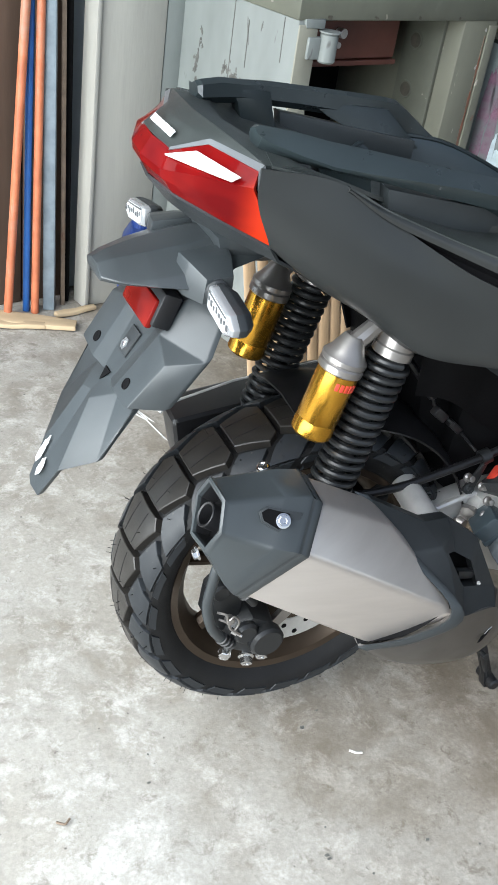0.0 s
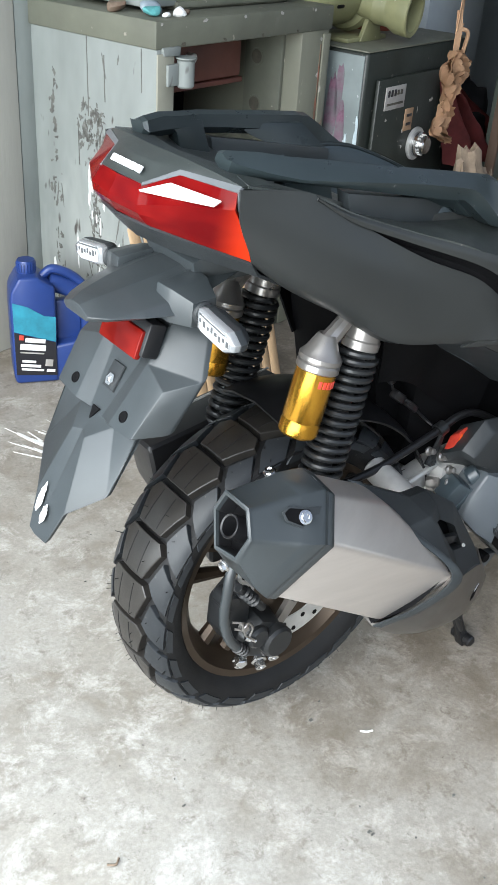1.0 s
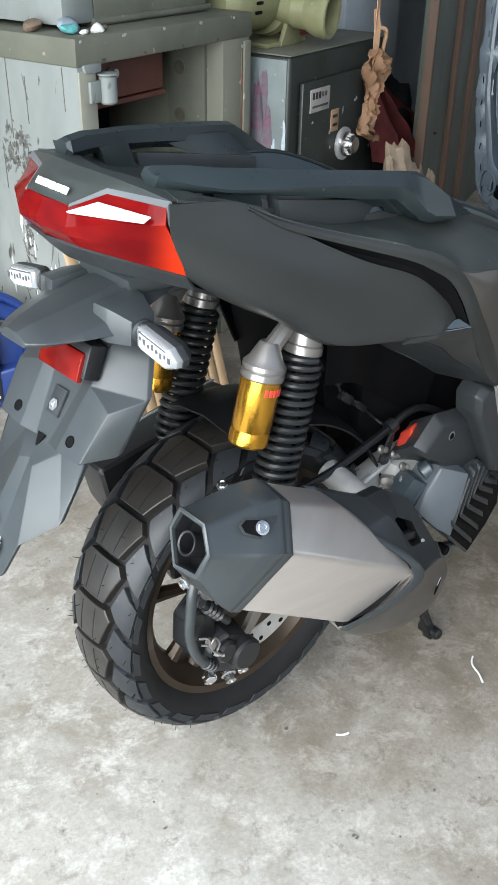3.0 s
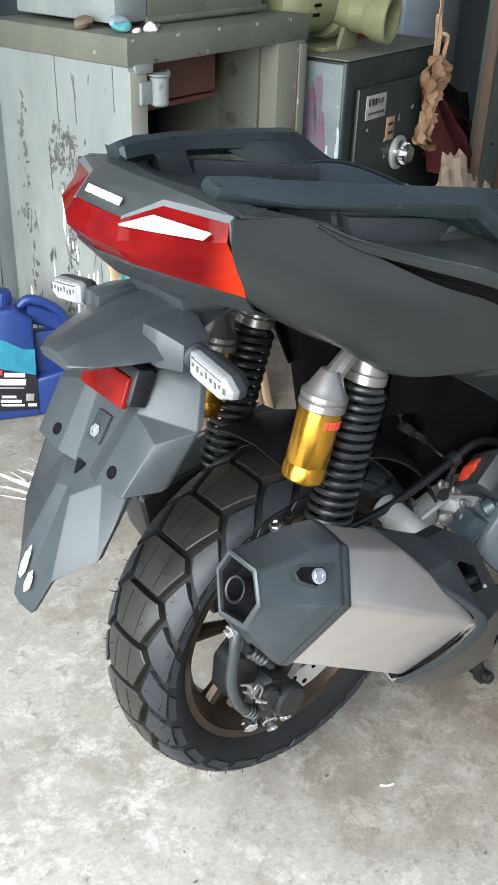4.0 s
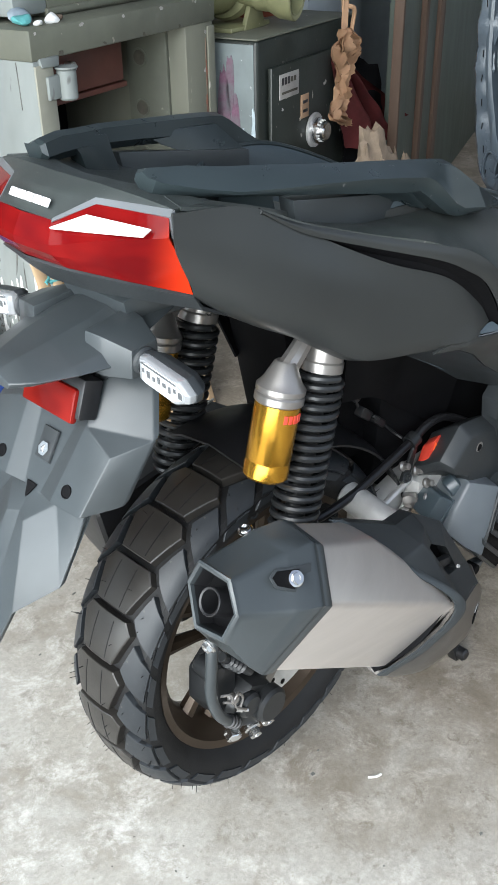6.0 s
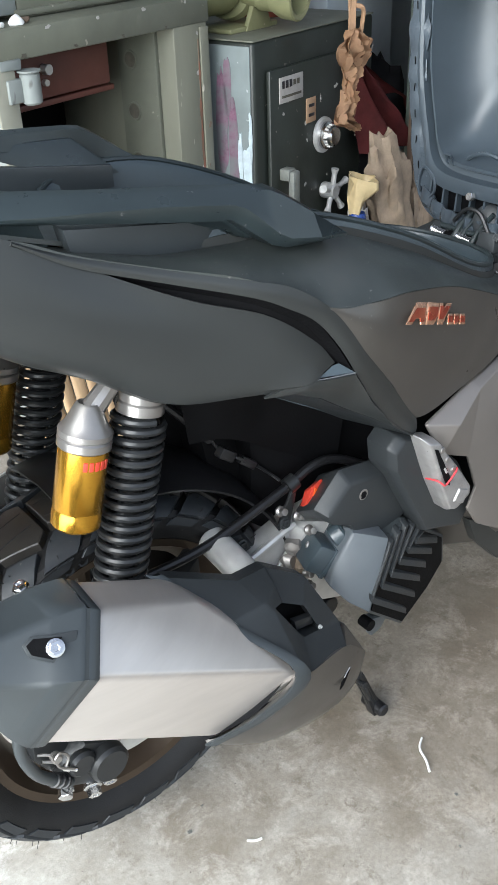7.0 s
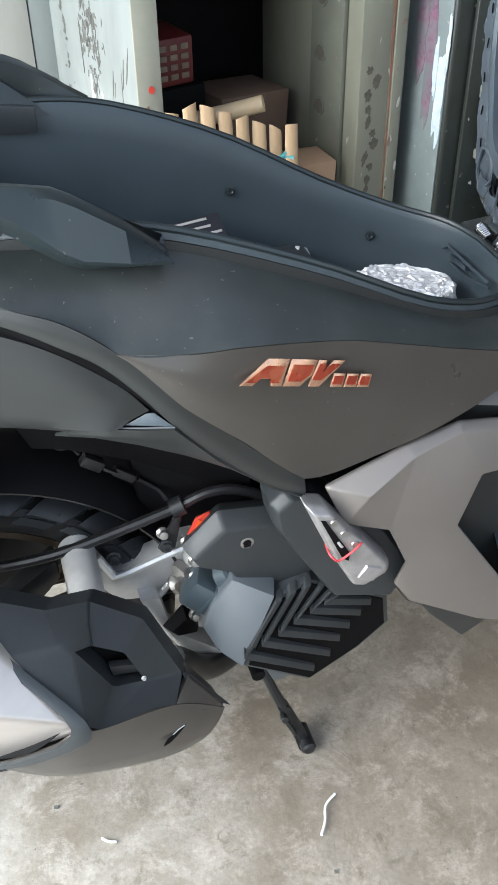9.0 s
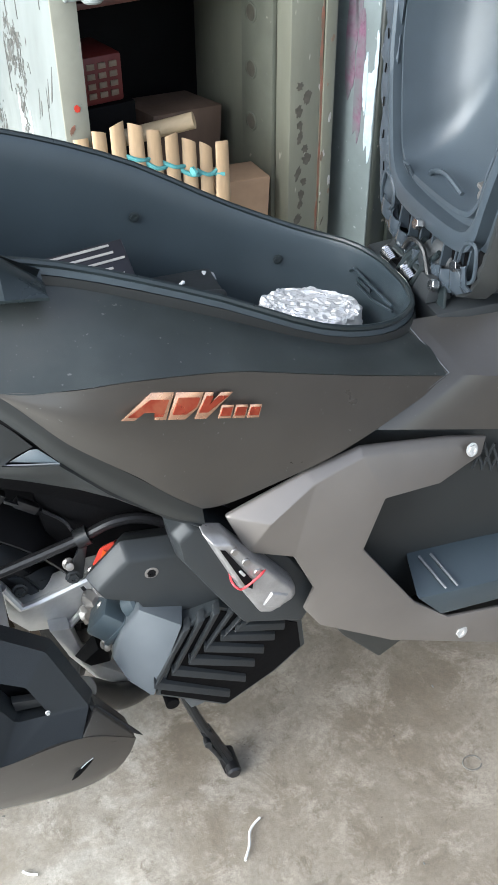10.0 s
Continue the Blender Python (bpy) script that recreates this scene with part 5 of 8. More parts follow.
    vs = {"la": (-0.006, -0.180, 0.500), "lb": (0.039, -0.229, 0.447), "lc": (0.094, -0.276, 0.384), "a": (0.080, -0.189, 0.455), "b": (0.120, -0.184, 0.449), "c": (0.117, -0.205, 0.441), "d": (0.086, -0.225, 0.443),
          "p3": (0.169, -0.193, 0.416), "p4": (0.199, -0.219, 0.350), "t1": (0.114, -0.2175, 0.424), "t2": (0.144, -0.220, 0.405), "r": (0.160, -0.229, 0.367), "bt": (0.128, -0.2375, 0.380), "l": (0.096, -0.228, 0.431), "r0": (0.108, -0.274, 0.370), "r1": (0.185, -0.2465, 0.339)}
    bm = bmesh.new()
    v = {k: bm.verts.new(p) for k, p in vs.items()}
    faces = [bm.faces.new([v[k] for k in f.split()]) for f in ("la lb d a", "a d c b", "b c t1 t2 p3", "c d l t1", "p3 t2 r p4", "p4 r r1", "lb lc l d", "lc bt l", "lc r0 bt", "bt r0 r1 r")]
    bmesh.ops.recalc_face_normals(bm, faces=faces)
    bmesh.ops.bevel(bm, geom=[e for e in bm.edges if not e.is_boundary and e.calc_face_angle(0) > 0.1], offset=0.0028, segments=3, affect='EDGES', profile=0.5)
    rim = [e for e in bm.edges if e.is_boundary]
    r = bmesh.ops.extrude_edge_only(bm, edges=rim)
    bmesh.ops.translate(bm, vec=(0.008, 0.024, -0.010), verts=[g for g in r["geom"] if isinstance(g, bmesh.types.BMVert)])
    shield = part("heat_shield", bm, "plastic", scooter, "black plastic exhaust heat shield with an opening", smooth=18)
    low = [[vs["lc"], vs["r0"], vs["r1"], (0.241, -0.223, 0.280)], [(0.066, -0.273, 0.360), (0.092, -0.273, 0.335), (0.190, -0.2465, 0.296), (0.232, -0.227, 0.262)], [(0.020, -0.258, 0.333), (0.075, -0.260, 0.290), (0.172, -0.244, 0.252), (0.214, -0.230, 0.243)], [(-0.008, -0.240, 0.316), (0.055, -0.236, 0.268), (0.150, -0.225, 0.231), (0.202, -0.218, 0.230)], [(0.0, -0.190, 0.320), (0.060, -0.190, 0.272), (0.150, -0.190, 0.240), (0.190, -0.190, 0.245)]]
    part("shield_lower", shell(low, 24, 0.004, across=8), "paint", shield, "satin grey-brown lower wrap")
    part("shield_nose", hull([[vs["r1"], (0.205, -0.222, 0.345), (0.241, -0.222, 0.281), (0.215, -0.236, 0.300)], [(0.190, -0.190, 0.335), (0.205, -0.190, 0.335), (0.236, -0.190, 0.276), (0.212, -0.190, 0.290)]], 0.002), "paint", shield)
    part("shield_lip", shell([[(x - 0.010, y - 0.001, z + 0.004) for x, y, z in lip], [(x, y - 0.005, z) for x, y, z in lip], [(x + 0.008, y - 0.0035, z - 0.003) for x, y, z in lip]], 24, 0.003), "fender", shield, "grey rolled shield edge", smooth=50)
    # black sheet paints the shade in the gap below the lip
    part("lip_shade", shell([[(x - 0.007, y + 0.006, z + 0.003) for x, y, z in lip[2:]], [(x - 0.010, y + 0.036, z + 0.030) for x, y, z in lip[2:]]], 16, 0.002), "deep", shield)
    # leaf-shaped slot in the wrap, laid on as a black sheet, with a bright edge
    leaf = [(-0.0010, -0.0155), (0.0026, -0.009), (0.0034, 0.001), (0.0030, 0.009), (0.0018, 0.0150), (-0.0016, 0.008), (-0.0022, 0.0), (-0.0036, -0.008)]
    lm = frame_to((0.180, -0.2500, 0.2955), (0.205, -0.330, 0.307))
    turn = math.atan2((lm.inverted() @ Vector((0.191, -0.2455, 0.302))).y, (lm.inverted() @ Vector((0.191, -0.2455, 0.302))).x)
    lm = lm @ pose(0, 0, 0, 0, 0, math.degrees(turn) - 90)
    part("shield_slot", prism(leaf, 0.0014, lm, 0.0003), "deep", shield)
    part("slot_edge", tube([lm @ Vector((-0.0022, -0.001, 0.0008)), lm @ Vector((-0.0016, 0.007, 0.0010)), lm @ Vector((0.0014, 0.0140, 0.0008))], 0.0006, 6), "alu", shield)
    # things behind the opening, before a black block that stands in for its shade
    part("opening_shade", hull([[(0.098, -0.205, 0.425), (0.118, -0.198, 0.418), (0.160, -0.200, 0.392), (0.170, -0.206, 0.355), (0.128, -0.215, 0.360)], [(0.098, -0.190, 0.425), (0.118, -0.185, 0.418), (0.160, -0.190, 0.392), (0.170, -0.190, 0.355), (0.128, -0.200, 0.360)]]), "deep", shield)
    part("pipe_flange", hull([[(0.128, -0.2225, 0.392), (0.154, -0.2225, 0.386), (0.156, -0.2225, 0.374), (0.130, -0.2245, 0.380)], [(0.128, -0.214, 0.392), (0.154, -0.214, 0.386), (0.156, -0.214, 0.374), (0.130, -0.216, 0.380)]], 0.001), "spring", shield)
    bolt((0.1585, -0.2300, 0.3725), (0.1, -1, 0.3), 0.0020, "slot_bolt", shield, "alu", head=0.003)
    part("shield_fin", hull([[vs["p4"], (0.210, -0.215, 0.338), (0.251, -0.211, 0.262), (0.205, -0.228, 0.325)], [(0.199, -0.205, 0.345), (0.208, -0.205, 0.333), (0.248, -0.205, 0.263), (0.204, -0.205, 0.322)]], 0.001), "plastic", shield)
    part("header_pipe", tube([(0.20, -0.16, 0.30), (0.25, -0.12, 0.22), (0.32, -0.06, 0.19), (0.36, 0.0, 0.22)], 0.016, 14, 20), "spring", scooter)


build_exhaust()


def build_shock(side):
    y = -0.021 + side * 0.095
    top, bot = Vector((0.040, y + side * 0.0, 0.712)), Vector((-0.034, y + side * 0.006, 0.428))
    ax = (bot - top).normalized()
    sh = part("rear_shock", tube([top, top.lerp(bot, 0.5), bot], 0.012, 16), "spring", scooter, "rear shock absorber with black spring")
    part("upper_cup", lathe([(0, 0), (0.018, 0), (0.0225, 0.006), (0.0225, 0.050), (0.024, 0.052), (0.024, 0.062), (0, 0.062)], frame_to(top, bot), 28), "cup", sh, "silver upper spring cup")
    L = (bot - top).length
    m = frame_to(top, bot)
    turns, z0, z1 = 17, 0.066, L - 0.030
    pts = []
    for k in range(turns * 20 + 1):
        a = k / 20 * math.tau
        f = k / (turns * 20)
        pts.append(m @ Vector((0.0245 * math.cos(a), 0.0245 * math.sin(a), z0 + (z1 - z0) * (f ** 1.06))))
    part("coil_spring", tube(pts, 0.0042, 8), "spring", sh, "black coil spring")
    part("lower_seat", lathe([(0, 0), (0.028, 0), (0.029, 0.005), (0.024, 0.014), (0.015, 0.03), (0, 0.03)], frame_to(m @ Vector((0, 0, L - 0.032)), bot), 28), "spring", sh)
    part("lower_eye", rod(bot + Vector((0, -0.014, -0.004)), bot + Vector((0, 0.014, -0.004)), 0.016, 18), "spring", sh)
    # piggyback reservoir
    cb = Vector((-0.060, y + side * 0.000, 0.556))
    ct = Vector((-0.028, y + side * 0.000, 0.680))
    rv = part("reservoir", lathe([(0, 0), (0.022, 0), (0.0245, 0.003), (0.0245, 0.016), (0.0235, 0.019), (0.0235, 0.0205), (0.0242, 0.022), (0.0242, 0.083), (0, 0.083)], frame_to(cb, ct), 36), "gold", sh, "gold anodised reservoir")
    part("reservoir_cap", lathe([(0.0242, 0.0832), (0.0262, 0.085), (0.0262, 0.092), (0.0245, 0.094), (0.0262, 0.096), (0.0262, 0.101), (0.0205, 0.108), (0.012, 0.126), (0.010, 0.128), (0.008, 0.126), (0, 0.126)], frame_to(cb, ct), 36), "cup", rv, "silver cone cap")
    part("reservoir_link", tube([ct.lerp(cb, 0.12), ct.lerp(cb, 0.05) + Vector((0.03, 0, 0.02)), top + ax * 0.012], [0.012, 0.010, 0.012], 10), "cup", sh)
    if side < 0:
        g = frame_to(cb, ct)
        mi = g.inverted()
        for i in range(5):
            want = Vector((-math.cos(math.radians(45)), -math.sin(math.radians(45)), 0))
            base = mi.to_3x3() @ want
            th = math.atan2(base.y, base.x) + math.radians(20 + 14 * i)
            part("print_bar", box((0.0012, 0.0042, 0.009), g @ pose(0.0244 * math.cos(th), 0.0244 * math.sin(th), 0.072, 0, 0, math.degrees(th)), 0.0003), "redprint", rv)
    return sh


build_shock(-1)
build_shock(1)


def build_tail():
    # red lamp, in a centre piece and two wings
    def wing(s):
        top = [(-0.2372, 0.0, 0.8585), (-0.2325, -0.0400, 0.8580), (-0.2030, -0.062, 0.8700), (-0.1780, -0.1265, 0.8655)]
        ridge = [(-0.2480, 0.0, 0.840), (-0.2420, -0.046, 0.8395), (-0.2240, -0.084, 0.8470), (-0.1830, -0.1300, 0.850)]
        ridge2 = [(-0.2470, 0.0, 0.833), (-0.2400, -0.048, 0.830), (-0.2160, -0.087, 0.827), (-0.1670, -0.1280, 0.822)]
        low = [(-0.238, 0.0, 0.820), (-0.229, -0.050, 0.817), (-0.195, -0.088, 0.805), (-0.153, -0.122, 0.790)]
        return shell([top, ridge, ridge2, low], 24, 0.004, bend=False, mirror=s > 0)
    lamp = part("tail_lamp", wing(-1), "redlens", scooter, "red tail lamp lens", smooth=25)
    part("lamp_wing", wing(1), "redlens", lamp, smooth=25)
    for s in (-1, 1):
        # reflection of the sky on the upper facet, put in as a pale strip
        rows = [[(-0.2370, -0.0430, 0.8530), (-0.2130, -0.0635, 0.8625), (-0.1915, -0.1200, 0.8572)], [(-0.2372, -0.0440, 0.8525), (-0.2190, -0.0800, 0.8523), (-0.1990, -0.1180, 0.8523)]]
        rows = [[(x - 0.0020, y - 0.0012, z + 0.0010) for x, y, z in r] for r in rows]
        if s < 0:
            part("lamp_glint", shell(rows, 16, 0.0015, bend=False), "lampglint", lamp, "pale strip painting in a sky reflection")
        rows = [[(-0.240, 0.0, 0.821), (-0.230, -0.050, 0.819), (-0.196, -0.088, 0.807), (-0.153, -0.122, 0.791)], [(-0.215, 0.0, 0.795), (-0.205, -0.050, 0.793), (-0.175, -0.085, 0.785), (-0.140, -0.118, 0.775)], [(-0.10, 0.0, 0.775), (-0.10, -0.050, 0.772), (-0.10, -0.085, 0.765), (-0.095, -0.118, 0.752)]]
        rows = [[(x + 0.002, y, z - 0.002) for x, y, z in r] for r in rows]
        part("tail_underside", shell(rows, 14, 0.003, bend=False, mirror=s > 0), "plastic", scooter, "dark underside of the tail")
    # trim strip above the lamp, turning down beside its outer end
    for s in (-1, 1):
        rows = [[(-0.2345, -0.0415, 0.8570), (-0.2035, -0.0640, 0.8695), (-0.1785, -0.1285, 0.8660)], [(-0.2325, -0.0400, 0.8592), (-0.2008, -0.0605, 0.8738), (-0.1730, -0.1262, 0.8706)]]
        trim = part("lamp_trim", shell(rows, 18, 0.004, bend=False, mirror=s > 0), "trimgrey", scooter, "grey trim strip above the lamp", smooth=25)
        rows = [[(-0.1785, -0.1280, 0.8665), (-0.1780, -0.1305, 0.8480), (-0.1650, -0.1290, 0.8220), (-0.1535, -0.1240, 0.7960)], [(-0.1725, -0.1275, 0.8700), (-0.1720, -0.1315, 0.8480), (-0.1600, -0.1310, 0.8220), (-0.1515, -0.1250, 0.7950)]]
        part("trim_drop", shell(rows, 18, 0.003, bend=False, mirror=s > 0), "trimgrey", trim, smooth=40)
    # tail top: a sloping plate at the rear edge, then a dished top falling forward between the rails
    st = [((-0.2330, -0.0405, 0.8580), (-0.2365, 0.8595)), ((-0.2005, -0.0610, 0.8737), (-0.2170, 0.8760)), ((-0.1725, -0.1258, 0.8706), (-0.1960, 0.8835)), ((-0.1300, -0.1245, 0.8680), (-0.1660, 0.8760)),
          ((-0.0850, -0.1240, 0.8540), (-0.1250, 0.8470)), ((-0.0100, -0.1250, 0.8280), (-0.0400, 0.8220)), ((0.0600, -0.1280, 0.8060), (0.0600, 0.8030))]
    cur = []
    for f in (-1.0, -0.75, -0.4, 0.0, 0.4, 0.75, 1.0):
        a = abs(f)
        cur.append([(c[0] + (e[0] - c[0]) * a ** 1.6, f * -e[1], c[1] + (e[2] - c[1]) * a ** 2.2) for e, c in st])
    top = part("tail_cover", shell(cur, 48, 0.004, bend=False), "dusty", scooter, "dusty black tail cover", smooth=28)
    for k in range(5):
        y = 0.0255 - 0.0118 * k
        x0 = -0.2300 + 0.00006 * k
        bmv = hull([[(x0, y, 0.8655), (x0, y - 0.0100, 0.8655), (x0 + 0.0055, y - 0.0080, 0.8705), (x0 + 0.0055, y + 0.0020, 0.8705)], [(x0 - 0.0010, y, 0.8668), (x0 - 0.0010, y - 0.0100, 0.8668), (x0 + 0.0045, y - 0.0080, 0.8718), (x0 + 0.0045, y + 0.0020, 0.8718)]])
        part("emblem_bar", bmv, "white", top)


build_tail()


def build_rail(side):
    """Grab rail: a bar with a wide sloping outer face, a wedge-shaped foot, a post and an inner plate."""
    # stations: x, outer y, upper edge, crease, lower edge
    st = [(-0.165, -0.0945, 0.8910, 0.8850, 0.8740), (-0.160, -0.0980, 0.8930, 0.8820, 0.8700), (-0.130, -0.115, 0.8920, 0.8740, 0.8670), (-0.100, -0.1275, 0.8875, 0.8675, 0.8640), (-0.060, -0.141, 0.8835, 0.8645, 0.8585), (-0.015, -0.153, 0.8775, 0.8615, 0.8520), (0.035, -0.164, 0.8712, 0.8570, 0.8440), (0.085, -0.174, 0.8650, 0.8500, 0.8360),
          (0.103, -0.1775, 0.8625, 0.8470, 0.8345), (0.114, -0.1795, 0.8610, 0.8420, 0.8270), (0.126, -0.1815, 0.8595, 0.8320, 0.8175), (0.146, -0.184, 0.8560, 0.8140, 0.8025), (0.160, -0.186, 0.8490, 0.8060, 0.7975), (0.194, -0.189, 0.8265, 0.8000, 0.7950), (0.226, -0.189, 0.7990, 0.7965, 0.7945)]
    bm = bmesh.new()
    rows = []
    for i, (x, y, zt, zc, zb) in enumerate(st):
        k = (0.75, 0.95)[i] if i < 2 else 1.0
        rows.append([Vector(p) for p in ((x, y + 0.020 * k, zt), (x, y + 0.010 * k, zt - 0.004), (x, y - 0.002, zc + 0.002), (x, y - 0.001, zc - 0.001), (x, y + 0.006 * k, zb), (x, y + 0.026 * k, zb - 0.001), (x, y + 0.036 * k, zb + 0.008), (x, y + 0.032 * k, zt - 0.003))])
    vs = grid_faces(bm, rows, wrap=True)
    bm.faces.new(vs[0])
    bm.faces.new(list(reversed(vs[-1])))
    bmesh.ops.recalc_face_normals(bm, faces=bm.faces)
    rail = part("grab_rail", flip(bm) if side > 0 else bm, "rail", scooter, "satin black pillion grab rail", smooth=34)
    web = hull([[(0.000, -0.128, 0.862), (0.125, -0.140, 0.850), (0.185, -0.138, 0.800), (0.120, -0.124, 0.806), (0.068, -0.124, 0.826), (0.028, -0.126, 0.844)], [(0.010, -0.150, 0.858), (0.125, -0.164, 0.846), (0.185, -0.160, 0.800), (0.135, -0.156, 0.806), (0.105, -0.154, 0.832), (0.050, -0.150, 0.846)]], 0.003)
    part("rail_web", flip(web) if side > 0 else web, "rail", rail)
    post = hull([[(-0.128, -0.086, 0.886), (-0.060, -0.106, 0.876), (-0.060, -0.130, 0.870), (-0.128, -0.110, 0.878)], [(-0.108, -0.088, 0.868), (-0.056, -0.104, 0.858), (-0.056, -0.126, 0.856), (-0.108, -0.110, 0.866)], [(-0.100, -0.088, 0.842), (-0.042, -0.102, 0.818), (-0.042, -0.122, 0.816), (-0.100, -0.110, 0.838)]], 0.003)
    part("rail_post", flip(post) if side > 0 else post, "rail", rail, smooth=35)
    plate = hull([[(-0.040, -0.116, 0.851), (0.165, -0.126, 0.815), (0.165, -0.126, 0.790), (-0.030, -0.116, 0.806)], [(-0.040, -0.135, 0.8500), (0.165, -0.136, 0.814), (0.165, -0.136, 0.790), (-0.030, -0.135, 0.806)]], 0.0015)
    part("rail_plate", flip(plate) if side > 0 else plate, "fender", rail, "grey inner plate below the rail")
    return rail


build_rail(-1)
build_rail(1)


def build_panels(side):
    mir = side > 0
    c0 = [(-0.16, -0.100, 0.874), (-0.09, -0.110, 0.850), (-0.03, -0.118, 0.828), (0.05, -0.130, 0.806), (0.11, -0.142, 0.802), (0.17, -0.150, 0.800), (0.235, -0.156, 0.788), (0.29, -0.158, 0.768), (0.365, -0.157, 0.735), (0.44, -0.149, 0.696), (0.51, -0.130, 0.662), (0.600, -0.080, 0.632)]
    c1 = [(-0.1660, -0.1285, 0.8705), (-0.0900, -0.1425, 0.8545), (-0.043, -0.152, 0.8335), (0.026, -0.175, 0.8105), (0.097, -0.205, 0.7895), (0.172, -0.2275, 0.7490), (0.225, -0.231, 0.740), (0.275, -0.230, 0.736), (0.36, -0.211, 0.713), (0.43, -0.194, 0.684), (0.50, -0.173, 0.652), (0.614, -0.138, 0.602)]
    c2 = [(0.218, -0.228, 0.690), (0.275, -0.215, 0.627), (0.333, -0.199, 0.560), (0.419, -0.192, 0.566), (0.493, -0.186, 0.585), (0.616, -0.137, 0.597)]
    rib = [(-0.0900, -0.1455, 0.8520), (-0.043, -0.1550, 0.8240), (0.026, -0.1775, 0.7985), (0.097, -0.2065, 0.7740), (0.130, -0.2170, 0.7570), (0.158, -0.2225, 0.7380), (0.185, -0.2240, 0.7060), (0.211, -0.2220, 0.6680), (0.250, -0.2120, 0.6160), (0.299, -0.2020, 0.5640), (0.335, -0.1970, 0.5370)]
    crease = [(-0.0900, -0.1425, 0.8545), (-0.043, -0.1520, 0.8330), (0.026, -0.1750, 0.8100), (0.097, -0.2050, 0.7890), (0.135, -0.2170, 0.7760), (0.172, -0.2275, 0.7485), (0.205, -0.2295, 0.7080), (0.235, -0.2250, 0.6720), (0.275, -0.2150, 0.6260), (0.309, -0.2060, 0.5850), (0.333, -0.1990, 0.5600)]
    e0, e1 = [(0.170, -0.2275, 0.7495)] + c1[6:], [(0.174, -0.2276, 0.7450)] + c2
    up = part("side_cover", shell([e0, [tuple(Vector(p).lerp(Vector(q), 0.45) + Vector((0, -0.0075 if 0 < k < 5 else 0.0, 0))) for k, (p, q) in enumerate(zip(e0, e1))], e1], 60, 0.003, across=8, mirror=mir), "paint", scooter, "matte dark grey side cover", smooth=30)
    mid = [tuple(0.5 * (p + q) + e for p, q, e in zip(a, b, (0, -0.004 if k > 2 else 0.0, 0.004 if k > 2 else 0.0))) for k, (a, b) in enumerate(zip(c0, c1))]
    part("cover_shoulder", shell([c0, mid, [(x, y, z + 0.0008) for x, y, z in c1]], 66, 0.003, across=8, mirror=mir), "dusty", up, "dusty upper shoulder")
    t = [(-0.1775, -0.1305, 0.8690), (-0.10, -0.1462, 0.8535), (-0.035, -0.1600, 0.8150), (0.045, -0.187, 0.7730), (0.118, -0.205, 0.7450), (0.170, -0.210, 0.7080), (0.193, -0.2115, 0.6810)]
    t = [(x, y + 0.006 * w, z + 0.007 * w) for w, (x, y, z) in zip((0.0, 0.8, 1.0, 0.9, 0.6, 0.2, 0.0), t)]
    b1 = [(-0.1765, -0.1315, 0.835), (-0.10, -0.154, 0.800), (-0.02, -0.173, 0.766), (0.07, -0.190, 0.729), (0.135, -0.207, 0.706), (0.164, -0.2125, 0.688), (0.178, -0.2125, 0.6760)]
    b2 = [(-0.154, -0.1235, 0.790), (-0.095, -0.140, 0.750), (-0.035, -0.151, 0.717), (0.03, -0.166, 0.676), (0.10, -0.186, 0.666), (0.147, -0.206, 0.6660), (0.163, -0.2105, 0.6695)]
    b3 = [(-0.150, -0.085, 0.788), (-0.095, -0.09, 0.748), (-0.035, -0.09, 0.716), (0.03, -0.10, 0.676), (0.10, -0.11, 0.660), (0.150, -0.12, 0.655), (0.176, -0.13, 0.655)]
    part("tail_cover_lower", shell([t, b1, b2, b3], 44, 0.003, across=12, mirror=mir), "matte", scooter, "bulging matte dark grey lower tail panel", smooth=30)
    # recessed strip in near-black: the slot's shadow is put into its colour
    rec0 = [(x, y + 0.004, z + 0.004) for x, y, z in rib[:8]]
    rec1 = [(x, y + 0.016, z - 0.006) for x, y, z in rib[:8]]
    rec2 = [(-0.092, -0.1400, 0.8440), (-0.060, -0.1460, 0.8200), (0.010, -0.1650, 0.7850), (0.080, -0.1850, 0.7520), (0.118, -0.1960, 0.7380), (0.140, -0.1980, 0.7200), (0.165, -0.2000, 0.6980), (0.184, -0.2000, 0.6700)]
    part("recess_panel", shell([rec0, rec1, rec2], 36, 0.003, mirror=mir), "deep", scooter, "recessed strip coloured black for its shade")
    soft = [tuple(Vector(a).lerp(Vector(b), 0.55) + Vector((0, -0.0022, 0.0008))) for a, b in zip(crease, rib)]
    part("cover_flange", shell([crease, soft, rib], 66, 0.003, across=8, mirror=mir), "matte", up, "rounded lower flange of the side cover", smooth=40)
    # skirt below the rib, folding under along its lower edge, with a slit and a small bright ledge where it meets the lower panel
    top = [(0.140, -0.2050, 0.6730), (0.164, -0.2110, 0.6700), (0.187, -0.2170, 0.6690), (0.211, -0.2215, 0.6675), (0.250, -0.2115, 0.6160), (0.299, -0.2015, 0.5640), (0.335, -0.1965, 0.5370)]
    fold = [(0.118, -0.1920, 0.6620), (0.148, -0.2040, 0.6620), (0.184, -0.2010, 0.6430), (0.226, -0.1900, 0.6120), (0.272, -0.1900, 0.5820), (0.312, -0.1880, 0.5530), (0.337, -0.1890, 0.5340)]
    mids = [tuple(Vector(a).lerp(Vector(b), 0.5) + Vector((0, -0.0030 if k else 0.0, 0))) for k, (a, b) in enumerate(zip(top, fold))]
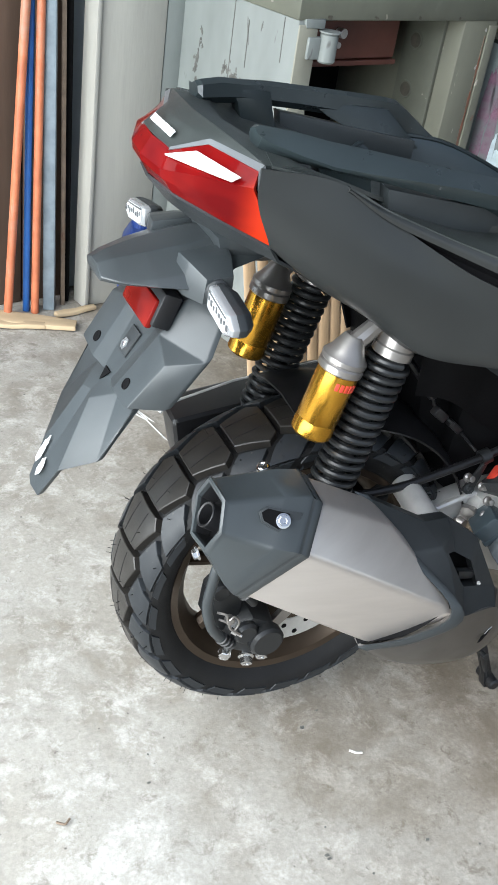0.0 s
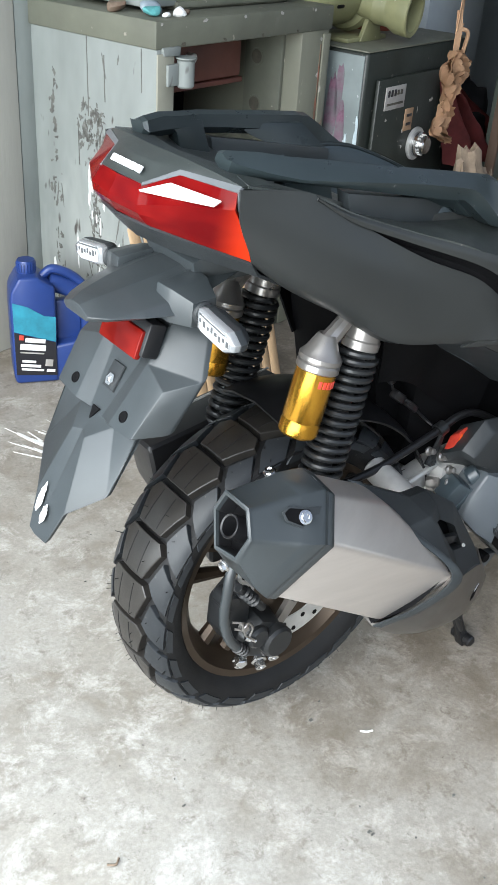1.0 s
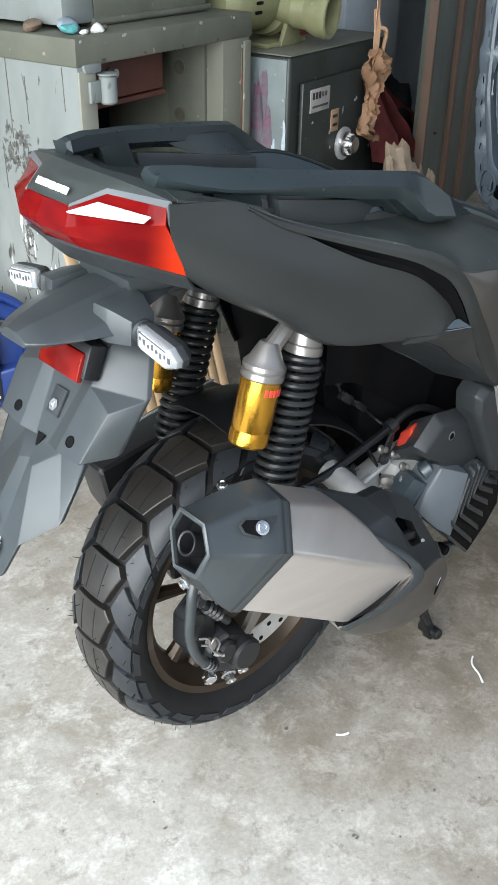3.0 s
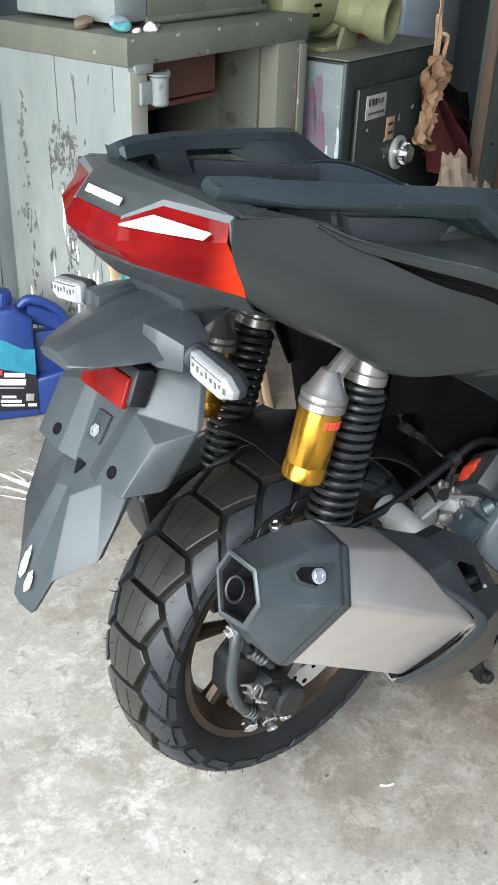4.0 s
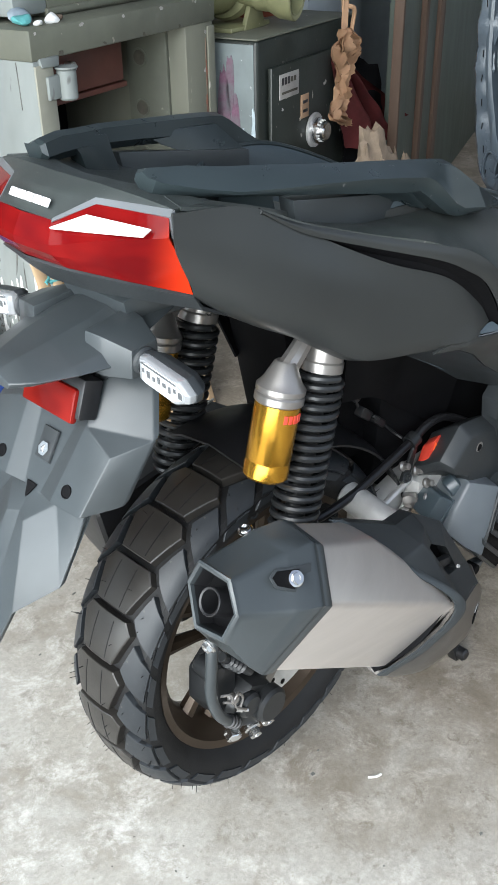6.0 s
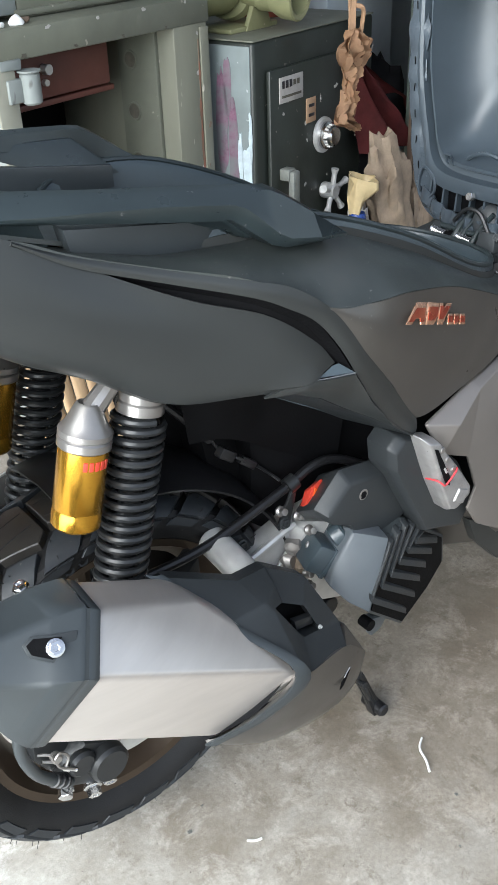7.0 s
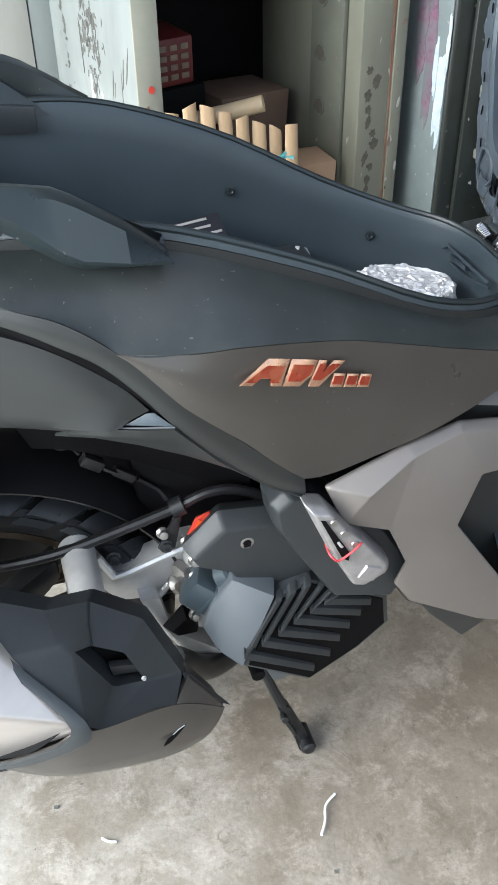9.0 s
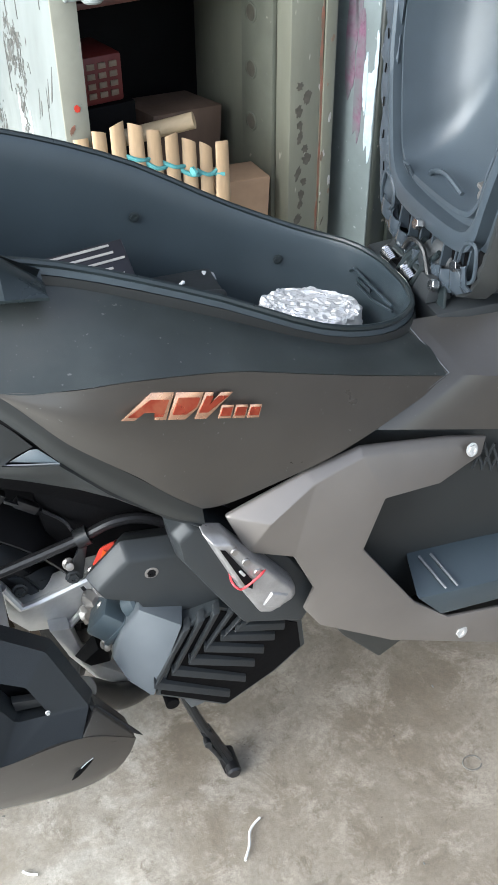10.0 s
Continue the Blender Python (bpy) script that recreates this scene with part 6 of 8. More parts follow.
    part("cover_skirt", shell([top, mids, fold], 48, 0.003, across=6, bend=False, mirror=mir), "matte", up, "folded skirt below the side cover", smooth=40)
    part("skirt_underside", shell([fold[1:], [(x - 0.050 + 0.1 * max(0.0, x - 0.2), y + 0.075, z + 0.004) for x, y, z in fold[1:]]], 24, 0.003, bend=False, mirror=mir), "plastic", up)
    # added black sheet, hides the tub and stands in for shade
    part("skirt_filler", shell([[(x - 0.050 + 0.1 * max(0.0, x - 0.2), y + 0.075, z + 0.012) for x, y, z in fold], [(x - 0.02, y + 0.105, z - 0.09) for x, y, z in fold]], 24, 0.003, mirror=mir), "deep", up)
    lg = hull([[(0.190, -0.2120, 0.6790), (0.196, -0.2140, 0.6800), (0.2105, -0.2225, 0.6682), (0.172, -0.2110, 0.6705)], [(0.192, -0.2070, 0.6750), (0.198, -0.2090, 0.6760), (0.2085, -0.2180, 0.6652), (0.176, -0.2070, 0.6675)]], 0.0004)
    part("slit_ledge", flip(lg) if mir else lg, "tub", up)
    part("ledge_edge", tube([(x, -y if mir else y, z) for x, y, z in [(0.165, -0.2120, 0.6702), (0.187, -0.2178, 0.6692), (0.2108, -0.2228, 0.6678)]], 0.0007, 6), "trimgrey", up)
    # black sheet paints the dark of the slit
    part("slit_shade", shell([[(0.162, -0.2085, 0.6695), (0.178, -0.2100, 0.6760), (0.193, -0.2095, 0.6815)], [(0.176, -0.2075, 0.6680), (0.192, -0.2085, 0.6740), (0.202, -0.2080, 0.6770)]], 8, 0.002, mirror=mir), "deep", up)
    return up


build_panels(-1)
build_panels(1)


def build_badge():
    """Red emblem plates with copper edges: slanted plain shapes, the short ones smaller."""
    a, b = Vector((0.263, -0.2300, 0.7025)), Vector((0.390, -0.2050, 0.656))
    ex = (b - a).normalized()
    ez = Vector((0.12, 0.35, 1.0))
    ez = (ez - ex * ez.dot(ex)).normalized()
    ny = ex.cross(ez)
    m = Matrix((ex, ez, ny)).transposed().to_4x4()
    m.translation = a + ny * 0.0095 - ex * 0.0065 + ez * 0.0020
    shapes = [[(0.0, 0.0), (0.012, 0.0), (0.018, 0.006), (0.030, 0.006), (0.030, 0.0), (0.040, 0.0), (0.045, 0.0225), (0.024, 0.0225)],
              [(0.042, 0.0), (0.058, 0.0), (0.070, 0.010), (0.073, 0.0225), (0.047, 0.0225)],
              [(0.067, 0.0), (0.078, 0.0), (0.102, 0.0225), (0.090, 0.0225), (0.079, 0.011), (0.083, 0.0225), (0.0745, 0.0225)]]
    for k in range(3):
        x = 0.090 + k * 0.0145
        shapes.append([(x, 0.0), (x + 0.0125, 0.0), (x + 0.0145, 0.0115), (x + 0.002, 0.0115)])
    t = None
    for k, sh in enumerate(shapes):
        edge = part("badge" if t is None else "badge_plate", prism(sh, 0.0014, m, 0.0002), "copper", scooter if t is None else t, "red and copper slanted emblem" if t is None else "")
        t = t or edge
        cx, cy = sum(p[0] for p in sh) / len(sh), sum(p[1] for p in sh) / len(sh)
        inner = [(cx + (x - cx) * 0.78, cy + (y - cy) * 0.62) for x, y in sh]
        part("badge_face", prism(inner, 0.0010, m @ pose(0, 0, 0.0010)), "badge", t)


build_badge()


def build_fender():
    P = dict(h=(-0.2290, -0.047, 0.6600), k=(-0.2370, -0.092, 0.6475), m=(-0.2730, -0.084, 0.5940), n=(-0.2745, -0.038, 0.5915), i=(-0.1990, -0.051, 0.7035), j=(-0.2000, -0.111, 0.6580), l=(-0.2360, -0.103, 0.5980), jt=(-0.1680, -0.078, 0.7050),
             g0=(-0.2270, -0.028, 0.6540), g1=(-0.2680, -0.013, 0.5880), c0=(-0.2270, 0.0, 0.6540), c1=(-0.2680, 0.0, 0.5880), hu=(-0.2060, -0.044, 0.6950), gu=(-0.2060, -0.028, 0.6850), cu=(-0.2060, 0.0, 0.6850),
             p6=(-0.2600, -0.080, 0.5960), q6=(-0.2660, -0.038, 0.5860), t1=(-0.2920, -0.014, 0.5680), t2=(-0.2990, -0.076, 0.5230), r4=(-0.3310, -0.034, 0.4860), t3=(-0.3540, 0.0, 0.4470), t4=(-0.3500, -0.021, 0.4440), tc=(-0.2860, 0.0, 0.5700))
    fs = ["h k m n", "h n g1 g0", "g0 g1 c1 c0", "h k j", "k j l m", "h j jt i", "h g0 gu hu", "g0 c0 cu gu", "h hu i", "q6 p6 t2", "q6 t2 r4 t1", "g1 q6 t1 tc c1", "tc t1 r4 t4 t3", "m l p6"]
    bms = []
    for mir in (1, -1):
        bm = bmesh.new()
        v = {k: bm.verts.new((p[0], p[1] * mir, p[2])) for k, p in P.items()}
        faces = [bm.faces.new([v[k] for k in f.split()]) for f in fs]
        bmesh.ops.recalc_face_normals(bm, faces=bm.faces)
        r = bmesh.ops.extrude_face_region(bm, geom=faces)
        bmesh.ops.translate(bm, vec=(0.008, 0, 0.003), verts=[g for g in r["geom"] if isinstance(g, bmesh.types.BMVert)])
        bmesh.ops.recalc_face_normals(bm, faces=bm.faces)
        bmesh.ops.bevel(bm, geom=[e for e in bm.edges if e.calc_face_angle(0) > 0.12 and abs(e.verts[0].co.y) + abs(e.verts[1].co.y) > 0.001], offset=0.0016, segments=2, affect='EDGES', profile=0.5)
        bms.append(bm)
    f = part("plate_holder", join(*bms), "fender", scooter, "dark grey faceted number plate holder, plate missing", smooth=25)
    # mount holes laid on as black discs, their shade in the colour
    for y in (-0.055, 0.055):
        part("mount_hole", lathe([(0, 0.0004), (0.0052, 0.0004), (0.0058, 0.0012), (0.0066, 0.0010), (0.0070, 0.0)], frame_to((-0.2642, y, 0.6073), (-0.3473, y, 0.6629)), 14), "deep", f)
    bolt((-0.2460, -0.002, 0.6240), (-0.83, 0, 0.556), 0.0080, "plate_bolt", f, head=0.006)
    part("bolt_pad", hull([[(-0.2355, -0.013, 0.6430), (-0.2355, 0.011, 0.6430), (-0.2525, 0.011, 0.6145), (-0.2525, -0.013, 0.6145)], [(-0.2375, -0.012, 0.6440), (-0.2375, 0.010, 0.6440), (-0.2540, 0.010, 0.6165), (-0.2540, -0.012, 0.6165)]], 0.0005), "plastic", f)
    # drain hole laid on as a black sheet
    part("drain_hole", hull([[(-0.2655, 0.009, 0.5935), (-0.2655, -0.006, 0.5935), (-0.2755, 0.003, 0.5785)], [(-0.2668, 0.009, 0.5942), (-0.2668, -0.006, 0.5942), (-0.2768, 0.003, 0.5792)]]), "deep", f)
    for dy, k, ln in ((0.012, 0.76, 0.034), (-0.006, 0.84, 0.024)):
        p = Vector((-0.272, 0, 0.592)).lerp(Vector((-0.352, 0, 0.450)), k)
        bm = blotch(0.010, ln, 40 + k, 0.0012, 0.5)
        part("sticker", bm, "white", f, "worn white sticker", m=pose(p.x - 0.0034, dy, p.z + 0.002) @ pose(0, 0, 0, 0, 29.5, 0) @ pose(0, 0, 0, 0, 0, -90))
    part("reflector", box((0.008, 0.080, 0.034), pose(-0.2370, -0.008, 0.6840, 0, 20, 0), 0.003), "reflector", f, "red rear reflector")
    part("reflector_frame", box((0.022, 0.088, 0.040), pose(-0.2240, -0.010, 0.6880, 0, 20, 0), 0.003), "hose", f)
    # hood
    secs = [(-0.10, 0.050, 0.764, 0.746), (-0.155, 0.062, 0.760, 0.734), (-0.195, 0.074, 0.752, 0.716), (-0.24, 0.064, 0.743, 0.717), (-0.272, 0.046, 0.735, 0.715), (-0.290, 0.028, 0.728, 0.714)]
    rings = []
    for x, w, zt, zb in secs:
        rings.append([(x, -w, zb + 0.006), (x, -w * 0.86, max(zt - 0.014, zb + 0.0085)), (x, -w * 0.30, zt), (x, w * 0.30, zt), (x, w * 0.86, max(zt - 0.014, zb + 0.0085)), (x, w, zb + 0.006), (x, w * 0.8, zb), (x, -w * 0.8, zb)])
    hood = part("fender_hood", hull(rings, 0.003), "fender", scooter, "dark grey fender hood under the tail")
    part("neck", hull([[(-0.05, -0.06, 0.79), (-0.05, 0.06, 0.79), (-0.05, 0.05, 0.74), (-0.05, -0.05, 0.74)], [(-0.13, -0.058, 0.785), (-0.13, 0.058, 0.785), (-0.12, 0.05, 0.74), (-0.12, -0.05, 0.74)], [(-0.175, -0.05, 0.768), (-0.175, 0.05, 0.768), (-0.165, 0.045, 0.74), (-0.165, -0.045, 0.74)]], 0.004), "fender", hood)
    part("inner_plate", hull([[(-0.17, -0.050, 0.735), (-0.17, 0.050, 0.735), (-0.205, 0.050, 0.730), (-0.205, -0.050, 0.730)], [(-0.17, -0.055, 0.685), (-0.17, 0.055, 0.685), (-0.200, 0.050, 0.690), (-0.200, -0.050, 0.690)]], 0.003), "plastic", hood)
    for s in (-1, 1):
        arm = hull([[(-0.160, s * 0.036, 0.758), (-0.214, s * 0.040, 0.752), (-0.218, s * 0.040, 0.716), (-0.160, s * 0.036, 0.712)], [(-0.162, s * 0.060, 0.755), (-0.210, s * 0.062, 0.750), (-0.214, s * 0.062, 0.712), (-0.162, s * 0.060, 0.708)], [(-0.170, s * 0.090, 0.744), (-0.200, s * 0.090, 0.742), (-0.202, s * 0.090, 0.714), (-0.170, s * 0.090, 0.712)]], 0.003)
        stalk = part("signal_arm", arm, "fender", hood, smooth=30)
        part("signal_neck", lathe([(0, 0), (0.0130, 0), (0.0135, 0.004), (0.0115, 0.006), (0.0115, 0.010), (0.0130, 0.012), (0, 0.013)], frame_to((-0.187, s * 0.088, 0.729), (-0.189, s * 0.112, 0.727)), 20), "plastic", stalk)
        # slim six-sided lamp, drooping a little outwards
        hexa = [(0.099, 0.7420), (0.098, 0.7205), (0.105, 0.7175), (0.152, 0.7095), (0.167, 0.7160), (0.169, 0.7245), (0.156, 0.7355), (0.107, 0.7435)]
        cy, cz = 0.134, 0.7265

        def ringat(x, k):
            return [(x, s * (cy + (y - cy) * k), cz + (z - cz) * k) for y, z in hexa]
        sg = part("turn_signal", hull([ringat(-0.176, 0.70), ringat(-0.186, 0.98), ringat(-0.1945, 1.0)], 0.0010), "plastic", scooter, "slim rear turn signal with clear lens")
        part("signal_lens", hull([ringat(-0.1940, 0.97), ringat(-0.2005, 0.94), ringat(-0.2035, 0.84)], 0.0008), "clearlens", sg, "clear lens")
        part("led_board", hull([ringat(-0.2036, 0.76), ringat(-0.2042, 0.74)]), "signalwhite", sg)
        for k in range(8):
            y = 0.110 + 0.0068 * k
            part("led", box((0.0008, 0.0030 + 0.0012 * (k % 3 == 1), 0.0042 + 0.0022 * (k % 2)), pose(-0.2045, s * y, cz + 0.0016 - 0.16 * (y - cy) - 0.0012 * (k % 3)), 0.0003), "signalgrey", sg)
        part("lens_bar", box((0.0008, 0.046, 0.0016), pose(-0.2045, s * 0.130, cz + 0.0085, s * -9.5, 0, 0), 0.0003), "signalgrey", sg)


build_fender()


def build_tub():
    """Open storage tub with its rim."""
    def loop(inset, dz, n=72):
        # half outline (x, half width, height)
        half = [(0.04, 0.0, 0.800), (0.042, 0.06, 0.801), (0.06, 0.110, 0.806), (0.11, 0.136, 0.816), (0.18, 0.146, 0.813), (0.25, 0.152, 0.797), (0.36, 0.155, 0.752), (0.47, 0.143, 0.692), (0.55, 0.115, 0.660), (0.600, 0.078, 0.650), (0.617, 0.035, 0.648), (0.619, 0.0, 0.648)]
        ring = [(x, -y, z) for x, y, z in half] + [(x, y, z) for x, y, z in reversed(half[1:-1])]
        pts = catmull(ring, n, closed=True)
        cx = 0.30
        return [Vector((p.x + (cx - p.x) * inset * 0.35, p.y * (1 - inset), p.z + dz)) for p in pts]
    bm = bmesh.new()
    rows = [loop(-0.012, -0.006), loop(0.0, 0.0), loop(0.03, 0.0), loop(0.05, -0.006), loop(0.07, -0.03), loop(0.12, -0.10)]
    flo = []
    for p in loop(0.20, -0.2):
        flo.append(Vector((p.x, p.y, 0.54 + 0.12 * max(0.0, (0.3 - p.x)) / 0.2)))
    rows.append(flo)
    rows.append([Vector((0.30 + (p.x - 0.30) * 0.05, p.y * 0.05, 0.55)) for p in flo])
    grid_faces(bm, rows, wrap=True)
    tub = part("storage_tub", bm, "tub", scooter, "open dark plastic under-seat storage tub", smooth=50)
    sk = bmesh.new()
    grid_faces(sk, [loop(-0.036, -0.030), loop(-0.030, -0.014), loop(-0.022, -0.006), loop(-0.010, -0.007)], wrap=True)
    part("rim_skirt", sk, "matte", tub, "dark skirt below the rim", smooth=60)
    part("rim_seal", tube([p for p in loop(0.012, 0.002)], 0.0034, 8, closed=True), "rail", tub)
    for p in ((0.364, 0.1370, 0.695), (0.524, 0.110, 0.628)):
        bolt(p, (0, -1, 0.15), 0.0046, "tub_bolt", tub, "rail", head=0.002)
    part("latch", join(tube([(0.598, 0.089, 0.597), (0.598, 0.077, 0.614), (0.598, 0.057, 0.629), (0.598, 0.015, 0.629), (0.598, -0.038, 0.631)], 0.0018, 8), tube([(0.600, 0.052, 0.611), (0.600, 0.014, 0.612), (0.600, -0.037, 0.624)], 0.0014, 8), hull([[(0.596, 0.045, 0.625), (0.596, 0.011, 0.627), (0.596, 0.010, 0.622), (0.596, 0.044, 0.620)], [(0.604, 0.057, 0.617), (0.604, 0.023, 0.620), (0.604, 0.022, 0.615), (0.604, 0.056, 0.612)]])), "tub", tub, "moulded latch frame")
    part("battery_cover", box((0.11, 0.08, 0.10), pose(0.385, 0.070, 0.585), 0.006), "plastic", tub)
    part("tool_case", box((0.075, 0.012, 0.03), pose(0.400, 0.045, 0.628, 0, 8, 0), 0.003), "plastic", tub)
    part("terminal", box((0.016, 0.014, 0.018), pose(0.432, 0.095, 0.625, 10, 20, 0), 0.002), "foil", tub)
    part("tie_bar", tube([(0.36, 0.05, 0.632), (0.40, 0.075, 0.640)], 0.002, 6), "white", tub)
    part("tool_tray", box((0.12, 0.16, 0.02), pose(0.24, 0.02, 0.640, 0, 6, 0), 0.004), "plastic", tub)
    return tub


build_tub()
fo = bmesh.new()
bmesh.ops.create_icosphere(fo, subdivisions=5, radius=0.5)
for v in fo.verts:
    v.co *= 1 + 0.14 * noise.noise(v.co * 5) + 0.07 * abs(noise.noise(v.co * 14)) + 0.05 * abs(noise.noise(v.co * 31))
for v in fo.verts:
    v.co.z = max(-0.3, min(0.15 + 0.05 * abs(noise.noise(v.co * 9)) + 0.035 * abs(noise.noise(v.co * 26)), v.co.z))
fo.transform(Matrix.Diagonal((0.112, 0.078, 0.10, 1)))
tagged(part("foil_parcel", fo, "foil", m=pose(0.530, 0.024, 0.596, 0, 4, -22), smooth=18), "crumpled silver foil parcel lying in the storage tub", "parcel")
bk = part("booklet", box((0.105, 0.055, 0.008), None, 0.001), "blacklabel", m=pose(0.292, 0.085, 0.664, 34, -4, 4))
tagged(bk, "black printed booklet lying in the storage tub", "booklet")
for k in range(6):
    part("print_bar", box((0.09 - 0.012 * (k % 3), 0.0030, 0.0008), pose(0.004 * (k % 2), -0.022 + 0.009 * k, 0.0045), 0.0002), "label", bk)


def build_seat():
    """Seat tipped up at the front: its underside faces the rear."""
    yc = -0.018

    def half(z):
        return float(np.interp(z, (0.66, 0.675, 0.70, 0.755, 0.85, 1.0, 1.25), (0.070, 0.098, 0.115, 0.128, 0.142, 0.150, 0.140)))

    def lean(z):
        return 0.648 + 0.05 * max(0.0, z - 0.80)
    zs = [0.660, 0.668, 0.68, 0.70, 0.73, 0.77, 0.82, 0.88, 0.95, 1.05, 1.15, 1.25]
    bm = bmesh.new()
    rows = []
    for z in zs:
        h, x = half(z), lean(z)
        rows.append([(x + 0.008, yc - h, z), (x + 0.05, yc - h * 1.06, z), (x + 0.11, yc - h * 0.9, z), (x + 0.13, yc, z), (x + 0.11, yc + h * 0.9, z), (x + 0.05, yc + h * 1.06, z), (x + 0.008, yc + h, z)])
    grid_faces(bm, rows)
    seat = part("seat_cushion", bm, "plastic", scooter, "upright open seat with grey plastic underside", smooth=60)
    # pan: ridge loop, then a hollow behind it

    def ring(ins, dx, n=84):
        pts = []
        base = [(-0.062, 0.722), (0.0, 0.718), (0.062, 0.722), (0.086, 0.740), (0.097, 0.78), (0.110, 0.83), (0.118, 0.88), (0.124, 1.0), (0.116, 1.20), (0.0, 1.22), (-0.116, 1.20), (-0.124, 1.0), (-0.118, 0.88), (-0.110, 0.83), (-0.097, 0.78), (-0.086, 0.740)]
        for p in catmull([(0, a, b) for a, b in base], n, closed=True):
            y, z = p.y * (1 - ins), 0.97 + (p.z - 0.97) * (1 - ins)
            pts.append(Vector((lean(z) + dx, yc + y, z)))
        return pts
    bm = bmesh.new()
    grid_faces(bm, [ring(-0.13, 0.012), ring(-0.05, 0.010), ring(-0.045, -0.004), ring(0.0, -0.006), ring(0.035, -0.004), ring(0.045, 0.010), ring(0.075, 0.012), ring(0.09, 0.002), ring(0.11, 0.002), ring(0.13, 0.03), ring(0.22, 0.060), ring(0.45, 0.085), ring(0.97, 0.09)], wrap=True)
    part("seat_pan", bm, "pan", seat, "hollow grey plastic seat pan", smooth=40)
    # vinyl cover folded over the edge and stapled
    for s in (-1, 1):
        a, b, c = [], [], []
        for k in range(61):
            z = 0.664 + (1.22 - 0.664) * (k / 60)
            h = half(z)
            w = 0.010 * noise.noise(Vector((s * 5, z * 26, 0))) + 0.007 * noise.noise(Vector((s, z * 62, 2)))
            a.append((lean(z) + 0.016, yc + s * (h + 0.004), z))
            b.append((lean(z) - 0.001 + 0.6 * w, yc + s * (h - 0.006), z))
            c.append((lean(z) + 0.003 + 0.5 * w, yc + s * (h - (0.032 if s > 0 else 0.010) + w), z))
        part("cover_fold", shell([a, b, c], 60, 0.002, across=6), "vinyl" if s > 0 else "matte", seat, "folded vinyl cover edge")
        for k in range(15 if s > 0 else 0):
            z = 0.70 + 0.034 * k
            part("staple", box((0.0016, 0.0010, 0.010), pose(lean(z) - 0.0042, yc + s * (half(z) - (0.016 if s > 0 else 0.010)), z, 6 * (-1) ** k, 0, 0), 0.0004), "deep", seat)
    lo = []
    for k in range(41):
        y = -0.098 + 0.196 * k / 40
        z = 0.652 + 0.030 * abs(y / 0.1) ** 3
        w = 0.008 * abs(math.sin(y * 150)) + 0.003 * noise.noise(Vector((y * 60, 1, 0)))
        lo.append((y, z, w))
    part("cover_fold", shell([[(0.662, yc + y, z) for y, z, w in lo], [(0.646 - w * 0.5, yc + y * 0.98, z + 0.006) for y, z, w in lo], [(0.648 - w, yc + y * 0.92, z + 0.028) for y, z, w in lo]], 60, 0.002, across=5), "vinyl", seat, "pleated vinyl cover edge")
    # pockets and ribs between the pan and the hinge
    # black box behind the ribs paints the shade of the recess
    part("hinge_recess", box((0.008, 0.19, 0.045), pose(0.660, yc, 0.697), 0.003), "deep", seat)
    for k in range(8):
        y = yc - 0.084 + 0.024 * k
        part("pocket_rib", hull([[(0.644, y - 0.0015, 0.682), (0.644, y + 0.0015, 0.682), (0.662, y + 0.0015, 0.676), (0.662, y - 0.0015, 0.676)], [(0.648, y - 0.0015, 0.722), (0.648, y + 0.0015, 0.722), (0.662, y + 0.0015, 0.722), (0.662, y - 0.0015, 0.722)]]), "pan", seat)
    for s in (-1, 1):
        part("pocket_frame", tube([(0.643, yc + s * 0.100, 0.728), (0.643, yc + s * 0.103, 0.700), (0.643, yc + s * 0.090, 0.690), (0.643, yc + s * 0.074, 0.702), (0.643, yc + s * 0.077, 0.722), (0.643, yc + s * 0.090, 0.732)], 0.0022, 6, 24, closed=True), "pan", seat)
    for z in (0.955, 0.985, 1.03, 1.075):
        part("grid_rib", box((0.016, 0.20, 0.004), pose(lean(z) + 0.012, yc, z), 0.001), "pan", seat)
    for k in range(8):
        part("grid_rib", box((0.016, 0.004, 0.12), pose(lean(1.02) + 0.012, yc - 0.084 + 0.024 * k, 1.015), 0.001), "pan", seat)
    part("pan_label", box((0.002, 0.022, 0.020), pose(lean(0.888) + 0.052, yc - 0.027, 0.888, 0, -6, 8), 0.0009), "white", seat)
    part("pan_plug", join(rod((0.656, yc - 0.072, 0.770), (0.676, yc - 0.072, 0.770), 0.0065, 12, 0.002), box((0.008, 0.016, 0.005), pose(0.660, yc - 0.072, 0.778, 15, 0, 0), 0.001), box((0.008, 0.004, 0.014), pose(0.660, yc - 0.080, 0.770, 15, 0, 0), 0.001)), "cup", seat, "metal clip in the seat pan")
    part("bow_wire", tube([(0.668, yc + 0.045, 0.738), (0.662, yc + 0.03, 0.755), (0.660, yc - 0.0, 0.764), (0.660, yc - 0.035, 0.757)], 0.0028, 6, 16), "pan", seat)
    part("pan_clip", tube([(0.652, yc + 0.060, 0.742), (0.644, yc + 0.060, 0.757), (0.644, yc + 0.050, 0.757), (0.652, yc + 0.050, 0.742)], 0.0018, 6), "pan", seat)
    seat.location = (0.0, 0.006, -0.004)
    # hinge
    hinge = part("seat_hinge", hull([[(0.632, yc - 0.040, 0.640), (0.632, yc + 0.060, 0.640), (0.70, yc + 0.060, 0.64), (0.70, yc - 0.045, 0.64)], [(0.650, yc - 0.030, 0.660), (0.650, yc + 0.045, 0.660), (0.69, yc + 0.045, 0.665), (0.69, yc - 0.035, 0.665)]], 0.003), "deep", scooter, "black seat hinge with springs")
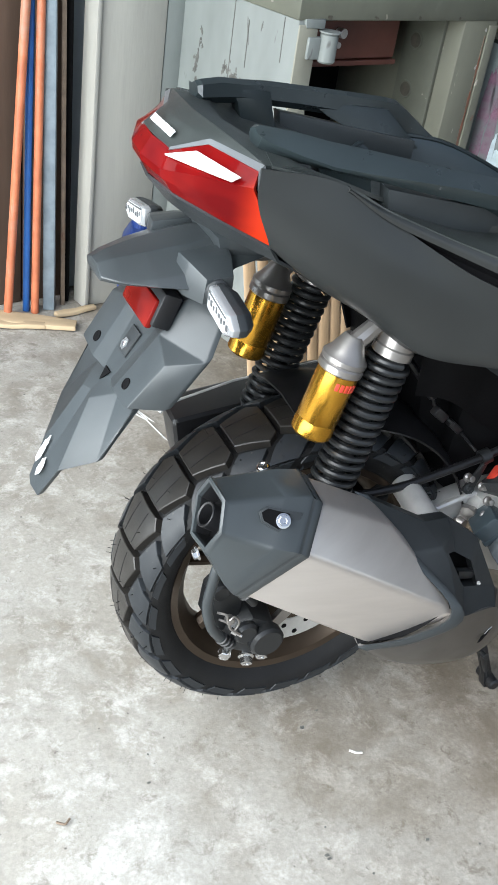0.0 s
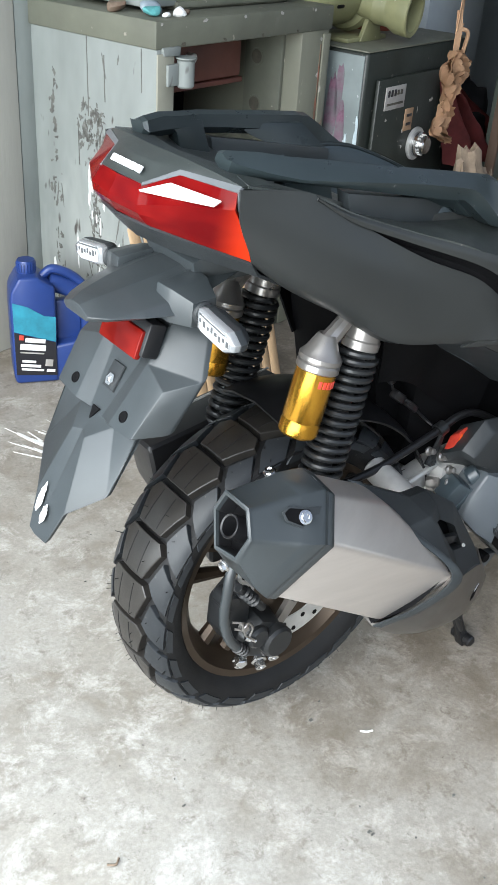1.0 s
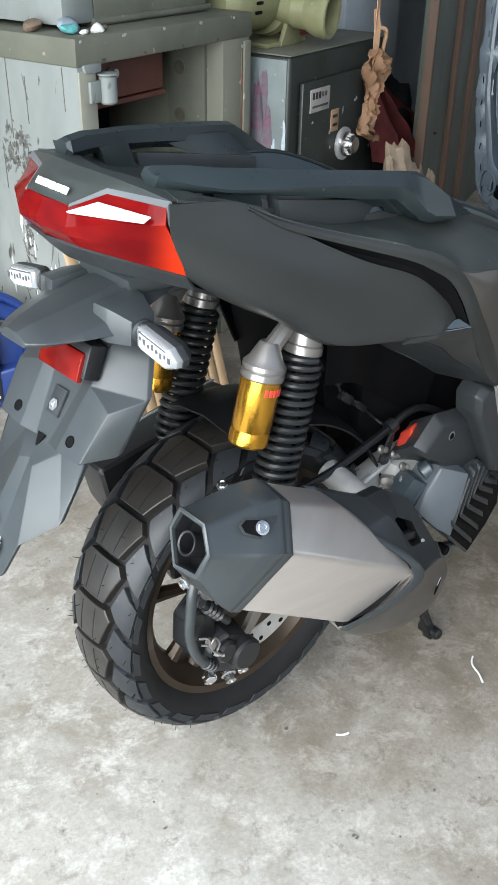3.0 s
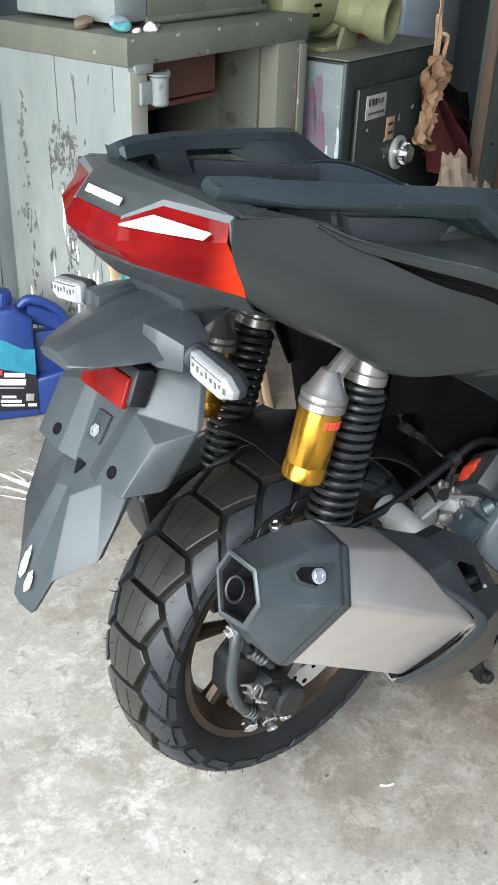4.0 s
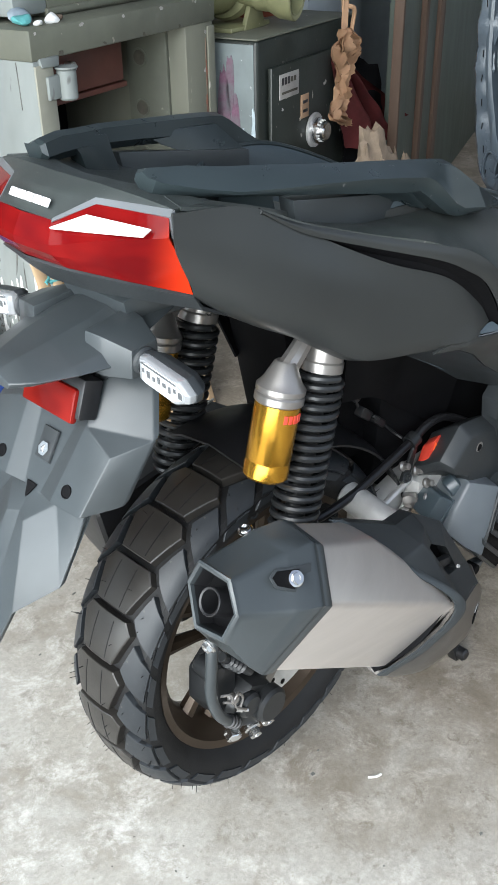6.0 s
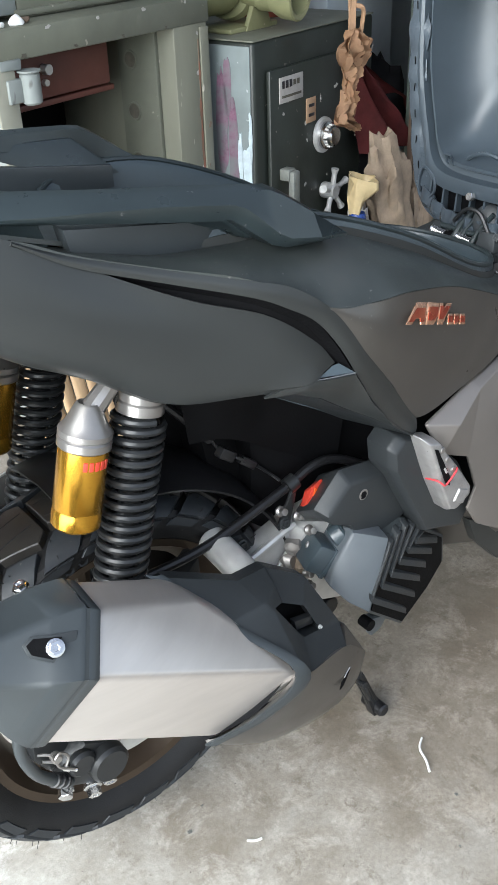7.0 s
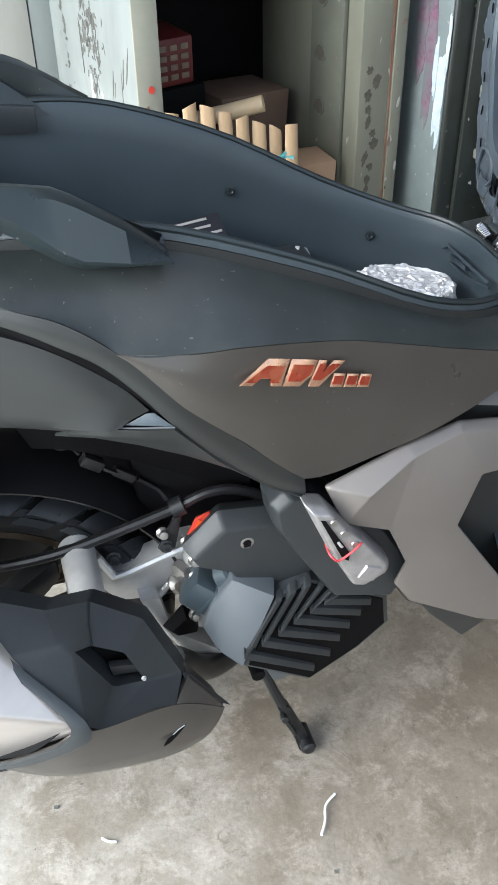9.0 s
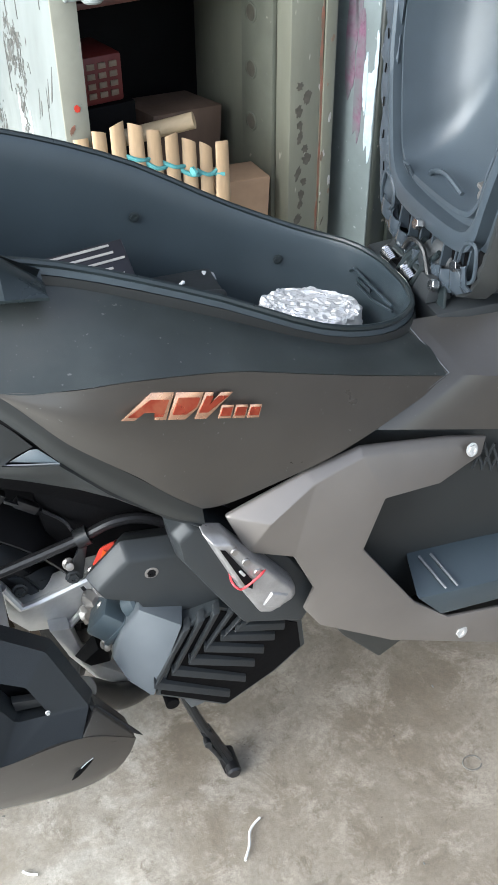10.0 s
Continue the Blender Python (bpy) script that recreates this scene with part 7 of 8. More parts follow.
    part("hinge_plate", hull([[(0.628, yc + 0.07, 0.636), (0.645, yc + 0.078, 0.656), (0.650, yc + 0.05, 0.664), (0.634, yc + 0.045, 0.640)], [(0.630, yc + 0.07, 0.634), (0.647, yc + 0.078, 0.654), (0.652, yc + 0.05, 0.662), (0.636, yc + 0.045, 0.638)]]), "plastic", hinge)
    part("hinge_plate", hull([[(0.636, yc - 0.020, 0.640), (0.636, yc - 0.060, 0.640), (0.640, yc - 0.052, 0.664), (0.640, yc - 0.026, 0.664)], [(0.640, yc - 0.020, 0.640), (0.640, yc - 0.060, 0.640), (0.644, yc - 0.052, 0.664), (0.644, yc - 0.026, 0.664)]], 0.001), "rail", hinge)
    part("hinge_cap", lathe([(0, 0), (0.020, 0), (0.022, 0.003), (0.018, 0.006), (0, 0.007)], frame_to((0.650, yc - 0.014, 0.676), (0.56, yc - 0.05, 0.71)), 20), "plastic", hinge, "grey plastic hinge cap")
    for y in (0.058, 0.012):
        m = frame_to((0.634, yc + y + 0.013, 0.648), (0.632, yc + y - 0.02, 0.644))
        part("hinge_spring", tube([m @ Vector((0.0065 * math.cos(q * 0.785), 0.0065 * math.sin(q * 0.785), 0.026 * q / 64)) for q in range(65)], 0.0014, 5), "steel", hinge, "bright coil spring")
    for y, r in ((0.030, 0.005), (0.018, 0.003), (-0.002, 0.004)):
        part("hinge_arm", tube([(0.630, yc + y, 0.642), (0.640, yc + y - 0.004, 0.662), (0.646, yc + y - 0.022, 0.688)], [r, r * 1.1, r * 0.8], 8), "rail", hinge)
    part("hinge_wire", tube([(0.636, yc + 0.035, 0.668), (0.632, yc + 0.012, 0.690), (0.634, yc - 0.010, 0.688), (0.634, yc - 0.028, 0.664), (0.630, yc - 0.048, 0.660)], 0.0028, 6, 20), "spring", hinge)
    part("hinge_pin", rod((0.640, yc - 0.045, 0.656), (0.640, yc + 0.06, 0.656), 0.004, 12), "rail", hinge)
    for p in ((0.640, yc + 0.010, 0.706), (0.634, yc - 0.046, 0.664), (0.638, yc - 0.076, 0.700)):
        part("hinge_nut", rod(p, (p[0] - 0.008, p[1], p[2] + 0.002), 0.006, 6), "steel", hinge)


build_seat()


def build_front():
    # panel in front of the side cover, and the silver floor cover
    fp = [[(0.585, -0.084, 0.642), (0.66, -0.082, 0.638), (0.76, -0.090, 0.640), (0.90, -0.10, 0.645)], [(0.615, -0.137, 0.603), (0.68, -0.145, 0.591), (0.78, -0.15, 0.578), (0.90, -0.15, 0.565)], [(0.520, -0.174, 0.584), (0.60, -0.161, 0.554), (0.70, -0.150, 0.520), (0.90, -0.145, 0.480)]]
    for s in (-1, 1):
        part("front_cover", shell(fp, 24, 0.003, bend=False, mirror=s > 0), "paint", scooter, "matte dark grey centre cover", smooth=25)
        part("seam_edge", tube([(x + 0.002, y * -s - 0.001 * -s, z + 0.0015) for x, y, z in ((0.585, 0.084, 0.642), (0.615, 0.137, 0.603), (0.520, 0.174, 0.584))], 0.0008, 6), "trimgrey", scooter)
    part("centre_bridge", hull([[(0.626, -0.085, 0.642), (0.626, 0.085, 0.642), (0.626, 0.085, 0.60), (0.626, -0.085, 0.60)], [(0.90, -0.105, 0.652), (0.90, 0.105, 0.652), (0.90, 0.105, 0.6), (0.90, -0.105, 0.6)]], 0.004), "plastic", scooter)
    part("catch_block", hull([[(0.622, -0.065, 0.643), (0.655, -0.065, 0.643), (0.655, -0.03, 0.643), (0.622, -0.03, 0.643)], [(0.630, -0.060, 0.668), (0.650, -0.060, 0.664), (0.650, -0.035, 0.664), (0.630, -0.035, 0.668)]], 0.004), "plastic", scooter)

    def facets(vs, fs, depth, s):
        bm = bmesh.new()
        v = [bm.verts.new(p) for p in vs]
        faces = [bm.faces.new([v[k] for k in f]) for f in fs]
        r = bmesh.ops.extrude_face_region(bm, geom=faces)
        bmesh.ops.translate(bm, vec=(0, -depth, 0), verts=[g for g in r["geom"] if isinstance(g, bmesh.types.BMVert)])
        bmesh.ops.recalc_face_normals(bm, faces=bm.faces)
        bmesh.ops.bevel(bm, geom=[e for e in bm.edges if e.calc_face_angle(0) > 0.15], offset=0.002, segments=2, affect='EDGES', profile=0.5)
        return flip(bm) if s > 0 else bm

    def silver(s):
        vs = [(0.356, -0.190, 0.539), (0.440, -0.184, 0.565), (0.500, -0.176, 0.573), (0.612, -0.153, 0.538), (0.668, -0.144, 0.518),
              (0.396, -0.209, 0.532), (0.446, -0.195, 0.558), (0.500, -0.183, 0.566), (0.611, -0.160, 0.531),
              (0.660, -0.152, 0.500), (0.592, -0.184, 0.505), (0.523, -0.196, 0.515), (0.500, -0.203, 0.458), (0.570, -0.203, 0.352), (0.621, -0.200, 0.304), (0.900, -0.196, 0.262),
              (0.900, -0.198, 0.215), (0.705, -0.205, 0.229), (0.545, -0.206, 0.300), (0.456, -0.203, 0.358), (0.437, -0.200, 0.388), (0.446, -0.203, 0.420), (0.422, -0.204, 0.475), (0.373, -0.204, 0.498)]
        fs = [(0, 1, 6, 5), (0, 5, 23), (1, 2, 7, 6), (2, 3, 8, 7), (3, 4, 9, 8), (5, 6, 22, 23), (6, 7, 11, 12, 21, 22), (7, 8, 10, 11), (8, 9, 10), (12, 13, 18, 19, 20, 21), (13, 14, 17, 18), (14, 15, 16, 17)]
        return facets(vs, fs, 0.005, s)
    for s in (-1, 1):
        sv = part("floor_cover", silver(s), "silver_paint", scooter, "matte silver floor side cover", smooth=30)
        if s < 0:
            bolt((0.642, -0.163, 0.517), (0.2, -1, 0.4), 0.006, "cover_bolt", sv, "alu", head=0.003)
            bolt((0.640, -0.207, 0.273), (0, -1, 0.2), 0.007, "cover_bolt", sv, "alu", head=0.003)
    part("inner_side", hull([[(0.47, -0.146, 0.570), (0.62, -0.130, 0.560), (0.90, -0.130, 0.50), (0.90, -0.160, 0.30), (0.55, -0.160, 0.30)], [(0.47, 0.146, 0.570), (0.62, 0.130, 0.560), (0.90, 0.130, 0.50), (0.90, 0.160, 0.30), (0.55, 0.160, 0.30)]], 0.006), "matte", scooter, "black inner leg panel")
    fb = part("footboard", hull([[(0.575, -0.205, 0.352), (0.90, -0.205, 0.330), (0.90, -0.205, 0.300), (0.610, -0.205, 0.312)], [(0.585, -0.150, 0.372), (0.90, -0.150, 0.350), (0.90, -0.150, 0.300), (0.610, -0.150, 0.312)]], 0.004), "tub", scooter, "ribbed dark grey footboard edge")
    for k in range(2):
        part("foot_rib", tube([(0.598 + 0.015 * k, -0.160, 0.3695 - 0.001 * k), (0.612 + 0.015 * k, -0.203, 0.3545 - 0.001 * k)], 0.0016, 8), "trimgrey", fb)
    for k in range(9):
        part("mesh_bar", tube([(0.655 + 0.012 * k, -0.1490, 0.512 - 0.005 * k), (0.668 + 0.012 * k, -0.1515, 0.476 - 0.005 * k)], 0.0020, 6), "plastic", fb)
        part("mesh_bar", tube([(0.668 + 0.012 * k, -0.1490, 0.510 - 0.005 * k), (0.655 + 0.012 * k, -0.1515, 0.478 - 0.005 * k)], 0.0018, 6), "plastic", fb)
    part("belly_fin", hull([[(0.470, -0.186, 0.345), (0.600, -0.190, 0.285), (0.548, -0.184, 0.238), (0.500, -0.178, 0.290)], [(0.470, -0.170, 0.345), (0.600, -0.174, 0.285), (0.548, -0.168, 0.238), (0.500, -0.162, 0.290)]], 0.003), "matte", scooter, "dark pointed lower fairing fin")
    part("belly_panel", hull([[(0.44, -0.190, 0.395), (0.54, -0.196, 0.31), (0.90, -0.196, 0.24), (0.90, -0.19, 0.215), (0.52, -0.17, 0.275)], [(0.42, -0.12, 0.395), (0.53, -0.12, 0.31), (0.90, -0.12, 0.24), (0.90, -0.12, 0.20), (0.50, -0.12, 0.25)]], 0.004), "paint", scooter, "dark lower fairing edge")
    # added black filler, stands in for the shade round frame and engine
    part("core_filler", hull([[(0.18, -0.09, 0.62), (0.50, -0.12, 0.56), (0.54, -0.12, 0.30), (0.34, -0.09, 0.28), (0.20, -0.06, 0.40)], [(0.18, 0.12, 0.62), (0.50, 0.12, 0.56), (0.54, 0.12, 0.30), (0.34, 0.12, 0.28), (0.20, 0.12, 0.40)]], 0.01), "deep", scooter, "black filler for the shaded space round frame and engine")


build_front()


def build_peg():
    """Folded pillion peg in its bracket, held with a red rubber band."""
    out = [(0.304, 0.523), (0.319, 0.536), (0.342, 0.530), (0.370, 0.511), (0.427, 0.460), (0.457, 0.408), (0.461, 0.378), (0.444, 0.350), (0.374, 0.374), (0.333, 0.447), (0.308, 0.494)]
    br = part("peg_bracket", hull([[(x, -0.150, z) for x, z in out], [(x, -0.184, z) for x, z in out], [(0.385 + (x - 0.385) * 0.92, -0.194, 0.450 + (z - 0.450) * 0.92) for x, z in out]], 0.003), "plastic", scooter, "black peg bracket")
    po = [(0.328, 0.540), (0.350, 0.533), (0.363, 0.515), (0.389, 0.484), (0.423, 0.438), (0.424, 0.424), (0.397, 0.411), (0.383, 0.416), (0.358, 0.466)]
    peg = part("foot_peg", hull([[(x, -0.193, z) for x, z in po], [(x, -0.212, z) for x, z in po], [(0.376 + (x - 0.376) * 0.84, -0.2215, 0.472 + (z - 0.472) * 0.88) for x, z in po]], 0.003, 3), "pegmetal", br, "folded aluminium foot peg", smooth=30)
    slot = [(0.342, 0.524), (0.347, 0.522), (0.374, 0.472), (0.373, 0.462), (0.366, 0.468)]
    part("peg_slot", hull([[(x, -0.2200, z) for x, z in slot], [(x, -0.2232, z) for x, z in slot]]), "deep", peg)
    part("slot_bar", box((0.003, 0.001, 0.010), pose(0.3625, -0.2238, 0.4880, 0, -30, 0), 0.0008), "alu", peg)
    for x, z in [(0.356, 0.517), (0.367, 0.500), (0.379, 0.482)]:
        part("peg_dimple", lathe([(0, 0.0016), (0.0036, 0.0016), (0.0044, 0.0006), (0.0044, -0.004)], frame_to((x, -0.2215, z), (x, -1.0, z)), 12), "cup", peg)
    part("grip_pad", hull([[(po[4][0] - 0.030, -0.2195, po[4][1] + 0.012), (po[4][0] - 0.010, -0.2195, po[4][1] + 0.002), (po[6][0] + 0.006, -0.2195, po[6][1] + 0.010), (po[7][0], -0.2195, po[7][1] + 0.016)], [(po[4][0] - 0.029, -0.2240, po[4][1] + 0.009), (po[4][0] - 0.013, -0.2240, po[4][1] + 0.001), (po[6][0] + 0.005, -0.2240, po[6][1] + 0.013), (po[7][0] + 0.002, -0.2240, po[7][1] + 0.018)]], 0.0015), "pegmetal", peg)
    part("rubber_band", tube([(0.357, -0.200, 0.468), (0.353, -0.220, 0.476), (0.356, -0.226, 0.473), (0.362, -0.226, 0.469), (0.376, -0.226, 0.478), (0.386, -0.221, 0.481), (0.398, -0.200, 0.470)], 0.0012, 6, 32), "redband", peg, "red rubber band")


build_peg()


def build_engine():
    part("engine_case", hull([[(0.235, -0.115, 0.405), (0.30, -0.13, 0.42), (0.36, -0.13, 0.34), (0.33, -0.13, 0.26), (0.24, -0.11, 0.28)], [(0.20, 0.10, 0.40), (0.30, 0.10, 0.42), (0.38, 0.10, 0.36), (0.34, 0.10, 0.22), (0.22, 0.10, 0.25)]], 0.008), "alu", scooter, "cast aluminium engine case")
    # top cover with its screw
    cv = part("engine_cover", hull([[(0.235, -0.100, 0.422), (0.249, -0.100, 0.435), (0.274, -0.100, 0.460), (0.341, -0.100, 0.450), (0.404, -0.100, 0.372), (0.369, -0.100, 0.341), (0.294, -0.100, 0.352), (0.280, -0.100, 0.385), (0.243, -0.100, 0.405)], [(0.221, -0.150, 0.460), (0.235, -0.150, 0.473), (0.260, -0.150, 0.498), (0.327, -0.150, 0.488), (0.390, -0.150, 0.410), (0.355, -0.150, 0.379), (0.280, -0.150, 0.390), (0.266, -0.150, 0.423), (0.229, -0.150, 0.443)], [(0.230, -0.167, 0.452), (0.242, -0.167, 0.463), (0.264, -0.167, 0.483), (0.321, -0.167, 0.474), (0.376, -0.167, 0.412), (0.345, -0.167, 0.387), (0.280, -0.167, 0.396), (0.269, -0.167, 0.422), (0.237, -0.167, 0.438)]], 0.004, 2), "plastic", scooter, "black plastic engine cover")
    bolt((0.286, -0.1660, 0.460), (0, -1, 0.15), 0.0048, "cover_screw", cv, "deep", head=0.002)
    part("screw_seat", rod((0.286, -0.160, 0.460), (0.286, -0.1672, 0.460), 0.0080, 18, 0.001), "cup", cv)
    part("orange_plug", hull([[(0.238, -0.105, 0.426), (0.248, -0.105, 0.452), (0.266, -0.105, 0.457), (0.271, -0.105, 0.439), (0.253, -0.105, 0.423)], [(0.233, -0.125, 0.448), (0.243, -0.125, 0.469), (0.258, -0.125, 0.475), (0.263, -0.125, 0.460), (0.248, -0.125, 0.444)]], 0.002), "redprint", scooter, "red plug with a yellow warning mark")
    part("warning_mark", prism([(0.0, 0.0), (0.012, 0.004), (0.004, 0.014)], 0.001, pose(0.2425, -0.1252, 0.4530, 90, 0, 0)), "orange", scooter)
    # radiator shroud with angled louvres
    o = [(0.308, -0.188, 0.391), (0.351, -0.178, 0.397), (0.457, -0.155, 0.310), (0.463, -0.154, 0.262), (0.423, -0.163, 0.241), (0.355, -0.178, 0.224), (0.271, -0.196, 0.304)]
    sh = part("radiator_shroud", hull([o, [(x + 0.010, y + 0.060, z) for x, y, z in o]], 0.003), "fender", scooter, "grey plastic radiator shroud")
    chk = [(0.268, -0.170, 0.415), (0.308, -0.192, 0.399), (0.268, -0.203, 0.310), (0.245, -0.188, 0.330), (0.234, -0.165, 0.347), (0.246, -0.162, 0.375)]
    part("shroud_cheek", hull([chk, [(x + 0.016, y + 0.050, z + 0.002) for x, y, z in chk]], 0.004), "shroud", sh, "smooth grey side face")
    mid = Vector((0.36, -0.178, 0.31))
    # black bed stands in for the shade between the louvres
    part("louvre_bed", hull([[mid + (Vector(p) - mid) * 0.93 + Vector((0, d, 0)) for p in o] for d in (0.001, -0.0015)]), "deep", sh)
    tops = [(0.308, -0.194, 0.391), (0.325, -0.190, 0.394), (0.343, -0.186, 0.394), (0.361, -0.182, 0.384), (0.377, -0.179, 0.372), (0.392, -0.175, 0.360)]
    corners = [(0.269, -0.204, 0.326), (0.290, -0.200, 0.334), (0.310, -0.196, 0.339), (0.329, -0.191, 0.346), (0.349, -0.187, 0.351), (0.367, -0.183, 0.355)]
    ends = [(0.359, -0.183, 0.243), (0.380, -0.178, 0.256), (0.392, -0.175, 0.275), (0.404, -0.173, 0.291), (0.418, -0.170, 0.305), (0.431, -0.167, 0.315)]
    for a, b, e in zip(tops, corners, ends):
        a, b, e = Vector(a), Vector(b), Vector(e)
        back = Vector((0.003, 0.013, 0.005))
        w, h = Vector((0.0080, 0.002, 0.0)), Vector((0.0015, 0.002, 0.0085))
        part("louvre", join(hull([[a, a + w, b + w + h * 0.6, b], [a + back, a + back + w, b + back + w + h * 0.6, b + back]], 0.0012),
                            hull([[b, b + h, e + h, e], [b + back, b + back + h, e + back + h, e + back]], 0.0012)), "plastic", sh, smooth=20)
    part("shroud_screw", rod((0.292, -0.166, 0.262), (0.292, -0.1835, 0.262), 0.008, 14), "deep", sh)
    part("drain_tab", hull([[(0.305, -0.165, 0.250), (0.345, -0.165, 0.240), (0.335, -0.160, 0.215), (0.318, -0.160, 0.212)], [(0.305, -0.150, 0.250), (0.345, -0.150, 0.240), (0.335, -0.150, 0.215), (0.318, -0.150, 0.212)]], 0.003), "shroud", sh)
    bx = part("thermostat_box", box((0.044, 0.045, 0.040), pose(0.248, -0.132, 0.372, 0, 36, -20), 0.005), "tub", scooter, "grey plastic housing on the engine")
    part("housing_band", box((0.006, 0.047, 0.043), pose(0.252, -0.1335, 0.369, 0, 36, -20), 0.001), "tub", bx)
    part("housing_neck", rod((0.262, -0.140, 0.392), (0.276, -0.148, 0.404), 0.015, 18, 0.003), "tub", bx)
    for k, (p, r) in enumerate([((0.231, -0.106, 0.376), 0.012), ((0.238, -0.112, 0.352), 0.014), ((0.222, -0.104, 0.356), 0.010)]):
        part("corroded_fitting", rough_up(lathe([(0, -r), (r * 0.7, -r * 0.7), (r, 0), (r * 0.7, r * 0.7), (0, r)], frame_to(p, (p[0] + 0.05, p[1] - 0.1, p[2] + 0.03)), 14), 0.005, 90.0, k * 3.0), "bagpaper" if k == 1 else "cup", scooter)
    # swing arm, boss, stays
    def casting(pts, y0, y1):
        return hull([[(x, y0, z) for x, z in pts], [(x, y1, z) for x, z in pts]], 0.004)
    arm = part("swing_arm", casting([(0.140, 0.419), (0.154, 0.384), (0.235, 0.405), (0.247, 0.386), (0.200, 0.330), (0.158, 0.339), (0.140, 0.365)], -0.068, -0.094), "alu", scooter, "cast aluminium swing arm plate")
    part("arm_rib", tube([(0.141, -0.096, 0.417), (0.155, -0.099, 0.386), (0.172, -0.099, 0.386), (0.236, -0.099, 0.405)], 0.0048, 8), "alu", arm)
    part("arm_rib", tube([(0.200, -0.097, 0.334), (0.226, -0.099, 0.366), (0.246, -0.097, 0.388)], 0.004, 8), "alu", arm)
    part("lower_case", casting([(0.178, 0.352), (0.201, 0.348), (0.212, 0.288), (0.272, 0.228), (0.238, 0.214), (0.194, 0.302)], -0.080, -0.112), "alu", arm)
    part("case_port", hull([[(0.199, -0.112, 0.302), (0.224, -0.112, 0.331), (0.241, -0.112, 0.318), (0.242, -0.112, 0.288), (0.213, -0.112, 0.289)], [(0.208, -0.126, 0.304), (0.226, -0.128, 0.322), (0.236, -0.128, 0.314), (0.237, -0.128, 0.296), (0.215, -0.126, 0.294)]], 0.002), "deep", arm)
    part("mount_boss", rod((0.122, -0.080, 0.428), (0.122, -0.166, 0.412), 0.0185, 24, 0.003), "alu", arm, "round aluminium mount boss")
    part("rear_arm", hull([[(0.10, -0.09, 0.42), (0.10, -0.06, 0.42), (0.10, -0.06, 0.39), (0.10, -0.09, 0.39)], [(-0.03, -0.115, 0.35), (-0.03, -0.085, 0.35), (-0.03, -0.085, 0.27), (-0.03, -0.115, 0.27)]], 0.006), "spring", arm)
    part("axle_nut", rod((-0.005, -0.09, 0.288), (-0.005, -0.125, 0.288), 0.016, 6), "steel", arm)
    bolt((0.214, -0.106, 0.420), (0, -1, 0.2), 0.006, "arm_bolt", arm, "plastic", head=0.006)
    bolt((0.158, -0.094, 0.407), (0, -1, 0.2), 0.0065, "arm_bolt", arm, "plastic", head=0.006)
    for k, p in enumerate([(0.212, -0.10, 0.435), (0.236, -0.105, 0.420), (0.240, -0.12, 0.405), (0.238, -0.125, 0.385), (0.232, -0.125, 0.345), (0.235, -0.125, 0.325)]):
        part("engine_fitting", lathe([(0, 0), (0.0065, 0), (0.007, 0.003), (0.0045, 0.005), (0.0045, 0.012), (0, 0.013)], frame_to(p, (p[0], p[1] - 0.1, p[2] + 0.04)), 10), "cup", scooter)
    part("brake_cable", tube([(0.02, -0.085, 0.424), (0.078, -0.095, 0.431), (0.129, -0.099, 0.441), (0.222, -0.100, 0.464), (0.264, -0.102, 0.479), (0.301, -0.106, 0.475), (0.352, -0.118, 0.446)], 0.0058, 10, 40), "hose", scooter, "black cable")
    part("coolant_hose", tube([(0.20, -0.06, 0.49), (0.245, -0.07, 0.53), (0.30, -0.08, 0.545), (0.36, -0.09, 0.54)], 0.011, 12, 24), "hose", scooter, "black coolant hose")
    cl = part("hose_clamp", lathe([(0.0070, 0), (0.0105, 0), (0.0105, 0.014), (0.0070, 0.014)], frame_to((0.224, -0.100, 0.4645), (0.264, -0.102, 0.479)), 16), "spring", scooter)
    part("clamp_leg", hull([[(0.226, -0.108, 0.462), (0.234, -0.108, 0.462), (0.224, -0.106, 0.412), (0.205, -0.106, 0.416)], [(0.226, -0.103, 0.462), (0.234, -0.103, 0.462), (0.224, -0.101, 0.412), (0.205, -0.101, 0.416)]], 0.002), "spring", cl)
    part("wire_plug", join(rod((0.226, -0.052, 0.498), (0.240, -0.070, 0.482), 0.0075, 14, 0.002), rod((0.222, -0.048, 0.504), (0.227, -0.054, 0.497), 0.0050, 8, 0.001)), "hose", scooter, "black cable plug")
    bolt((0.219, -0.062, 0.508), (-0.2, -1, 0.4), 0.0045, "loom_screw", scooter, "steel", head=0.004)
    cc = part("cable_connector", join(box((0.024, 0.012, 0.013), pose(0.152, -0.079, 0.531, 0, 38, 0), 0.002), box((0.026, 0.010, 0.010), pose(0.182, -0.079, 0.508, 0, 40, 0), 0.0015)), "hose", scooter, "black two-part cable connector")
    part("connector_latch", box((0.016, 0.004, 0.0035), pose(0.168, -0.086, 0.521, 0, 38, 0), 0.0008), "spring", cc)
    part("lead", tube([(0.123, -0.078, 0.600), (0.128, -0.080, 0.570), (0.140, -0.079, 0.545)], 0.0022, 6, 12), "hose", cc)
    part("lead", tube([(0.196, -0.079, 0.497), (0.215, -0.080, 0.478), (0.222, -0.090, 0.470)], 0.0022, 6, 12), "hose", cc)
    part("lead", tube([(0.204, -0.078, 0.585), (0.212, -0.079, 0.560), (0.208, -0.079, 0.535)], 0.0016, 6, 12), "spring", cc)
    part("wire_tag", box((0.018, 0.002, 0.022), pose(0.125, -0.085, 0.58, 20, 30, 10), 0.0005), "paleblue", scooter, "pale cable tag")
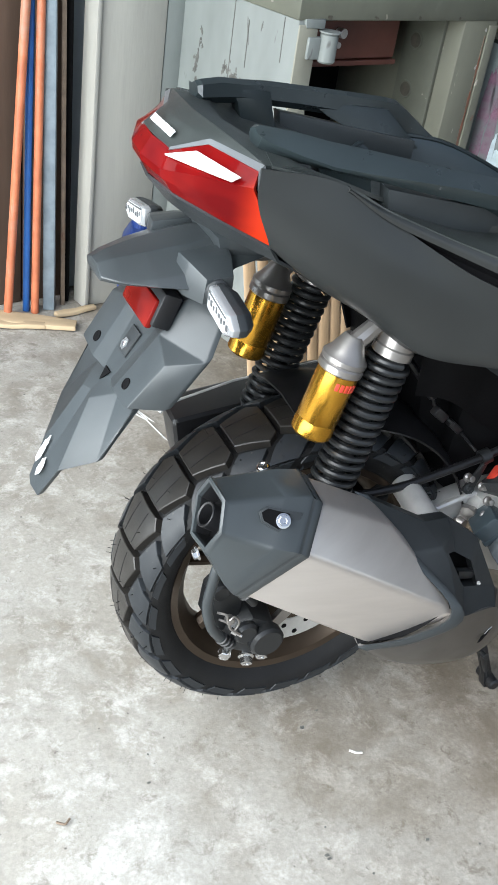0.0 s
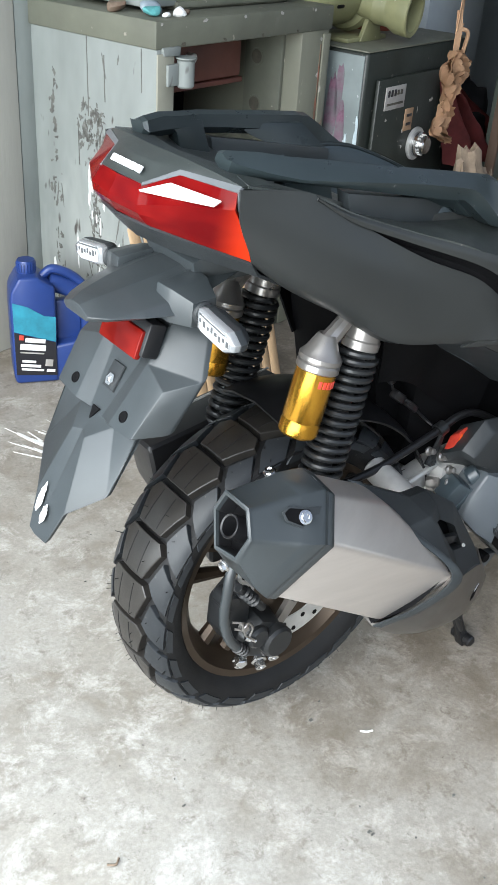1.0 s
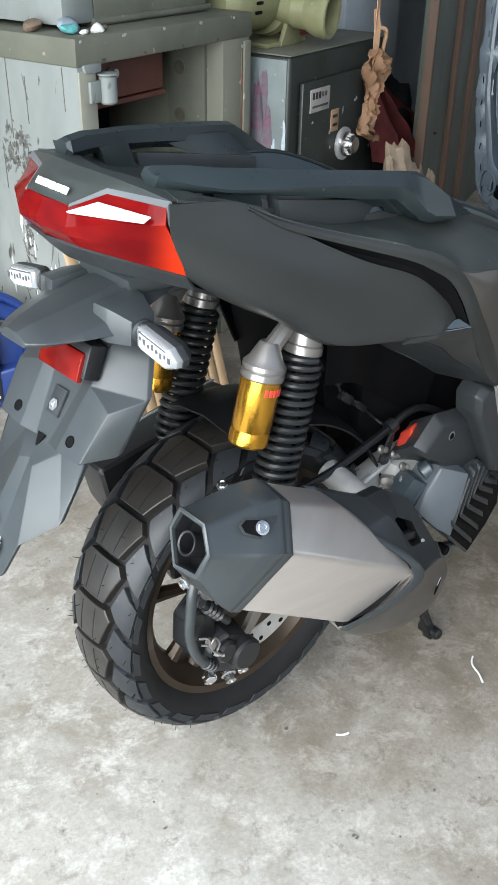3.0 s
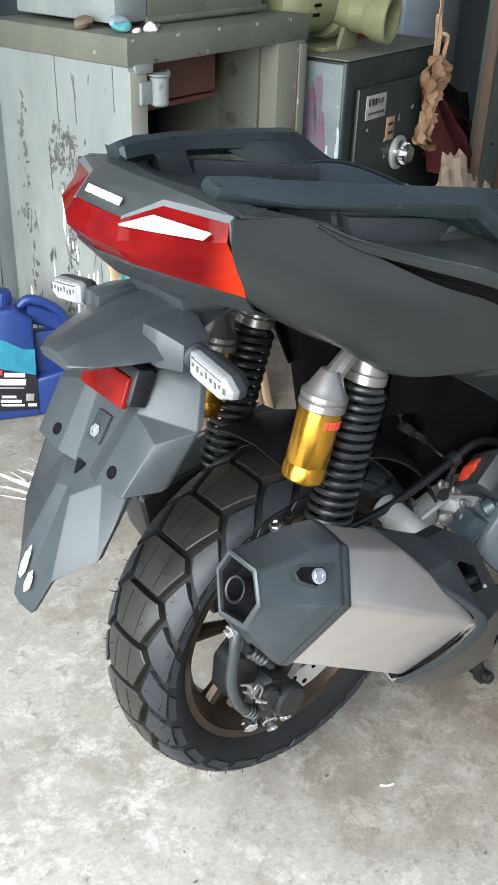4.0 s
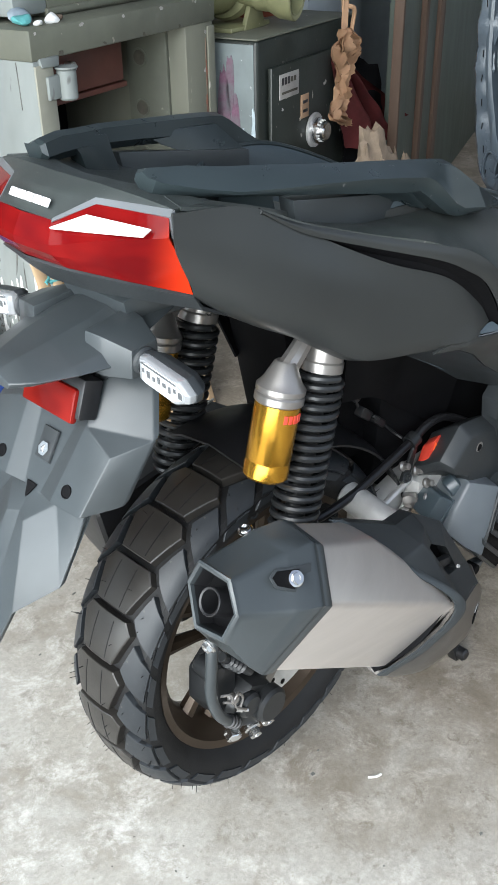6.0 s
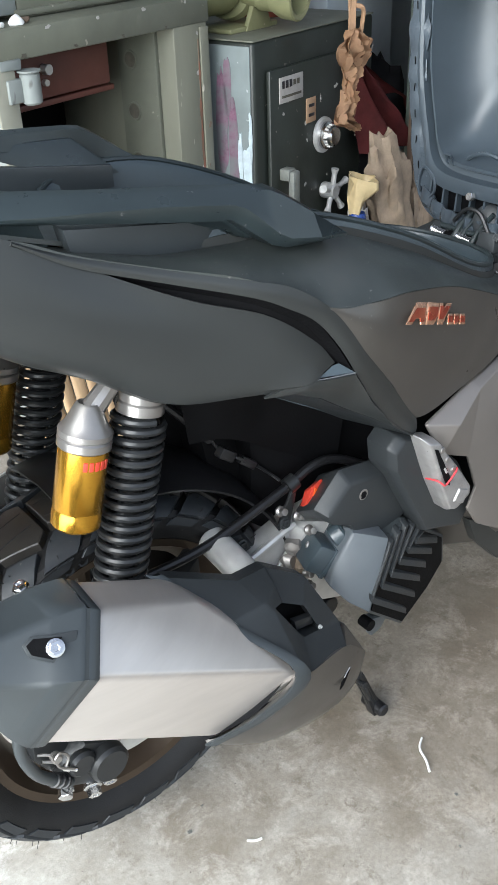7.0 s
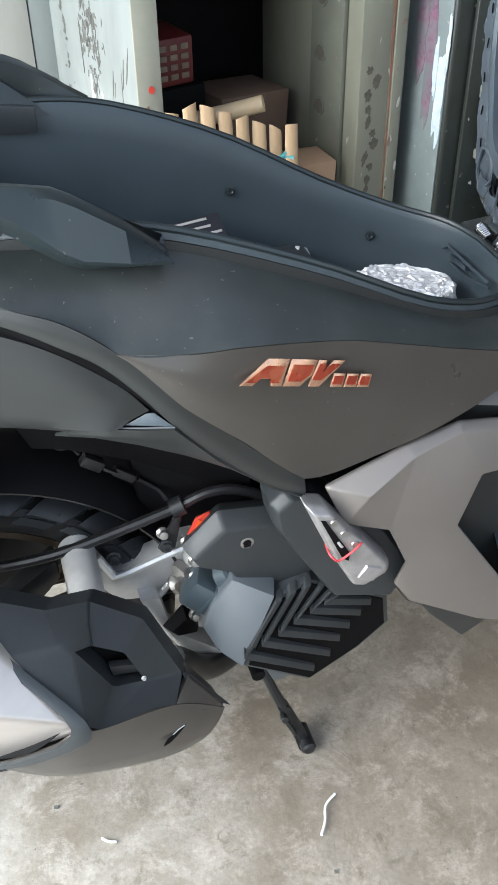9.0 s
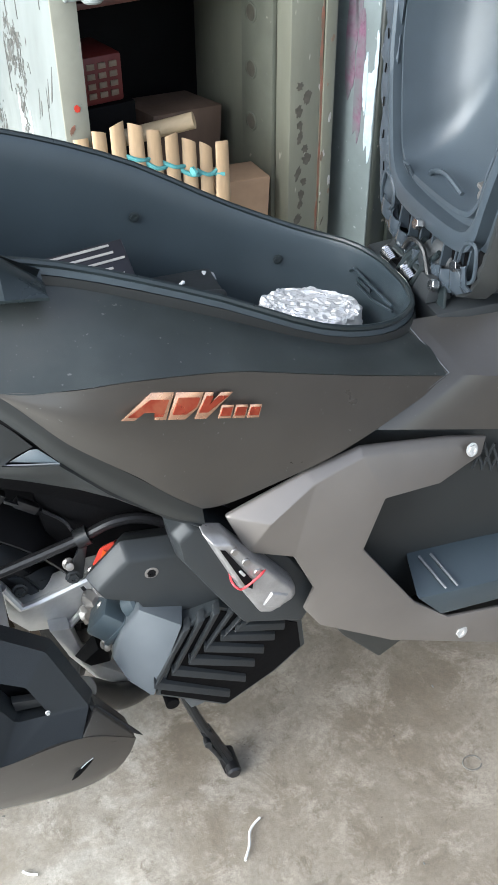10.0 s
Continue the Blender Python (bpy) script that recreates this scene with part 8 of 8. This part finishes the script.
    part("wire_loom", tube([(0.08, -0.07, 0.62), (0.11, -0.085, 0.585), (0.13, -0.085, 0.565), (0.17, -0.05, 0.60)], 0.005, 8, 24), "hose", scooter, "black wiring loom")
    # inner mudguard, air box
    hug = []
    for lat in (-0.075, -0.05, 0.0, 0.05, 0.075):
        rr = 0.268 - 0.018 * abs(lat / 0.075) ** 2
        hug.append([(-0.005 + rr * math.cos(a), -0.021 + lat, 0.288 + rr * math.sin(a)) for a in np.radians(np.linspace(100, 18, 10))])
    part("inner_mudguard", shell(hug, 24, 0.003), "hose", scooter, "black inner mudguard over the wheel")
    # added black fillers that keep the gaps under tail and frame dark
    part("tail_filler", hull([[(-0.04, -0.10, 0.735), (-0.04, 0.10, 0.735), (0.20, 0.13, 0.66), (0.20, -0.13, 0.66)], [(-0.02, -0.09, 0.70), (-0.02, 0.09, 0.70), (0.20, 0.12, 0.60), (0.20, -0.12, 0.60)]], 0.008), "deep", scooter, "black filler for the shaded space under the tail")
    part("shock_filler", hull([[(0.12, -0.045, 0.66), (0.36, -0.07, 0.60), (0.32, -0.06, 0.44), (0.16, -0.045, 0.44)], [(0.12, 0.10, 0.66), (0.36, 0.10, 0.60), (0.32, 0.10, 0.44), (0.16, 0.10, 0.44)]], 0.01), "deep", scooter, "black filler for the shaded space behind the shock")
    part("wheel_filler", hull([[(0.085, 0.00, 0.67), (0.20, 0.00, 0.66), (0.20, 0.00, 0.44), (0.130, 0.00, 0.46)], [(0.085, 0.10, 0.67), (0.20, 0.10, 0.66), (0.20, 0.10, 0.44), (0.130, 0.10, 0.46)]], 0.008), "deep", scooter, "black filler added above the wheel to keep the gap dark")
    ab = part("air_box", hull([[(-0.15, 0.075, 0.46), (0.10, 0.075, 0.50), (0.10, 0.075, 0.38), (-0.13, 0.075, 0.36)], [(-0.14, 0.155, 0.45), (0.10, 0.155, 0.49), (0.10, 0.155, 0.38), (-0.12, 0.155, 0.37)]], 0.012, 3), "hose", scooter, "black air cleaner box")
    # bright tube along the lid edge paints in the gloss highlight
    part("lid_glint", tube([(-0.152, 0.112, 0.45), (-0.148, 0.113, 0.462), (-0.05, 0.115, 0.488), (0.08, 0.115, 0.507)], 0.002, 6), "alu", ab)
    part("transmission_case", hull([[(-0.06, 0.055, 0.33), (0.34, 0.055, 0.36), (0.36, 0.055, 0.22), (-0.05, 0.055, 0.23)], [(-0.05, 0.12, 0.32), (0.33, 0.13, 0.35), (0.35, 0.13, 0.23), (-0.04, 0.12, 0.24)]], 0.012, 3), "spring", scooter, "black belt transmission case")


build_engine()


def build_stand():
    st = part("centre_stand", tube([(0.30, -0.075, 0.235), (0.335, -0.105, 0.12), (0.372, -0.120, 0.012)], [0.007, 0.0065, 0.008], 10), "spring", scooter, "black centre stand leg")
    part("stand_leg", tube([(0.30, 0.075, 0.235), (0.335, 0.105, 0.12), (0.372, 0.120, 0.012)], [0.008, 0.0085, 0.008], 10), "spring", st)
    part("cross_tube", rod((0.30, -0.10, 0.235), (0.30, 0.10, 0.235), 0.014, 16), "spring", st)
    for s in (-1, 1):
        part("stand_foot", hull([[(0.366, s * 0.112, 0.0), (0.390, s * 0.112, 0.0), (0.390, s * 0.130, 0.0), (0.366, s * 0.130, 0.0)], [(0.358, s * 0.110, 0.034), (0.378, s * 0.110, 0.026), (0.378, s * 0.124, 0.026), (0.358, s * 0.124, 0.034)], [(0.338, s * 0.100, 0.090), (0.354, s * 0.100, 0.088), (0.354, s * 0.116, 0.088), (0.338, s * 0.116, 0.090)]], 0.003), "hose", st)
        part("stand_shoe", rod((0.376, s * 0.098, 0.013), (0.376, s * 0.140, 0.013), 0.0105, 14, 0.003), "hose", st)
        part("shoe_rib", box((0.006, 0.012, 0.050), pose(0.352, s * 0.121, 0.058, 0, -22, 0), 0.002), "spring", st)
    part("pedal_tip", rod((0.345, -0.118, 0.075), (0.345, -0.128, 0.078), 0.005, 12), "spring", st)
    part("hanger", hull([[(0.29, -0.09, 0.27), (0.32, -0.09, 0.27), (0.315, -0.09, 0.21), (0.285, -0.09, 0.21)], [(0.29, 0.09, 0.27), (0.32, 0.09, 0.27), (0.315, 0.09, 0.21), (0.285, 0.09, 0.21)]], 0.004), "spring", st)


build_stand()
